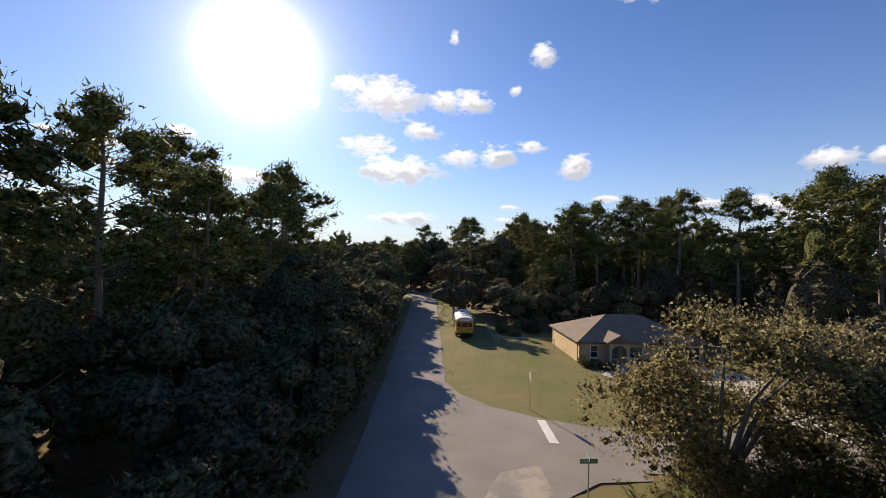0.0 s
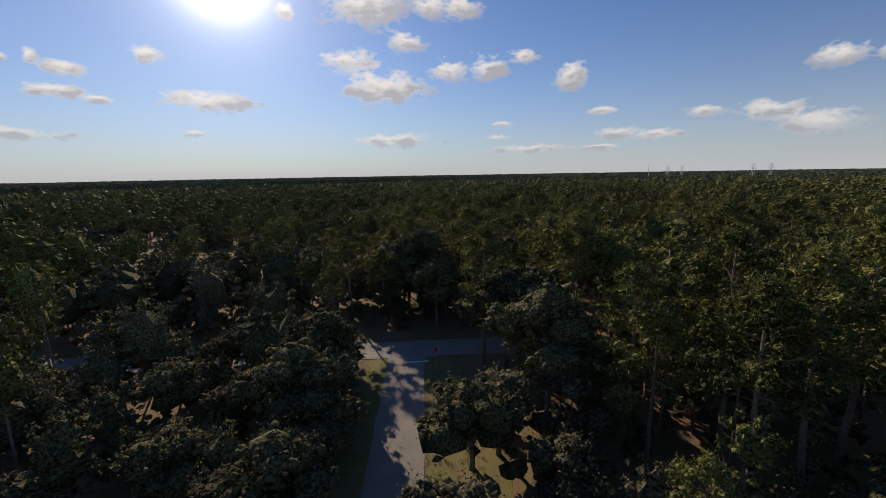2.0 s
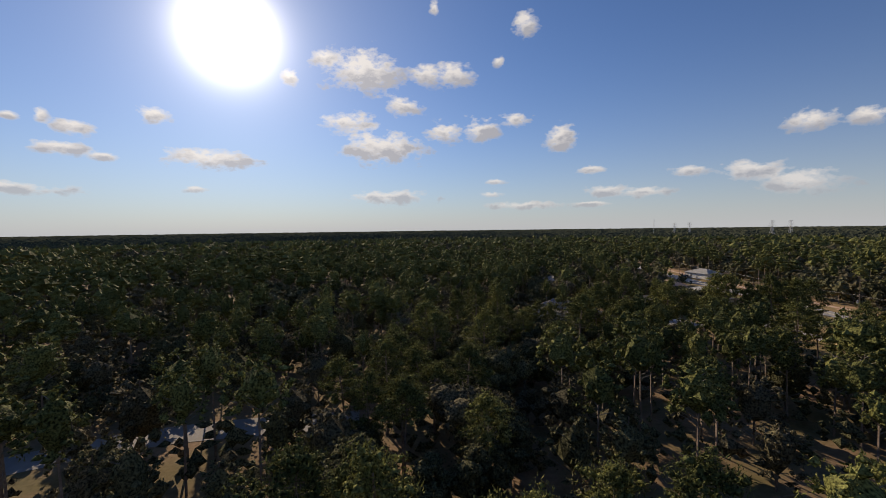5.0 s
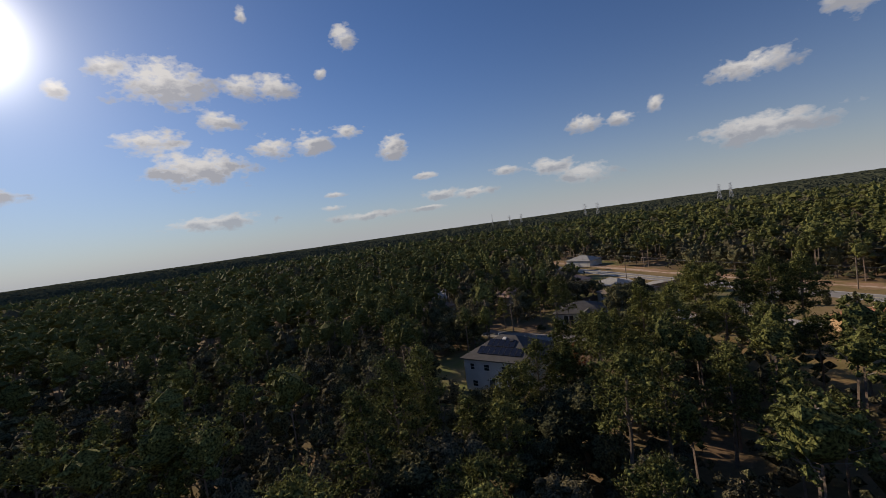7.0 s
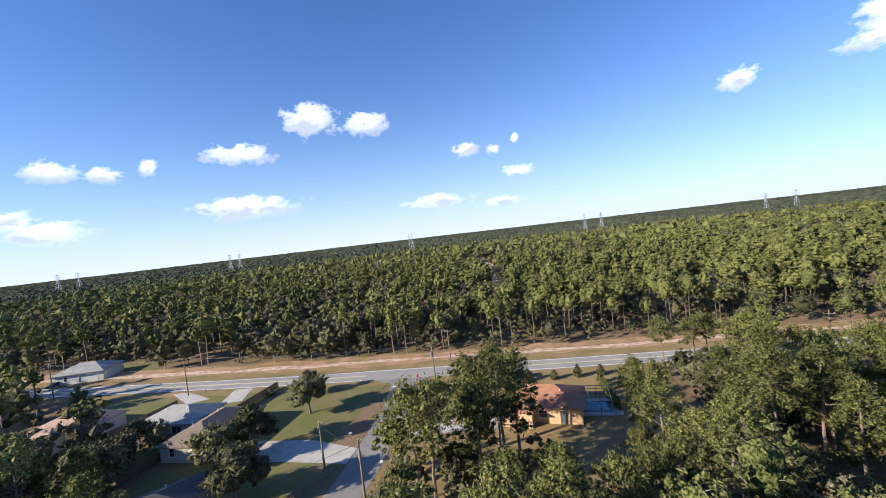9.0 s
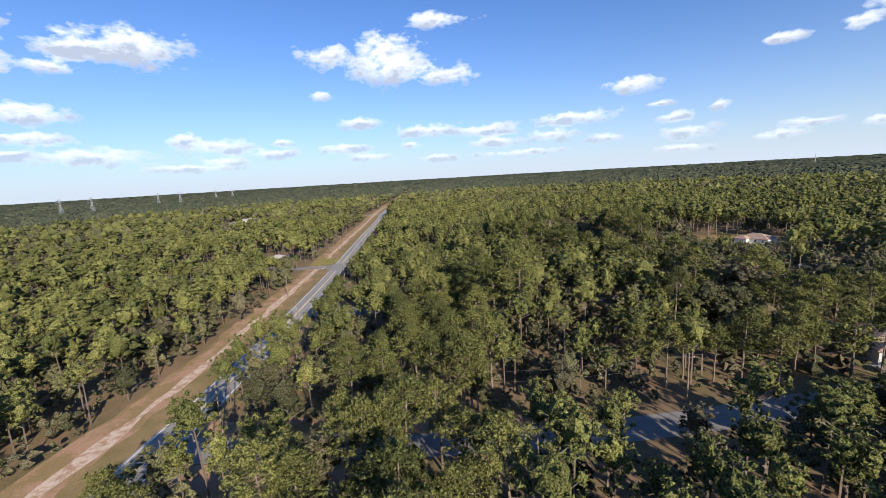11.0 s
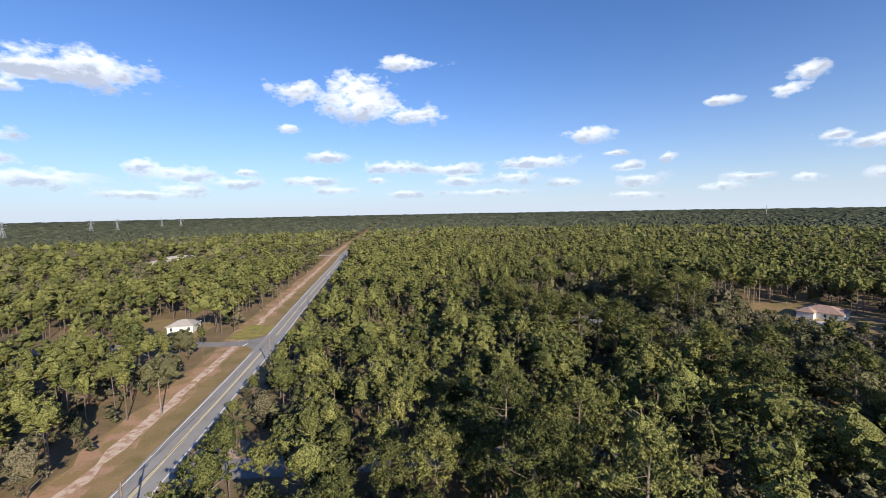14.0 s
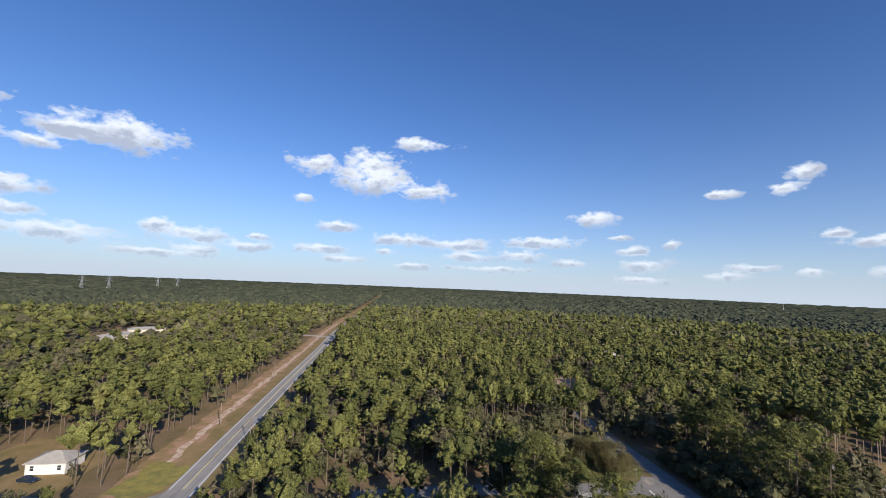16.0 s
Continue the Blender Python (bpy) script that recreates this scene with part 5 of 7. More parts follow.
# shrubs and saplings below the trees
sxy, rs2 = scatter(-60, 260, -60, 360, 3.6, 33)
keep = ((np.abs(sxy[:, 0] - 10) > 26) | (np.abs(sxy[:, 1] - 12) > 22)) & (near_line(sxy, GUIDE) < 120) & may_grow(sxy, rs2) & (rs2.rand(len(sxy)) < np.where(sxy[:, 1] > 195, 0.85, 0.6))
sxy = sxy[keep]
woods("undergrowth", sxy, np.ones(len(sxy), bool), rs2.uniform(1.4, 5.6, len(sxy)), 4, 4, 0.34, 0.10, "oct", "scrub and saplings under the pines", 103, False)
# farther woods, thinner and coarser
fxy, rs3 = scatter(-900, 1000, -900, 1000, 7.8, 41)
fd = near_line(fxy, GUIDE[::3])
keep = (fd > 232) & (fd < 660) & may_grow(fxy, rs3)
fxy = fxy[keep]
foak = rs3.rand(len(fxy)) < 0.32 + 0.5 * patchy(fxy, 160, 3) ** 2
fh = np.where(foak, rs3.uniform(8, 12, len(fxy)), rs3.uniform(10, 16, len(fxy)))
fd = fd[keep]
for name, sel, lobes, per, ln, text, seed in (("far_woods", fd < 350, 6, 5, 0.95, "far pine wood, crowns packed close", 104), ("distant_woods", fd >= 350, 1, 5, 1.8, "distant woods, darker towards the horizon", 107)):
    woods(name, fxy[sel], foak[sel], fh[sel], lobes, per, ln, ln * 0.28, "oct", text, seed, False, 1.12, 1.15)


def horizon_woods():
    """The canopy that runs on to the horizon: rows of ragged crowns on a rolling sheet."""
    rs = np.random.RandomState(5)
    mid, pts, hs = np.array([60.0, 170.0]), [], []
    r = 630.0
    while r < 4800:
        step = 8.5 * (r / 630) ** 1.15
        n = int(2 * math.pi * r / (step * 1.25))
        a = np.arange(n) * 2 * math.pi / n + rs.uniform(0, 1)
        rr = r + rs.uniform(-0.5, 0.5, n) * step
        pts.append(np.stack([mid[0] + rr * np.cos(a), mid[1] + rr * np.sin(a), np.full(n, step)], 1))
        r += step
    p = np.concatenate(pts)
    s = side_of_main(p[:, :2]) if len(p) < 200000 else np.full(len(p), 99.0)
    keep = ((s > 17) | (s < -9)) & (near_line(p[:, :2], GUIDE[::4]) > 640)
    p = p[keep]
    n = len(p)
    h = rs.uniform(10.5, 13.0, n) + 2.5 * patchy(p[:, :2], 700, 9)
    v = np.empty((n, 5, 3))
    w = p[:, 2] * 0.9
    for k in range(4):
        ang = k * math.pi / 2 + rs.uniform(0, 1.5, n)
        v[:, k] = np.stack([p[:, 0] + w * np.cos(ang), p[:, 1] + w * np.sin(ang), np.full(n, 7.0) + rs.uniform(-2, 2, n)], 1)
    v[:, 4] = np.stack([p[:, 0] + rs.normal(0, 0.2, n) * w, p[:, 1] + rs.normal(0, 0.2, n) * w, h], 1)
    b = np.arange(n)[:, None] * 5
    faces = np.concatenate([b + [0, 1, 4], b + [1, 2, 4], b + [2, 3, 4], b + [3, 0, 4]])
    oak = rs.rand(n) < 0.35
    fm = np.tile(np.where(oak, 1, 0), 4)
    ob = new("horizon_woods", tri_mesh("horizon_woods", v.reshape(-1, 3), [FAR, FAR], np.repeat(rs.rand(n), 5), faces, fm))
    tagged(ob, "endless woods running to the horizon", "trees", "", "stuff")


horizon_woods()


# ---- houses ----
def wall_run(bm, m, length, height, holes, t=0.22):
    """One wall along x from 0 to length, with openings cut through: holes of (x0, x1, z0, z1)."""
    us = sorted({0.0, length, *[h[0] for h in holes], *[h[1] for h in holes]})
    zs = sorted({0.0, height, *[h[2] for h in holes], *[h[3] for h in holes]})
    for u0, u1 in zip(us[:-1], us[1:]):
        for z0, z1 in zip(zs[:-1], zs[1:]):
            cu, cz = (u0 + u1) / 2, (z0 + z1) / 2
            if not any(h[0] < cu < h[1] and h[2] < cz < h[3] for h in holes):
                box(bm, u0, u1, 0, t, z0, z1, m)
    weld(bm)


def weld(bm):
    """Joins touching boxes into one shell."""
    bmesh.ops.remove_doubles(bm, verts=bm.verts[:], dist=0.001)
    seen = {}
    for f in bm.faces:
        seen.setdefault(tuple(round(c, 3) for c in f.calc_center_median()), []).append(f)
    bmesh.ops.delete(bm, geom=[f for fs in seen.values() if len(fs) > 1 for f in fs], context="FACES_ONLY")


def frame_bars(bm, m, x0, x1, z0, z1, b=0.07, d0=-0.03, d1=0.12, mid=True):
    rings = [[bm.verts.new(m @ Vector((x, y, z))) for x, z in ((x0 + k, z0 + k), (x1 - k, z0 + k), (x1 - k, z1 - k), (x0 + k, z1 - k))] for k, y in ((0, d0), (b, d0), (b, d1), (0, d1))]
    for p, q in zip(rings, rings[1:] + rings[:1]):
        for i in range(4):
            bm.faces.new((p[i], p[(i + 1) % 4], q[(i + 1) % 4], q[i]))
    if mid:
        box(bm, x0 + b, x1 - b, d0 + 0.02, d1, (z0 + z1) / 2 - 0.025, (z0 + z1) / 2 + 0.025, m)


def hip_roof(bm, x0, x1, y0, y1, z, rise, over=0.45, gable=False):
    """A hipped (or gabled) roof over a box of walls, with a fascia all round."""
    x0, x1, y0, y1 = x0 - over, x1 + over, y0 - over, y1 + over
    lx, ly = x1 - x0, y1 - y0
    low = [bm.verts.new(p) for p in ((x0, y0, z - 0.16), (x1, y0, z - 0.16), (x1, y1, z - 0.16), (x0, y1, z - 0.16))]
    top = [bm.verts.new(p) for p in ((x0, y0, z), (x1, y0, z), (x1, y1, z), (x0, y1, z))]
    bm.faces.new(low[::-1])
    for i in range(4):
        j = (i + 1) % 4
        bm.faces.new((low[i], low[j], top[j], top[i]))
    if lx >= ly:
        k = 0.0 if gable else min(ly / 2, lx / 2 - 0.02)
        a, b = bm.verts.new((x0 + k, (y0 + y1) / 2, z + rise)), bm.verts.new((x1 - k, (y0 + y1) / 2, z + rise))
        for f in ((top[0], top[1], b, a), (top[2], top[3], a, b), (top[1], top[2], b), (top[3], top[0], a)):
            bm.faces.new(f)
    else:
        k = 0.0 if gable else min(lx / 2, ly / 2 - 0.02)
        a, b = bm.verts.new(((x0 + x1) / 2, y0 + k, z + rise)), bm.verts.new(((x0 + x1) / 2, y1 - k, z + rise))
        for f in ((top[3], top[0], a, b), (top[1], top[2], b, a), (top[0], top[1], a), (top[2], top[3], b)):
            bm.faces.new(f)


SIDES = {"s": 0, "e": 1, "n": 2, "w": 3}


def house(at, turn, w, d, h, rise, wall_mat, roof_mat, label, openings, wings=(), storeys=1, fascia=WHITE, group="", vents=2, size=1.15):
    """A house with its front (s) at -y. openings: side, kind, centre along the side, sill height, width, height.
    wings: boxes (x0, x1, y0, y1, gable, rise) that carry roofs of their own."""
    root = thing("house", Matrix.Translation((*at, 0)) @ Matrix.Rotation(radians(turn), 4, "Z") @ Matrix.Diagonal((size, size, size, 1)), label, "house", group)
    spans = {"s": (w, pose(-w / 2, -d / 2, 0)), "e": (d, pose(w / 2, -d / 2, 0, 0, 0, 90)), "n": (w, pose(w / 2, d / 2, 0, 0, 0, 180)), "w": (d, pose(-w / 2, d / 2, 0, 0, 0, 270))}
    for side, (length, m) in spans.items():
        holes = [(length / 2 + u - ww / 2, length / 2 + u + ww / 2, z, z + hh) for s, kind, u, z, ww, hh in openings if s == side]
        bm = bmesh.new()
        wall_run(bm, m, length, h, holes)
        wall = part("wall", bm, wall_mat, root)
        for (s, kind, u, z, ww, hh) in [o for o in openings if o[0] == side]:
            x0, x1 = length / 2 + u - ww / 2, length / 2 + u + ww / 2
            if kind == "window":
                bm = bmesh.new()
                frame_bars(bm, m, x0, x1, z, z + hh)
                win = part("window", bm, WHITE, root)
                bm = bmesh.new()
                box(bm, x0 + 0.06, x1 - 0.06, 0.05, 0.07, z + 0.06, z + hh - 0.06, m)
                part("pane", bm, GLASS, win, "dark window glass")
                bm = bmesh.new()
                box(bm, x0 - 0.08, x1 + 0.08, -0.09, 0.02, z - 0.09, z - 0.005, m)
                part("sill", bm, WHITE, win)
            elif kind == "garage":
                bm = bmesh.new()
                for k in range(4):
                    box(bm, x0, x1, 0.06 + 0.004 * (k % 2), 0.12, z + k * hh / 4 + 0.012, z + (k + 1) * hh / 4, m)
                gd = part("garage_door", bm, WHITE if wall_mat is not STUCCO else DOORBROWN, root, "panelled garage door, shut")
                bm = bmesh.new()
                for xa in (x0 - 0.12, x1):
                    box(bm, xa, xa + 0.12, -0.035, 0.04, 0, z + hh + 0.12, m)
                box(bm, x0, x1, -0.035, 0.04, z + hh, z + hh + 0.12, m)
                part("trim", bm, WHITE, gd)
            elif kind == "slider":
                bm = bmesh.new()
                frame_bars(bm, m, x0, x1, z, z + hh, mid=False)
                box(bm, (x0 + x1) / 2 - 0.04, (x0 + x1) / 2 + 0.04, -0.01, 0.12, z + 0.07, z + hh - 0.07, m)
                win = part("sliding_door", bm, WHITE, root)
                bm = bmesh.new()
                box(bm, x0 + 0.06, x1 - 0.06, 0.05, 0.07, z + 0.06, z + hh - 0.06, m)
                part("pane", bm, GLASS, win, "dark door glass")
            else:
                bm = bmesh.new()
                box(bm, x0, x1, 0.08, 0.13, z, z + hh, m)
                for px in (0.28, 0.72):
                    for pz in (0.27, 0.72):
                        cx, cz = x0 + ww * px, z + hh * pz
                        box(bm, cx - ww * 0.14, cx + ww * 0.14, 0.065, 0.085, cz - hh * 0.17, cz + hh * 0.17, m)
                dr = part("front_door", bm, DOORBLUE, root, "panelled slate-blue front door")
                bm = bmesh.new()
                tube(bm, m @ Vector((x1 - 0.1, 0.08, z + 1.0)), m @ Vector((x1 - 0.1, 0.0, z + 1.0)), 0.035, 0.04, 8)
                part("door_knob", bm, STEEL, dr)
    bm = bmesh.new()
    hip_roof(bm, -w / 2, w / 2, -d / 2, d / 2, h + 0.12, rise)
    roof = part("roof", bm, roof_mat, root)
    bm = bmesh.new()
    box(bm, -w / 2 + 0.2, w / 2 - 0.2, -d / 2 + 0.2, d / 2 - 0.2, 0.0, 0.12)
    part("floor_slab", bm, CONCRETE, root)
    for k in range(vents):
        x, y = (-0.22 + 0.4 * k) * w, d * 0.16
        zz = h + 0.12 + rise * (1 - abs(y) / (d / 2 + 0.45)) - 0.1
        bm = bmesh.new()
        tube(bm, (x, y, zz - 0.1), (x, y, zz + 0.45), 0.05, 0.05, 8)
        tube(bm, (x, y, zz + 0.45), (x, y, zz + 0.52), 0.09, 0.04, 8)
        part("vent_pipe", bm, WHITE, roof)
    for x0, x1, y0, y1, gable, rs_ in wings:
        bm = bmesh.new()
        for seg in ((x0, x0 + 0.2, y0, y1), (x1 - 0.2, x1, y0, y1), (x0 + 0.2, x1 - 0.2, y0, y0 + 0.2), (x0 + 0.2, x1 - 0.2, y1 - 0.2, y1)):
            box(bm, *seg, 0, h)
        weld(bm)
        part("wing_wall", bm, wall_mat, root)
        bm = bmesh.new()
        hip_roof(bm, x0, x1, y0, y1, h + 0.14, rs_, 0.4, gable)
        part("wing_roof", bm, roof_mat, root)
    return root


W = lambda side, u, z=0.9, w=1.0, h=1.35: (side, "window", u, z, w, h)
corner = house((22.5, 51.6), 2.0, 16.4, 11.6, 2.7, 2.75, STUCCO, BROWNROOF, "tan stucco house with a brown hipped shingle roof and garage",
               [W("s", -6.3, 0.75, 1.0, 1.6), ("s", "door", -3.55, 0.02, 1.0, 2.15), W("s", -0.8, 0.75, 1.7, 1.6), ("s", "garage", 5.1, 0.02, 4.9, 2.2), W("e", 0, 0.9, 1.0, 1.3), W("n", -4), W("n", 4), ("n", "slider", 0, 0.02, 2.4, 2.1)], size=0.87)
# the raised entry of the corner house: arched porch under a small gable
bm = bmesh.new()
for xa in (-4.75, -2.6):
    box(bm, xa, xa + 0.28, -7.0, -5.82, 0, 2.9)
arch = [(-4.47 + 1.87 * i / 10, 2.05 + 0.55 * math.sin(math.pi * i / 10)) for i in range(11)]
for (xa, za), (xb, zb) in zip(arch[:-1], arch[1:]):
    vs = [bm.verts.new(p) for p in ((xa, -7.0, za), (xb, -7.0, zb), (xb, -7.0, 2.9), (xa, -7.0, 2.9), (xa, -6.8, za), (xb, -6.8, zb), (xb, -6.8, 2.9), (xa, -6.8, 2.9))]
    for f in ((0, 1, 2, 3), (7, 6, 5, 4), (0, 4, 5, 1), (3, 2, 6, 7)):
        bm.faces.new([vs[i] for i in f])
part("porch", bm, STUCCO, corner, "arched stucco entry porch")
bm = bmesh.new()
hip_roof(bm, -4.9, -2.2, -7.0, -3.4, 3.0, 0.95, 0.25, True)
part("porch_roof", bm, BROWNROOF, corner)
bm = bmesh.new()
box(bm, -5.4, -1.9, -7.9, -5.85, 0.0, 0.14)
part("porch_step", bm, CONCRETE, corner)
bm = bmesh.new()
for xa, xb in ((-8.85, -4.95), (-2.2, 8.85)):
    box(bm, xa, xb, -6.36, -6.24, 2.68, 2.80)
part("gutter", bm, DOORBROWN, corner, "dark brown roof gutter")
bm = bmesh.new()
tube(bm, (-8.55, -5.95, 2.7), (-8.5, -5.95, 0.1), 0.05, 0.05, 6)
part("downpipe", bm, DOORBROWN, corner)
bm = bmesh.new()
box(bm, -3.8, 2.4, 6.0, 9.6, 2.45, 2.56)
for xa in (-3.7, -0.8, 2.2):
    box(bm, xa, xa + 0.1, 9.4, 9.5, 0, 2.45)
part("patio_roof", bm, METALROOF, corner, "white flat patio roof at the back")

two = house((40.9, 265.8), -60, 12.4, 9.6, 5.3, 2.7, WHITESTUCCO, DARKROOF, "white two-storey house with a dark hipped roof and solar panels",
            [W("s", -4.6, 3.5, 0.9, 1.1), W("s", -1.9, 3.5, 1.1, 1.1), W("s", 1.3, 3.5, 1.1, 1.1), W("s", 4.6, 3.5, 1.2, 1.2), W("s", -4.4, 0.7, 1.1, 1.1), ("s", "door", -1.2, 0.02, 1.0, 2.1), ("s", "slider", 3.4, 0.02, 2.4, 2.1),
             W("w", -2.5, 3.5), W("w", 2.0, 3.5), W("w", 0, 0.8), ("n", "garage", 3.0, 0.02, 4.8, 2.2), W("n", -3.0, 3.5), W("n", 2.0, 3.5), W("e", 0, 3.5)])
slope = math.degrees(math.atan2(2.7, 9.6 / 2 + 0.45))
for row, count, shift in ((0, 8, 0.1), (1, 5, -0.3)):
    for k in range(count):
        up = 1.35 + row * 1.75
        bm = bmesh.new()
        m = pose(0, -9.6 / 2 - 0.45, 5.42, slope) @ pose((k - count / 2) * 0.98 + shift, up, 0.07)
        box(bm, 0.0, 0.94, 0.0, 1.62, 0.0, 0.04, m)
        p = part("solar_panel", bm, SOLAR, two, "black solar panel")
        bm = bmesh.new()
        for seg in ((0.0, 0.94, 0.0, 0.03), (0.0, 0.94, 1.59, 1.62), (0.0, 0.03, 0.03, 1.59), (0.91, 0.94, 0.03, 1.59)):
            box(bm, seg[0], seg[1], seg[2], seg[3], 0.042, 0.056, m)
        part("panel_frame", bm, DARKMETAL, p)
for k, (u, v) in enumerate(((-0.5, 4.6), (1.0, 4.3))):
    m = pose(0, -9.6 / 2 - 0.45, 5.42, slope) @ pose(u, v, 0.05)
    part("skylight", bbox(0, 0.6, 0, 0.6, 0, 0.14, 0.02, m), (WHITE if k == 0 else DARKMETAL), two, "small roof skylight" if k == 0 else "roof vent box")
for k in range(5):
    bm = bmesh.new()
    m = pose(-12.4 / 2 - 0.45, 0, 5.42, 0, -slope, 0) @ pose(1.0, -2.4 + k * 0.98, 0.08)
    box(bm, 0, 1.62, 0, 0.94, 0, 0.04, m)
    part("solar_panel", bm, SOLAR, two, "black solar panel on the hip")

house((80.2, 291.5), -48, 11.4, 9.6, 2.5, 1.9, GREYSTUCCO, DARKROOF, "low grey house with a charcoal hipped roof",
      [("s", "slider", -2.5, 0.02, 2.4, 2.1), ("e", "garage", -1.5, 0.02, 4.8, 2.2), W("s", 2.5), W("w", 0), W("n", 2)], [(1.0, 5.6, -7.2, -3.4, False, 1.5)])
house((105.6, 299.1), -7, 13.4, 8.4, 2.5, 1.8, CREAM, BROWNROOF, "cream house with a brown roof half hidden by oaks", [W("s", -5, 1.0, 0.8, 1.0), ("s", "garage", -1.0, 0.02, 4.8, 2.2), W("s", 4), W("w", 1.5, 1.2, 0.7, 0.7), W("w", -2), W("n", -3), W("n", 3), W("e", 0)])
house((112.5, 311.0), 84, 11.0, 7.8, 2.5, 1.7, GREYSTUCCO, GREYROOF, "grey house with a pale grey shingle roof by the main road", [W("n", -4.2, 0.9, 1.4), W("n", -1.0, 0.7, 1.0, 1.6), ("n", "slider", 2.4, 0.02, 2.0, 2.1), W("e", 0), ("s", "garage", 2.6, 0.02, 4.8, 2.2), ("s", "door", -1.4, 0.02, 1.0, 2.1), W("w", 0)])
house((113.5, 335.0), 80, 11.4, 8.2, 2.5, 1.8, CREAM, PINKROOF, "house with a faded pink shingle roof by the main road", [W("n", -3.5), W("n", 0.5), ("n", "slider", 4.0, 0.02, 2.0, 2.1), W("w", 0), W("e", 1), ("s", "garage", 3.0, 0.02, 4.8, 2.2)], [(-3.5, 1.5, 3.5, 7.4, False, 1.2)])
house((82.4, 332.0), 14, 12.0, 10.0, 2.6, 2.0, CREAM, PINKROOF, "house with a pink roof among trees", [W("s", -3), W("s", 3), W("w", 0), W("e", 0)])
house((52.1, 336.7), 26, 12.0, 10.0, 2.6, 2.0, CREAM, PINKROOF, "pink-roofed house among dark oaks", [W("s", -3), W("s", 3), W("e", 0)])
house((157.6, 377.5), -77, 13.0, 9.0, 2.6, 2.0, WHITESTUCCO, GREYROOF, "white house with a blue-grey roof across the main road", [W("s", -3), ("s", "garage", 2.6, 0.02, 4.6, 2.2), W("w", 0), W("n", 0)])
orange = house((106.8, 237.0), 75, 12.2, 8.8, 2.6, 2.1, PEACH, TILEROOF, "peach stucco house with a terracotta roof and pool cage",
               [W("w", -2.6, 0.9, 1.1, 1.3), W("w", 1.6, 0.9, 1.1, 1.3), W("n", -4.6), W("n", 0, 0.9, 1.4), ("n", "door", 3.2, 0.02, 1.0, 2.1), ("s", "slider", 0, 0.02, 3.0, 2.1), W("s", -4.6), ("e", "garage", 0, 0.02, 4.8, 2.2)], [(1.5, 5.9, 3.0, 6.4, False, 1.4)], size=1.05)
house((-88.5, 37.0), 120, 14.5, 11.0, 2.8, 2.3, WHITESTUCCO, PINKROOF, "white stucco house with a pinkish-brown hipped roof in a clearing", [("s", "garage", -3.5, 0.02, 4.8, 2.2), W("s", 1.5), W("s", 5), W("e", 0), W("w", 0), W("n", 0)], [(-7.0, -1.4, -9.0, -4.6, False, 1.7)], size=0.95)
house((-21.5, 162.0), 62, 12.0, 11.0, 2.7, 1.9, WHITESTUCCO, PINKROOF, "white house with a covered carport beside the shaded street", [("e", "garage", -1, 0.02, 4.8, 2.2), W("e", 3.6, 0.9, 0.9, 1.2), W("s", 0), W("n", 0)], [(5.5, 9.5, -5.2, -0.5, False, 1.0)])
house((170.0, 12.5), 5, 9.0, 7.5, 2.7, 1.7, WHITESTUCCO, METALROOF, "white stucco house with a pale metal roof beside the side street", [W("n", -3), W("n", 3), ("w", "door", 0, 0.02, 1.0, 2.1), W("s", 0)], size=1.05)
house((-97.6, -199.0), -6, 15.0, 10.0, 2.7, 1.8, WHITE, METALROOF, "far white house among the pines", [W("n", -4), W("n", 0), W("n", 4)])
for k, (x, y, a, w_) in enumerate(((299.0, -196.0, 60, 18), (304.0, -222.0, 75, 22), (306.0, -262.0, 30, 24))):
    house((x, y), a, w_, 11.0, 3.2, 1.6, CREAM, METALROOF, "long pale building in a far clearing", [W("n", -5, 0.9, 1.6), W("n", 0, 0.9, 1.6), W("n", 5, 0.9, 1.6), W("w", 0)], group="far pale buildings")
for k, (x, y, a, rf) in enumerate(((-253.6, -472.6, 10, METALROOF), (-338.2, -291.9, 20, PINKROOF), (373.4, 406.7, 40, TILEROOF), (240.7, 473.4, 10, METALROOF), (542.1, 25.3, 30, METALROOF), (67.1, 357.6, 30, METALROOF), (406.3, 250.3, 20, TILEROOF))):
    house((x, y), a, 14.0, 9.5, 2.7, 1.9, CREAM, rf, "small far house showing between tree crowns", [W("n", -3), W("n", 3), W("s", 0), W("w", 0)], group="far small houses", vents=0)
house((-122.0, 192.4), 15, 15.0, 11.0, 2.7, 2.2, WHITESTUCCO, PINKROOF, "white house with a pale roof beyond the lane", [W("s", -4), W("s", 0), ("s", "garage", 4.4, 0.02, 4.6, 2.2), W("e", 0)])


# ---- vehicles ----
def wheel(root, x, y, r, w, name="wheel"):
    bm = bmesh.new()
    n = 20
    prof = [(r * 0.62, -w / 2), (r * 0.92, -w / 2), (r, -w * 0.36), (r, w * 0.36), (r * 0.92, w / 2), (r * 0.62, w / 2)]
    rings = [[bm.verts.new((x + dx, y + rad * math.cos(2 * math.pi * i / n), r + rad * math.sin(2 * math.pi * i / n))) for i in range(n)] for rad, dx in prof]
    for a, b in zip(rings, rings[1:] + rings[:1]):
        for i in range(n):
            bm.faces.new((a[i], a[(i + 1) % n], b[(i + 1) % n], b[i]))
    wh = part(name, bm, BLACK, root)
    bm = bmesh.new()
    tube(bm, (x - w * 0.34, y, r), (x + w * 0.34, y, r), r * 0.61, r * 0.61, 16)
    tube(bm, (x - w * 0.44, y, r), (x + w * 0.44, y, r), r * 0.2, r * 0.2, 10)
    part("rim", bm, STEEL, wh)


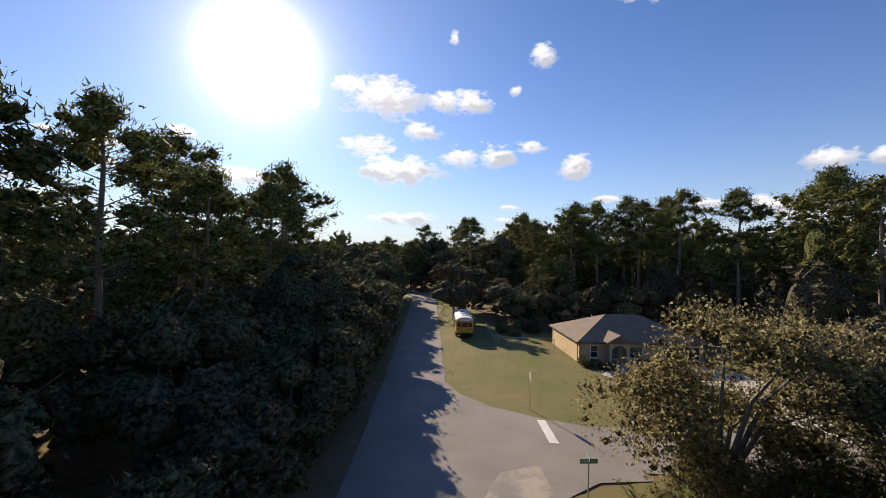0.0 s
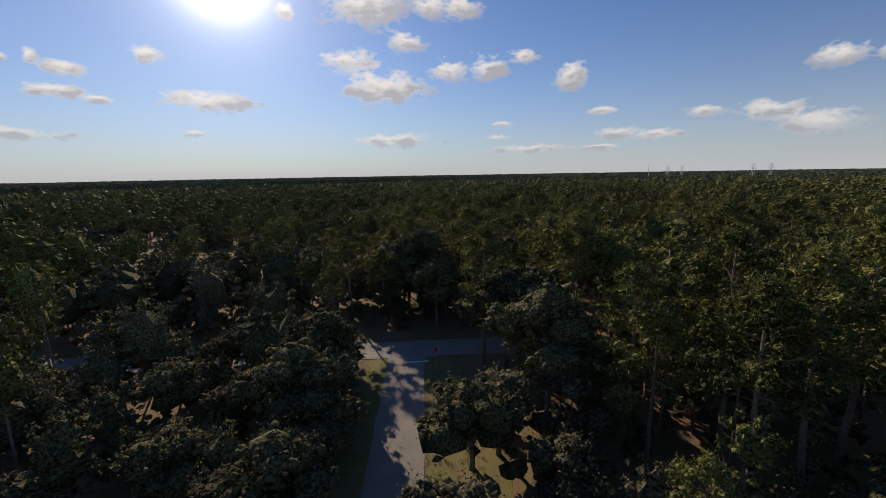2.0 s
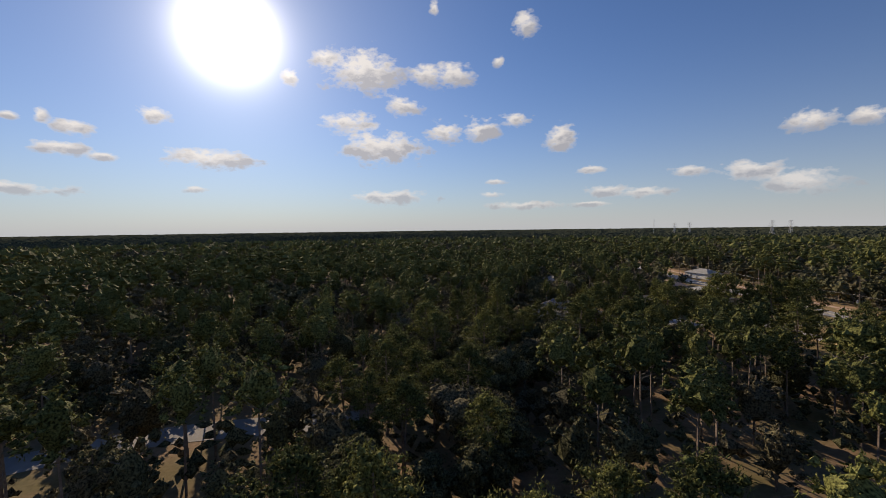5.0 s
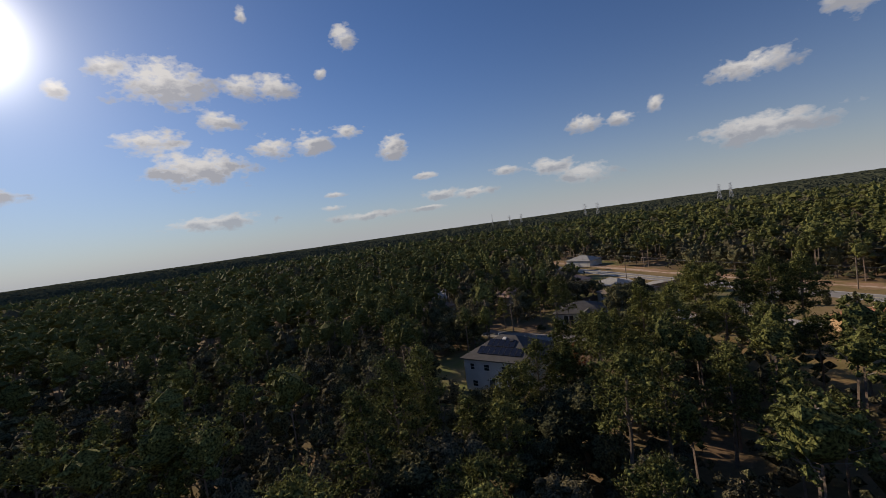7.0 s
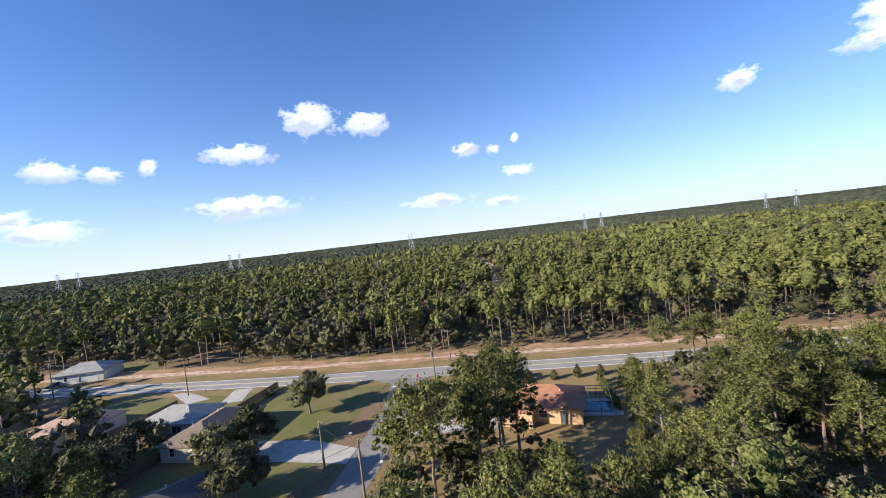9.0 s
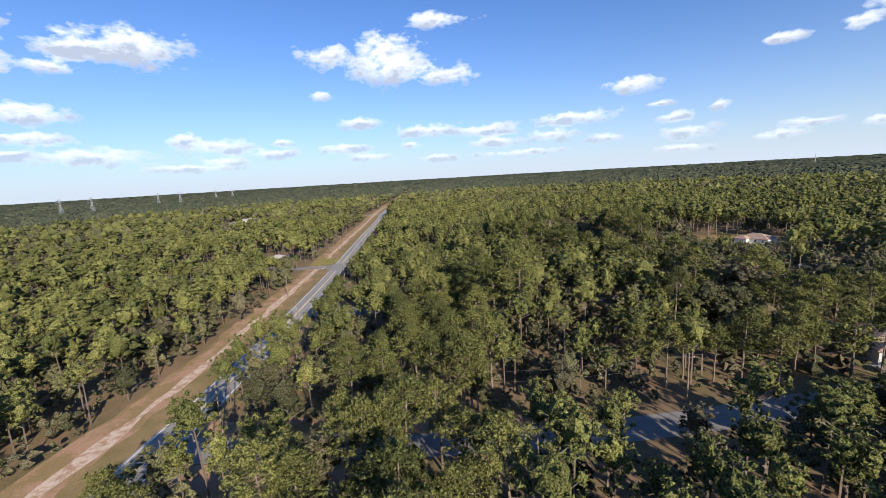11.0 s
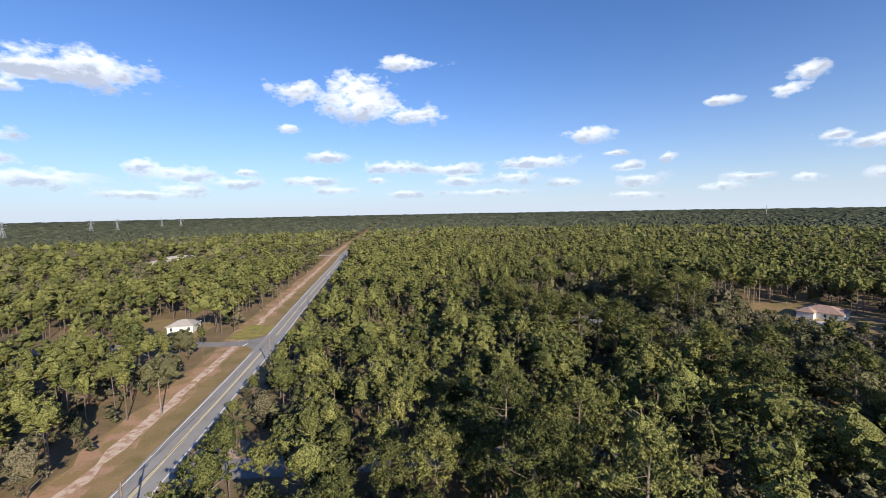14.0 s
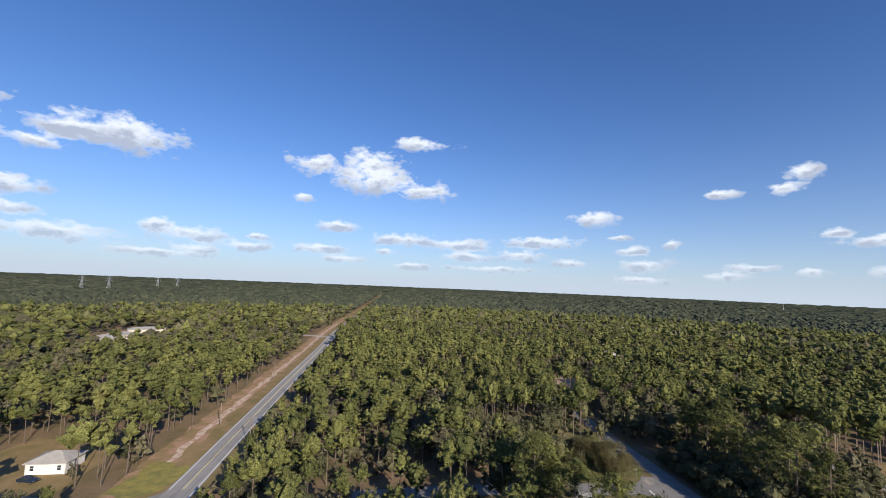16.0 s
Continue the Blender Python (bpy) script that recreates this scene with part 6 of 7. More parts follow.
def school_bus(at, turn):
    """Rear at y = 0, nose towards +y."""
    root = thing("school_bus", Matrix.Translation((*at, 0.05)) @ Matrix.Rotation(radians(turn), 4, "Z"), "yellow school bus with a white roof parked on the lawn", "bus")
    w, L = 1.2, 8.6
    sect = [(-w, 0.75), (-w, 2.2), (-w + 0.03, 2.45), (w - 0.03, 2.45), (w, 2.2), (w, 0.75)]
    bm = bmesh.new()
    a = [bm.verts.new((x, 0.0, z)) for x, z in sect]
    b = [bm.verts.new((x, L, z)) for x, z in sect]
    n = len(sect)
    for i in range(n):
        bm.faces.new((a[i], a[(i + 1) % n], b[(i + 1) % n], b[i]))
    bm.faces.new(a[::-1])
    bm.faces.new(b)
    body = part("body", bm, BUSYELLOW, root)
    bm = bmesh.new()
    arc = [(-w * 1.01, 2.42)] + [(-w * math.cos(math.pi * i / 12) * 1.0, 2.45 + 0.52 * math.sin(math.pi * i / 12) ** 0.75) for i in range(1, 12)] + [(w * 1.01, 2.42)]
    rings = [[bm.verts.new((x * k, y, 2.42 + (z - 2.42) * k)) for x, z in arc] for y, k in ((-0.02, 0.93), (0.12, 1.0), (L - 0.12, 1.0), (L + 0.02, 0.93))]
    for p, q in zip(rings[:-1], rings[1:]):
        for i in range(len(arc) - 1):
            bm.faces.new((p[i], q[i], q[i + 1], p[i + 1]))
    bm.faces.new(rings[0])
    bm.faces.new(rings[-1][::-1])
    roof = part("roof", bm, WHITE, root, "rounded white roof")
    part("roof_hatch", bbox(-0.35, 0.35, 1.6, 2.2, 2.96, 3.03, 0.02), WHITE, roof)
    part("roof_vent", bbox(-0.2, 0.2, 5.2, 5.6, 2.96, 3.02, 0.02), DARKMETAL, roof)
    bm = bmesh.new()
    extrude_profile(bm, [(L, 0.6), (L + 1.35, 0.6), (L + 1.45, 0.95), (L + 1.35, 1.45), (L + 0.4, 1.6), (L, 1.65)], -0.95, 0.95)
    part("bonnet", bm, BUSYELLOW, root)
    for side in (-1, 1):
        for k in range(9):
            y0 = 0.45 + k * 0.88
            bm = bmesh.new()
            m = pose(side * (w + 0.004), y0, 1.62, 0, 0, 90 if side > 0 else -90)
            fx = (0.0, 0.72) if side > 0 else (-0.72, 0.0)
            box(bm, fx[0], fx[1], -0.015, 0.02, 0, 0.62, m)
            part("side_window", bm, GLASS, root)
        bm = bmesh.new()
        for z in (1.02, 1.42, 2.32):
            box(bm, side * w - 0.012, side * w + 0.012, 0.05, L - 0.05, z, z + 0.05)
        part("rub_rail", bm, BLACK, root, "black rub rails")
        wheel(root, side * 0.98, 1.9, 0.5, 0.42)
        wheel(root, side * 0.98, L + 0.5, 0.5, 0.3)
    for x0, x1 in ((-1.05, -0.5), (-0.38, 0.38), (0.5, 1.05)):
        bm = bmesh.new()
        box(bm, x0, x1, -0.02, 0.02, 1.62, 2.22)
        part("rear_window", bm, GLASS, root)
    bm = bmesh.new()
    frame_bars(bm, pose(0, -0.02, 0), -0.46, 0.46, 0.85, 2.32, 0.05, -0.01, 0.02)
    part("emergency_door", bm, BLACK, root, "black-outlined rear emergency door")
    for x in (-0.85, 0.85):
        for z in (1.35, 2.42):
            bm = bmesh.new()
            tube(bm, (x, -0.04, z), (x, 0.01, z), 0.11, 0.11, 12)
            part("rear_light", bm, SIGNRED, root)
    part("bumper", bbox(-1.2, 1.2, -0.14, 0.02, 0.5, 0.78, 0.03), BLACK, root)
    part("chassis", bbox(-0.95, 0.95, 0.1, L + 1.2, 0.45, 0.8, 0.02), DARKMETAL, root)
    bm = bmesh.new()
    for k in range(7):
        x = -0.36 + k * 0.11
        box(bm, x, x + 0.07, -0.012, 0.0, 2.50, 2.60)
    part("lettering", bm, BLACK, root, "small black lettering bars")


school_bus((3.3, 57.7), 1.2)


def box_truck(at, turn):
    root = thing("box_truck", Matrix.Translation((*at, 0.05)) @ Matrix.Rotation(radians(turn), 4, "Z"), "white box truck parked by the street", "truck")
    cargo = part("cargo_box", bbox(-1.2, 1.2, 0, 5.0, 0.95, 3.4, 0.04), WHITE, root)
    bm = bmesh.new()
    for z in (0.97, 3.30):
        box(bm, -1.215, 1.215, 0.02, 4.98, z, z + 0.08)
    part("trim_rail", bm, STEEL, cargo)
    bm = bmesh.new()
    extrude_profile(bm, [(5.1, 0.6), (7.3, 0.6), (7.4, 0.9), (7.3, 1.35), (6.5, 1.55), (6.05, 2.35), (5.15, 2.4)], -1.05, 1.05)
    cab = part("cab", bm, WHITE, root)
    bm = bmesh.new()
    box(bm, -0.95, 0.95, 0, 0.02, 0.06, 0.72, pose(0, 6.53, 1.58, -30))
    part("windscreen", bm, GLASS, cab)
    for s in (-1, 1):
        bm = bmesh.new()
        box(bm, s * 1.05 - 0.012, s * 1.05 + 0.012, 5.35, 6.1, 1.5, 2.2)
        part("door_window", bm, GLASS, cab)
        wheel(root, s * 0.95, 1.4, 0.45, 0.4)
        wheel(root, s * 0.95, 6.5, 0.45, 0.28)
        part("headlight", bbox(s * 0.8 - 0.15, s * 0.8 + 0.15, 7.3, 7.42, 0.95, 1.15, 0.02), STEEL, cab)
    part("chassis", bbox(-0.6, 0.6, 0.1, 7.2, 0.5, 0.95, 0.02), DARKMETAL, root)
    part("bumper", bbox(-1.05, 1.05, 7.36, 7.5, 0.45, 0.7, 0.03), DARKMETAL, root)


box_truck((-1.7, 181.2), 25)


def car(at, turn, paint, label, pickup=False):
    root = thing("pickup_truck" if pickup else "car", Matrix.Translation((*at, 0.05)) @ Matrix.Rotation(radians(turn), 4, "Z"), label, "car")
    bm = bmesh.new()
    extrude_profile(bm, [(-2.25, 0.35), (2.25, 0.35), (2.32, 0.6), (2.2, 0.85), (1.1, 0.98), (-2.2, 1.0), (-2.32, 0.7)], -0.9, 0.9)
    bmesh.ops.bevel(bm, geom=bm.edges[:], offset=0.06, segments=2, affect="EDGES")
    body = part("body", bm, paint, root)
    cab = [(-1.9, 0.98), (1.0, 0.96), (0.35, 1.45), (-1.3, 1.47)] if not pickup else [(-0.6, 0.98), (1.1, 0.96), (0.55, 1.6), (-0.5, 1.62)]
    bm = bmesh.new()
    extrude_profile(bm, cab, -0.78, 0.78)
    bmesh.ops.bevel(bm, geom=bm.edges[:], offset=0.05, segments=2, affect="EDGES")
    part("cabin_glass", bm, GLASS, body)
    bm = bmesh.new()
    box(bm, -0.74, 0.74, cab[3][0] + 0.1, cab[2][0] - 0.1, cab[3][1] - 0.02, cab[3][1] + 0.03)
    part("roof", bm, paint, body)
    for s in (-1, 1):
        for y in (-1.4, 1.4):
            wheel(root, s * 0.8, y, 0.32, 0.2)
        part("headlight", bbox(s * 0.65 - 0.16, s * 0.65 + 0.16, 2.24, 2.34, 0.62, 0.76, 0.02), STEEL, body)
        part("tail_light", bbox(s * 0.7 - 0.12, s * 0.7 + 0.12, -2.36, -2.26, 0.68, 0.84, 0.02), SIGNRED, body)


car((-10.4, 172.4), 60, CARSILVER, "silver pickup parked on a pale driveway", True)
car((170.2, 20.8), 80, CARBLUE, "dark blue car parked by a far white house")
car((150.3, 382.2), 100, CARBLUE, "dark car on a driveway across the main road")
car((124.2, 239.3), 10, CARBLUE, "dark car parked behind the pool cage")


# ---- poles, wires and signs ----
def utility_pole(at, turn, h=10.5, transformer=False, group="utility poles along the road"):
    root = thing("utility_pole", Matrix.Translation((*at, -0.1)) @ Matrix.Rotation(radians(turn), 4, "Z"), "weathered wooden utility pole with a transformer" if transformer else "weathered wooden utility pole", "utility pole", group)
    bm = bmesh.new()
    tube(bm, (0, 0, 0), (0, 0, h + 0.1), 0.17, 0.11, 10)
    part("pole", bm, WOOD, root)
    part("crossarm", bbox(-0.9, 0.9, -0.16, -0.05, h - 0.55, h - 0.42, 0.01), WOOD, root)
    for x in (-0.8, 0.0, 0.8):
        bm = bmesh.new()
        zt = h - 0.42 if x else h + 0.1
        tube(bm, (x, -0.1 if x else 0, zt), (x, -0.1 if x else 0, zt + 0.1), 0.03, 0.06, 8)
        tube(bm, (x, -0.1 if x else 0, zt + 0.1), (x, -0.1 if x else 0, zt + 0.17), 0.06, 0.03, 8)
        part("insulator", bm, STEEL, root)
    if transformer:
        bm = bmesh.new()
        tube(bm, (0.32, 0.1, h - 2.6), (0.32, 0.1, h - 1.7), 0.24, 0.24, 14)
        tube(bm, (0.32, 0.1, h - 1.7), (0.32, 0.1, h - 1.6), 0.24, 0.12, 14)
        can = part("transformer", bm, STEEL, root, "grey transformer can")
        bm = bmesh.new()
        tube(bm, (0.32, 0.1, h - 1.6), (0.36, 0.05, h - 1.3), 0.03, 0.02, 6)
        part("bushing", bm, DARKMETAL, can)


def wire(points, sag, label, r=0.022):
    """A hanging line between pole tops."""
    cu = bpy.data.curves.new("power_line", "CURVE")
    cu.dimensions, cu.bevel_depth, cu.bevel_resolution = "3D", r, 1
    for a, b in zip(points[:-1], points[1:]):
        sp = cu.splines.new("POLY")
        sp.points.add(12)
        for i in range(13):
            u = i / 12
            p = Vector(a).lerp(Vector(b), u) - Vector((0, 0, sag * 4 * u * (1 - u)))
            sp.points[i].co = (*p, 1)
    cu.materials.append(DARKMETAL)
    tagged(new("power_line", cu), label, "cable", "power lines")


main_poles = [(152.0, 425.0), (138.4, 369.2), (132.0, 324.2), (122.5, 258.6), (119.4, 178.2), (121.5, 128.0), (121.8, 62.0), (123.5, 0.0), (126.0, -58.0)]
for k, p in enumerate(main_poles):
    utility_pole(p, (80, 76, 84, 92, 60, 65, 65, 63, 63)[k], 10.0, k in (3, 5))
for off, hh in ((-0.8, 9.75), (0.8, 9.75), (0.0, 7.6)):
    wire([(x + off * 0.4, y + off * 0.2, hh) for x, y in main_poles], 0.7, "dark power line strung along the main road")
for k, p in enumerate([(141.2, 256.4), (139.1, 86.7), (141.5, -22.0), (144.5, -95.0)]):
    utility_pole(p, 75, 8.6, False, "short poles on the far verge")
street_poles = [(119.4, 178.2), (76.0, 178.5), (34.0, 177.1), (-6.0, 174.0), (-50.0, 171.0)]
for p in street_poles[1:]:
    utility_pole(p, 160, 9.4, False, "poles along the shaded street")
for hh in (9.2, 7.2):
    wire([(x, y, hh) for x, y in street_poles], 0.6, "dark power line over the shaded street")
bend_poles = [(122.5, 258.6), (90.7, 272.3), (84.5, 264.6), (60.0, 296.0)]
for k, p in enumerate(bend_poles[1:]):
    utility_pole(p, 0, 8.4, k == 1, "poles along the bend street")
wire([(x, y, 7.9) for x, y in bend_poles], 0.5, "thin power line along the bend street")


def stop_sign(at, turn, group="stop signs"):
    root = thing("stop_sign", Matrix.Translation((*at, 0)) @ Matrix.Rotation(radians(turn), 4, "Z"), "red octagonal stop sign on a steel post", "sign", group)
    bm = bmesh.new()
    box(bm, -0.03, 0.03, -0.02, 0.02, -0.1, 2.85)
    part("post", bm, STEEL, root)
    for r, y0, y1, mat, nm in ((0.38, -0.045, -0.03, WHITE, "rim_plate"), (0.345, -0.052, -0.046, SIGNRED, "face_plate")):
        bm = bmesh.new()
        ring = [(r / math.cos(math.pi / 8) * math.cos(math.pi / 8 + i * math.pi / 4), r / math.cos(math.pi / 8) * math.sin(math.pi / 8 + i * math.pi / 4)) for i in range(8)]
        a = [bm.verts.new((x, y0, 2.5 + z)) for x, z in ring]
        b = [bm.verts.new((x, y1, 2.5 + z)) for x, z in ring]
        bm.faces.new(a)
        bm.faces.new(b[::-1])
        for i in range(8):
            bm.faces.new((a[i], b[i], b[(i + 1) % 8], a[(i + 1) % 8]))
        part(nm, bm, mat, root)
    txt = bpy.data.curves.new("letters", "FONT")
    txt.body, txt.size, txt.align_x, txt.align_y, txt.extrude = "STOP", 0.26, "CENTER", "CENTER", 0.002
    txt.materials.append(WHITE)
    t = new("letters", txt)
    t.parent = root
    t.matrix_local = pose(0, -0.056, 2.5, 90)


stop_sign((7.0, 32.2), 90)
stop_sign((0.2, 108.8), 0)
stop_sign((139.5, 38.8), 110)
stop_sign((124.6, 262.8), -85)


def street_sign(at):
    root = thing("street_sign", Matrix.Translation((*at, 0)), "green street-name sign with two blades on a steel post", "sign")
    bm = bmesh.new()
    tube(bm, (0, 0, -0.1), (0, 0, 2.7), 0.035, 0.035, 10)
    part("post", bm, STEEL, root)
    for k, (turn, z) in enumerate(((4, 2.42), (78, 2.66))):
        m = pose(0, 0, z, 0, 0, turn)
        bm = bmesh.new()
        box(bm, -0.42, 0.42, -0.012, 0.012, 0, 0.2, m)
        blade = part("blade", bm, SIGNGREEN, root, "green name blade")
        bm = bmesh.new()
        for s in (-1, 1):
            for i in range(6):
                if i != 3:
                    box(bm, -0.34 + i * 0.115, -0.26 + i * 0.115, s * 0.0135 - 0.001, s * 0.0135 + 0.001, 0.06, 0.14, m)
        part("lettering", bm, WHITE, blade, "white lettering bars")


street_sign((7.0, 19.2))


def mailbox(at, turn):
    root = thing("mailbox", Matrix.Translation((*at, 0)) @ Matrix.Rotation(radians(turn), 4, "Z"), "white mailbox on a short post by the street", "mailbox", "mailboxes")
    part("post", bbox(-0.05, 0.05, -0.05, 0.05, -0.1, 1.0, 0.01), WOOD, root)
    bm = bmesh.new()
    extrude_profile(bm, [(-0.25, 1.0), (0.25, 1.0), (0.25, 1.18), (0.18, 1.27), (-0.18, 1.27), (-0.25, 1.18)], -0.1, 0.1)
    part("box", bm, WHITE, root)
    part("flag", bbox(0.1, 0.12, 0.0, 0.06, 1.1, 1.4, 0.0), SIGNRED, root)


for x, y, a in ((92.0, 264.0, 0), (101.8, 271.8, 20), (68.2, 284.4, 40), (132.2, 319.6, 90), (20.1, 40.2, 0)):
    mailbox((x, y), a)

# ---- fences, pool and garden ----
def board_fence(a, b, h=1.8):
    a, b = Vector((*a, 0)), Vector((*b, 0))
    L = (b - a).length
    root = thing("board_fence", Matrix.Translation(a) @ Matrix.Rotation(math.atan2((b - a).y, (b - a).x), 4, "Z"), "dark weathered board fence between back yards", "fence", "board fences")
    n = int(L / 2.4)
    bm = bmesh.new()
    box(bm, 0, 0.15, -0.012, 0.012, 0.05, h)
    me = mesh_of("board", bm, FENCEWOOD)
    for i in range(int(L / 0.17)):
        o = new("board", me)
        o.parent = root
        o.matrix_local = pose(i * 0.17, 0.004 * (i % 3), 0.02 * ((i * 7) % 3))
    bm = bmesh.new()
    box(bm, 0, 0.1, 0.02, 0.12, -0.1, h)
    mp = mesh_of("post", bm, FENCEWOOD)
    for i in range(n + 1):
        o = new("post", mp)
        o.parent = root
        o.matrix_local = pose(min(i * 2.4, L - 0.1), 0, 0)
    bm = bmesh.new()
    for z in (0.35, h - 0.35):
        box(bm, 0, L, 0.018, 0.05, z, z + 0.09)
    part("rail", bm, FENCEWOOD, root)


board_fence((131.4, 299.7), (91.4, 306.7))
board_fence((107.2, 325.3), (124.3, 321.0))
board_fence((105.9, 305.8), (106.8, 325.1))


def wire_fence(pts):
    root = thing("wire_fence", Matrix.Translation((*pts[0], 0)), "grey chain-link fence round the back yard", "fence")
    o = Vector((*pts[0], 0))
    for a, b in zip(pts[:-1], pts[1:]):
        a, b = Vector((*a, 0)) - o, Vector((*b, 0)) - o
        n = max(1, int((b - a).length / 2.6))
        for i in range(n + 1):
            p = a.lerp(b, i / n)
            bm = bmesh.new()
            tube(bm, p - Vector((0, 0, 0.1)), p + Vector((0, 0, 1.25)), 0.03, 0.03, 6)
            part("post", bm, STEEL, root)
        bm = bmesh.new()
        tube(bm, a + Vector((0, 0, 1.22)), b + Vector((0, 0, 1.22)), 0.022, 0.022, 6)
        part("top_rail", bm, STEEL, root)
        bm = bmesh.new()
        m = int((b - a).length / 0.28)
        for i in range(m):
            p = a.lerp(b, i / m)
            q = a.lerp(b, min(1, i / m + 1.15 / (b - a).length))
            tube(bm, p + Vector((0, 0, 0.05)), q + Vector((0, 0, 1.2)), 0.004, 0.004, 3, False)
            tube(bm, p + Vector((0, 0, 1.2)), q + Vector((0, 0, 0.05)), 0.004, 0.004, 3, False)
        part("mesh", bm, STEEL, root)


wire_fence([(7.1, 65.0), (7.7, 54.0), (14.6, 53.0)])


def pool_cage(at, turn, w, d, h):
    root = thing("pool_cage", Matrix.Translation((*at, 0)) @ Matrix.Rotation(radians(turn), 4, "Z"), "dark-framed screened pool cage behind the orange-roofed house", "pool cage")
    n = 5
    for i in range(n + 1):
        x = -w / 2 + w * i / n
        bm = bmesh.new()
        tube(bm, (x, -d / 2, 0.05), (x, -d / 2, h), 0.05, 0.05, 4)
        tube(bm, (x, d / 2, 0.05), (x, d / 2, h), 0.05, 0.05, 4)
        tube(bm, (x, -d / 2, h), (x, -d * 0.2, h + 0.9), 0.05, 0.05, 4)
        tube(bm, (x, -d * 0.2, h + 0.9), (x, d * 0.2, h + 0.9), 0.05, 0.05, 4)
        tube(bm, (x, d * 0.2, h + 0.9), (x, d / 2, h), 0.05, 0.05, 4)
        part("rib", bm, STEEL if i in (1, 3) else DARKMETAL, root)
    bm = bmesh.new()
    for y, z in ((-d / 2, h), (d / 2, h), (-d * 0.2, h + 0.9), (d * 0.2, h + 0.9), (0, h + 0.9), (-d / 2, 1.0), (d / 2, 1.0)):
        tube(bm, (-w / 2, y, z), (w / 2, y, z), 0.045, 0.045, 4)
    part("beam", bm, DARKMETAL, root)
    bm = bmesh.new()
    for seg in ((-w / 2, w / 2, -d / 2, -2.2), (-w / 2, w / 2, 2.2, d / 2), (-w / 2, -3.0, -2.2, 2.2), (3.0, w / 2, -2.2, 2.2)):
        box(bm, *seg, 0.0, 0.10)
    part("deck", bm, CONCRETE, root, "pale concrete pool deck")
    bm = bmesh.new()
    box(bm, -3.0, 3.0, -2.2, 2.2, 0.0, 0.05)
    part("water", bm, POOLWATER, root, "still blue pool water")


pool_cage((107.0, 228.6), 82, 9.0, 7.0, 2.5)


def gazebo(at, turn):
    root = thing("garden_canopy", Matrix.Translation((*at, 0)) @ Matrix.Rotation(radians(turn), 4, "Z"), "white two-tier canvas garden canopy behind the house", "canopy")
    for x in (-1.4, 1.4):
        for y in (-1.4, 1.4):
            bm = bmesh.new()
            tube(bm, (x, y, 0), (x, y, 2.1), 0.045, 0.045, 8)
            part("post", bm, DARKMETAL, root)
    for r0, r1, z0, z1, nm in ((1.65, 0.75, 2.05, 2.65, "canopy"), (0.85, 0.06, 2.72, 3.15, "vent_canopy")):
        bm = bmesh.new()
        low = [bm.verts.new((x * r0, y * r0, z0 - 0.18)) for x, y in ((-1, -1), (1, -1), (1, 1), (-1, 1))]
        mid = [bm.verts.new((x * r0, y * r0, z0)) for x, y in ((-1, -1), (1, -1), (1, 1), (-1, 1))]
        top = [bm.verts.new((x * r1, y * r1, z1)) for x, y in ((-1, -1), (1, -1), (1, 1), (-1, 1))]
        for p, q in ((low, mid), (mid, top)):
            for i in range(4):
                bm.faces.new((p[i], p[(i + 1) % 4], q[(i + 1) % 4], q[i]))
        bm.faces.new(top)
        part(nm, bm, CANVAS, root)


gazebo((35.0, 259.4), -60)


def cypress(at, h, r, seed, label="dark conical clipped cypress by the road"):
    rs = np.random.RandomState(seed)
    root = thing("cypress_bush", Matrix.Translation((*at, 0)), label, "bush", "cypress bushes along the road")
    bm = bmesh.new()
    tube(bm, (0, 0, -0.05), (0, 0, h * 0.5), 0.06, 0.03, 6)
    part("trunk", bm, BARK, root)
    u = rs.rand(150)
    a = rs.uniform(0, 6.28, 150)
    rad = r * np.clip(np.sin(np.pi * (0.16 + 0.84 * u) ** 0.8), 0.05, 1) * rs.uniform(0.75, 1.05, 150)
    c = np.stack([rad * np.cos(a), rad * np.sin(a), 0.15 + u * (h - 0.15)], 1)
    o = np.stack([np.cos(a), np.sin(a), np.full(150, 0.8)], 1)
    v = leaves(rs, c, o, 10, 0.10, 0.24, 0.06, 1.2)
    zc = np.linspace(0.3, h * 0.85, 5)
    cv, cf = cores(rs, np.stack([zc * 0, zc * 0, zc], 1), r * np.array([0.7, 0.9, 0.8, 0.6, 0.35]), "ico", 1.1, (0.8, 1.1))
    o2 = new("foliage", tri_mesh("foliage", np.concatenate([v, cv]), [OAK], None, np.concatenate([np.arange(len(v)).reshape(-1, 3), cf + len(v)])))
    o2.parent = root


for k, (x, y, h) in enumerate(((119.3, 257.9, 2.8), (121.6, 254.1, 3.6), (121.5, 248.8, 3.8), (123.4, 244.0, 2.7), (122.1, 238.3, 2.6), (121.9, 232.7, 2.0), (121.9, 227.7, 2.8), (122.1, 222.8, 2.2))):
    cypress((x, y), h, 0.85, 200 + k)


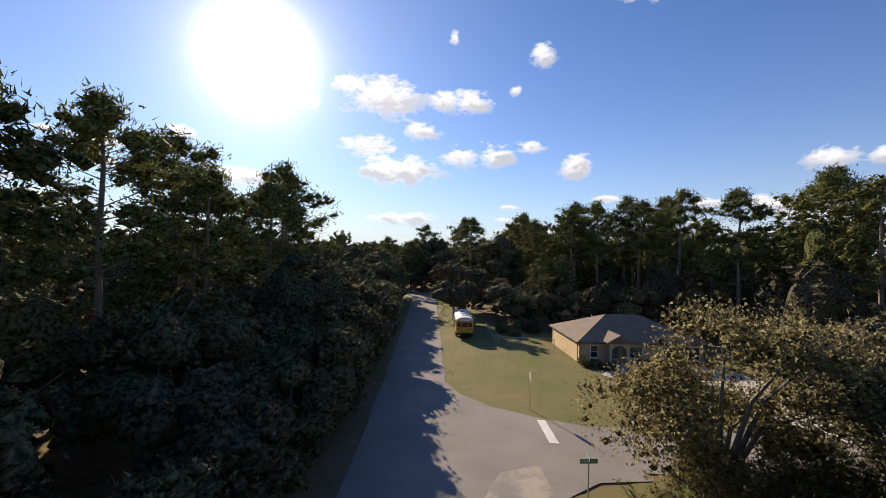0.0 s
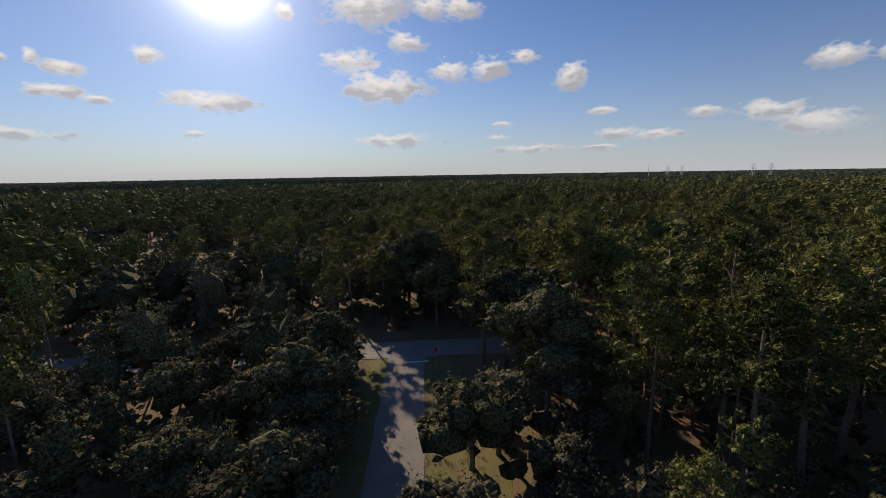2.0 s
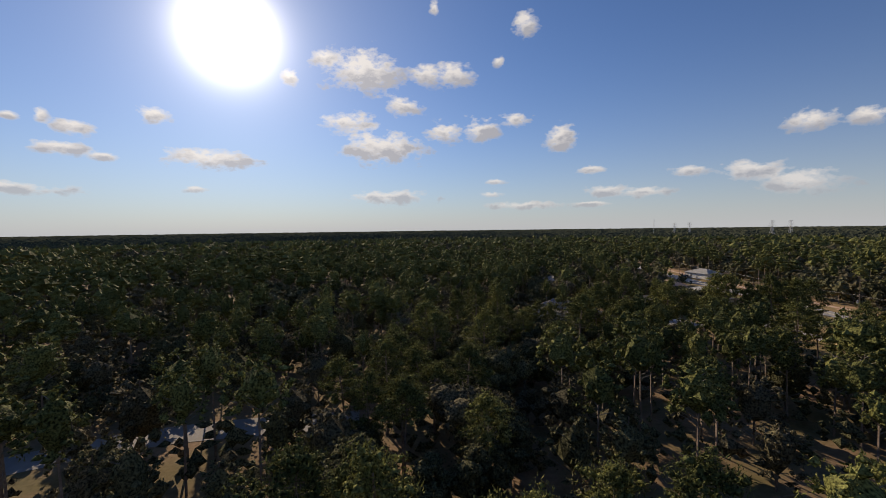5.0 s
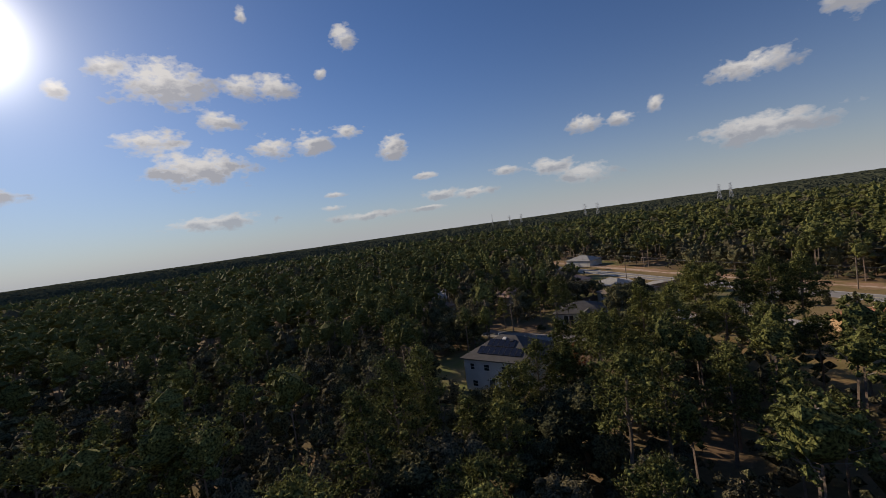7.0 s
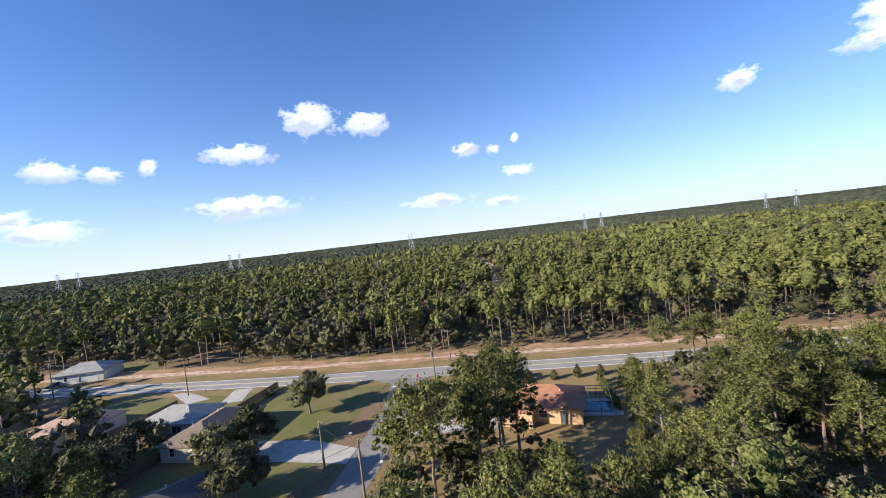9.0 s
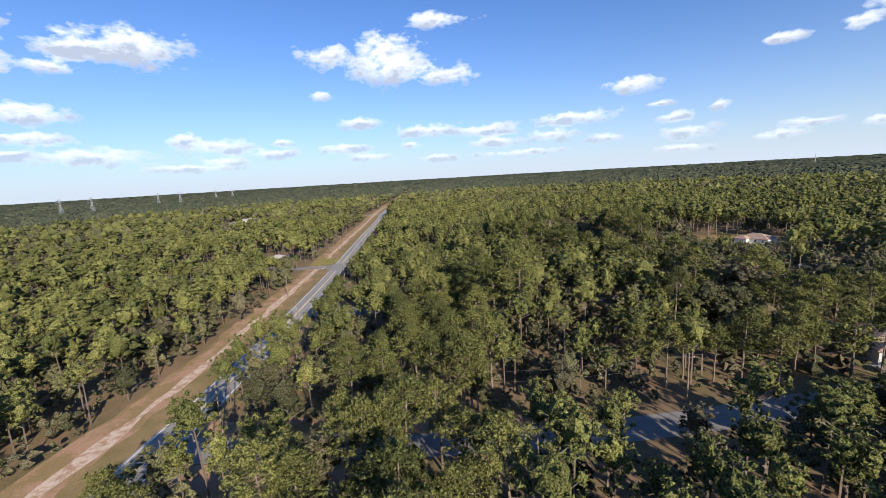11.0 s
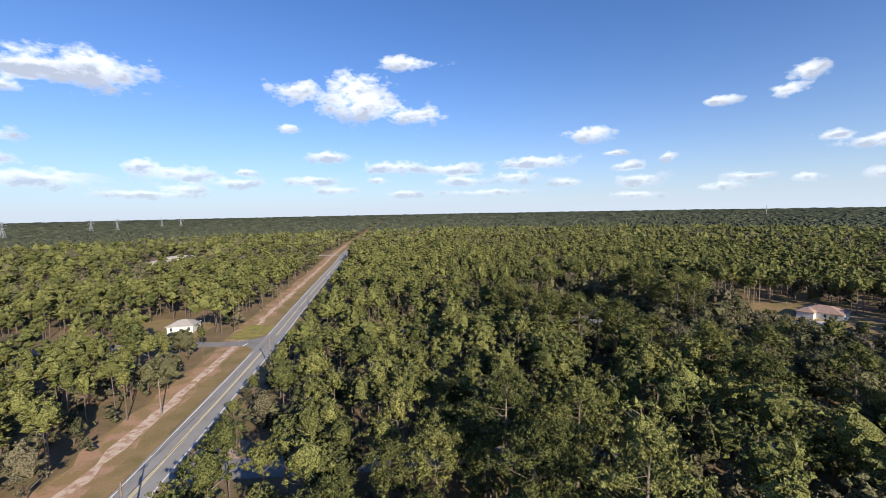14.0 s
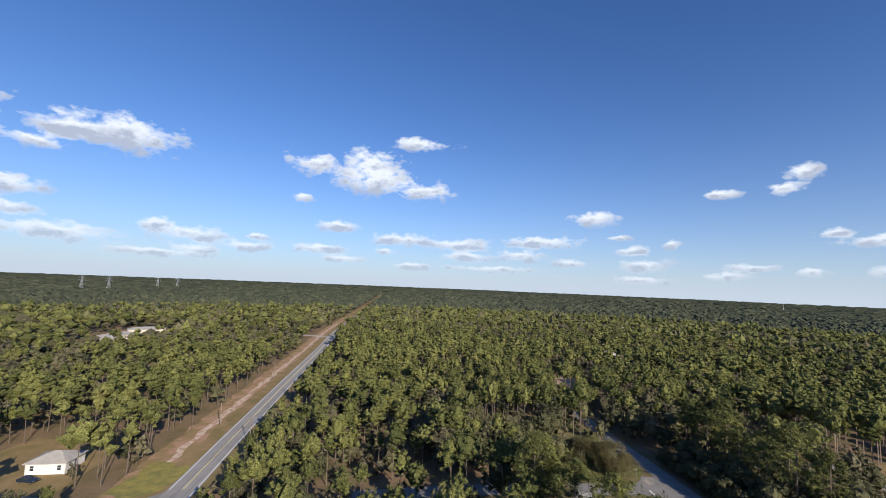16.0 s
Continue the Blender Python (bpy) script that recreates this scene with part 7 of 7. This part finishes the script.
def shrub(at, h, r, seed, label, group="", leaf=OAK):
    rs = np.random.RandomState(seed)
    root = thing("shrub", Matrix.Translation((*at, 0)), label, "bush", group)
    n = 70
    d = rs.normal(0, 1, (n, 3))
    d /= np.linalg.norm(d, axis=1)[:, None]
    d[:, 2] = np.abs(d[:, 2])
    c = d * (r, r, h * 0.8) * rs.uniform(0.55, 1.0, (n, 1)) + (0, 0, h * 0.12)
    v = leaves(rs, c, d, 10, 0.12, 0.22, 0.07, 0.6)
    cv, cf = cores(rs, np.array([(0, 0, h * 0.35)]), np.array([r * 0.7]), "ico", h / r * 0.6)
    o = new("foliage", tri_mesh("foliage", np.concatenate([v, cv]), [leaf], None, np.concatenate([np.arange(len(v)).reshape(-1, 3), cf + len(v)])))
    o.parent = root
    bm = bmesh.new()
    for k in range(4):
        tube(bm, (0, 0, -0.05), tuple(d[k] * (r * 0.6, r * 0.6, h * 0.6)), 0.03, 0.01, 4, False)
    part("stems", bm, GREYBARK, root)


for k, (x, y, h, r) in enumerate(((16.2, 45.2, 1.1, 1.3), (18.0, 44.0, 0.8, 0.9), (22.9, 45.9, 0.9, 0.9), (24.5, 45.7, 1.0, 1.0), (25.8, 45.5, 0.9, 0.8), (9.5, 63.4, 1.6, 1.5), (10.7, 60.4, 1.2, 1.1), (11.6, 65.1, 2.2, 1.8), (14.1, 63.3, 1.8, 1.6))):
    shrub((x, y), h, r, 300 + k, "dark leafy shrub by the corner house", "shrubs by the corner house")
for k in range(7):
    shrub((105.2 + 2.1 * k, 225.0 - 0.15 * k), 2.6 - 0.1 * (k % 3), 0.8, 330 + k, "bright green hedge shrub beside the pool cage", "hedge by the pool", PINE)
for k, (x, y, h, r) in enumerate(((76.9, 282.3, 1.2, 1.2), (73.3, 285.5, 1.6, 1.5), (66.2, 292.0, 1.3, 1.3), (113.0, 305.6, 1.4, 1.4), (110.6, 304.4, 1.2, 1.0), (126.5, 299.3, 1.8, 1.3), (59.5, 280.2, 0.7, 0.7))):
    shrub((x, y), h, r, 350 + k, "leafy garden shrub between the houses", "garden shrubs")


# ---- far masts ----
def pylon(at, turn, h=42.0):
    root = thing("transmission_tower", Matrix.Translation((*at, 0)) @ Matrix.Rotation(radians(turn), 4, "Z"), "far steel lattice transmission tower over the woods", "pylon", "transmission towers")
    legs = []
    for sx in (-1, 1):
        for sy in (-1, 1):
            bm = bmesh.new()
            tube(bm, (sx * 4.2, sy * 4.2, 0), (sx * 1.1, sy * 1.1, h * 0.72), 0.30, 0.24, 4)
            tube(bm, (sx * 1.1, sy * 1.1, h * 0.72), (sx * 0.6, sy * 0.6, h), 0.24, 0.2, 4)
            part("leg", bm, STEEL, root)
    bm = bmesh.new()
    lv = [0, 0.2, 0.37, 0.5, 0.62, 0.72]
    for a, b in zip(lv[:-1], lv[1:]):
        ra, rb = 4.2 - 3.1 * a / 0.72, 4.2 - 3.1 * b / 0.72
        for s in (-1, 1):
            for p, q in (((-ra, s * ra), (rb, s * rb)), ((ra, s * ra), (-rb, s * rb)), ((s * ra, -ra), (s * rb, rb)), ((s * ra, ra), (s * rb, -rb))):
                tube(bm, (*p, a * h), (*q, b * h), 0.14, 0.14, 4, False)
    part("bracing", bm, STEEL, root)
    for z, w in ((0.72, 9.0), (0.84, 7.5), (0.95, 6.0)):
        bm = bmesh.new()
        for s in (-1, 1):
            tube(bm, (s * 0.8, 0, z * h), (s * w, 0, z * h + 0.3), 0.24, 0.14, 4)
            tube(bm, (s * 0.8, 0, z * h + 2.2), (s * w, 0, z * h + 0.3), 0.16, 0.12, 4)
            tube(bm, (s * w, 0, z * h + 0.3), (s * w, 0, z * h - 1.8), 0.12, 0.12, 4)
        part("crossarm", bm, STEEL, root)


for k, (x, y) in enumerate([(740 + 12 * i + 55 * j + 4 * (i % 2), 1380 - 340 * i + 14 * j) for i in range(9) for j in range(2)]):
    pylon((x, y), 8, 40.0)
for k, (x, y, h) in enumerate(((709, 1439, 52), (-1376, -1325, 44))):
    root = thing("radio_mast", Matrix.Translation((x, y, 0)), "thin far radio mast above the woods", "mast", "radio masts")
    bm = bmesh.new()
    for i in range(3):
        tube(bm, (0.7 * math.cos(i * 2.09), 0.7 * math.sin(i * 2.09), 0), (0.5 * math.cos(i * 2.09), 0.5 * math.sin(i * 2.09), h), 0.22, 0.18, 4)
    part("legs", bm, STEEL, root)
    bm = bmesh.new()
    for i in range(int(h / 4)):
        for j in range(3):
            tube(bm, (0.65 * math.cos(j * 2.09), 0.65 * math.sin(j * 2.09), i * 4), (0.6 * math.cos(j * 2.09 + 2.09), 0.6 * math.sin(j * 2.09 + 2.09), i * 4 + 4), 0.1, 0.1, 4, False)
    part("lattice", bm, STEEL, root)


# ---- weeds by the corner and along the verges ----
def weeds(name, count, area, label, seed, size=0.28):
    rs = np.random.RandomState(seed)
    x0, x1, y0, y1 = area
    c = np.stack([rs.uniform(x0, x1, count), rs.uniform(y0, y1, count), np.full(count, 0.12)], 1)
    ok = (near_line(c[:, :2], STREET_A) > 3.1) & (near_line(c[:, :2], STREET_E) > 3.3) & (near_line(c[:, :2], STREET_B) > 3.8) & (np.hypot(c[:, 0] - 1, c[:, 1] - 26) > 9.5) & ~((c[:, 0] > 16) & (c[:, 0] < 34) & (c[:, 1] > 45) & (c[:, 1] < 59)) & ~((c[:, 0] > 24) & (c[:, 0] < 33) & (c[:, 1] > 26) & (c[:, 1] < 47))
    c = c[ok]
    o = np.tile((0, 0, 1.6), (len(c), 1)).astype(float)
    v = leaves(rs, c, o, 6, 0.12, size, 0.03, 1.0)
    v[:, 2] = np.maximum(v[:, 2], 0.0)
    tagged(new(name, tri_mesh(name, v, [GRASSBLADE], np.repeat(rs.rand(len(c)), 18))), label, "grass", "", "stuff")


GRASSBLADE = foliage("grass_blades", (0.10, 0.12, 0.03), (0.20, 0.19, 0.06), (0.30, 0.22, 0.09))
weeds("corner_weeds", 1500, (3, 34, 4, 22), "tall weeds and grass tufts by the street sign", 61, 0.42)
weeds("lawn_tufts", 900, (0.5, 40, 29, 64), "uneven tufts in the mown lawn", 62, 0.06)
weeds("verge_tufts", 900, (-10, 5, 66, 110), "grass tufts along the shaded street", 63, 0.3)
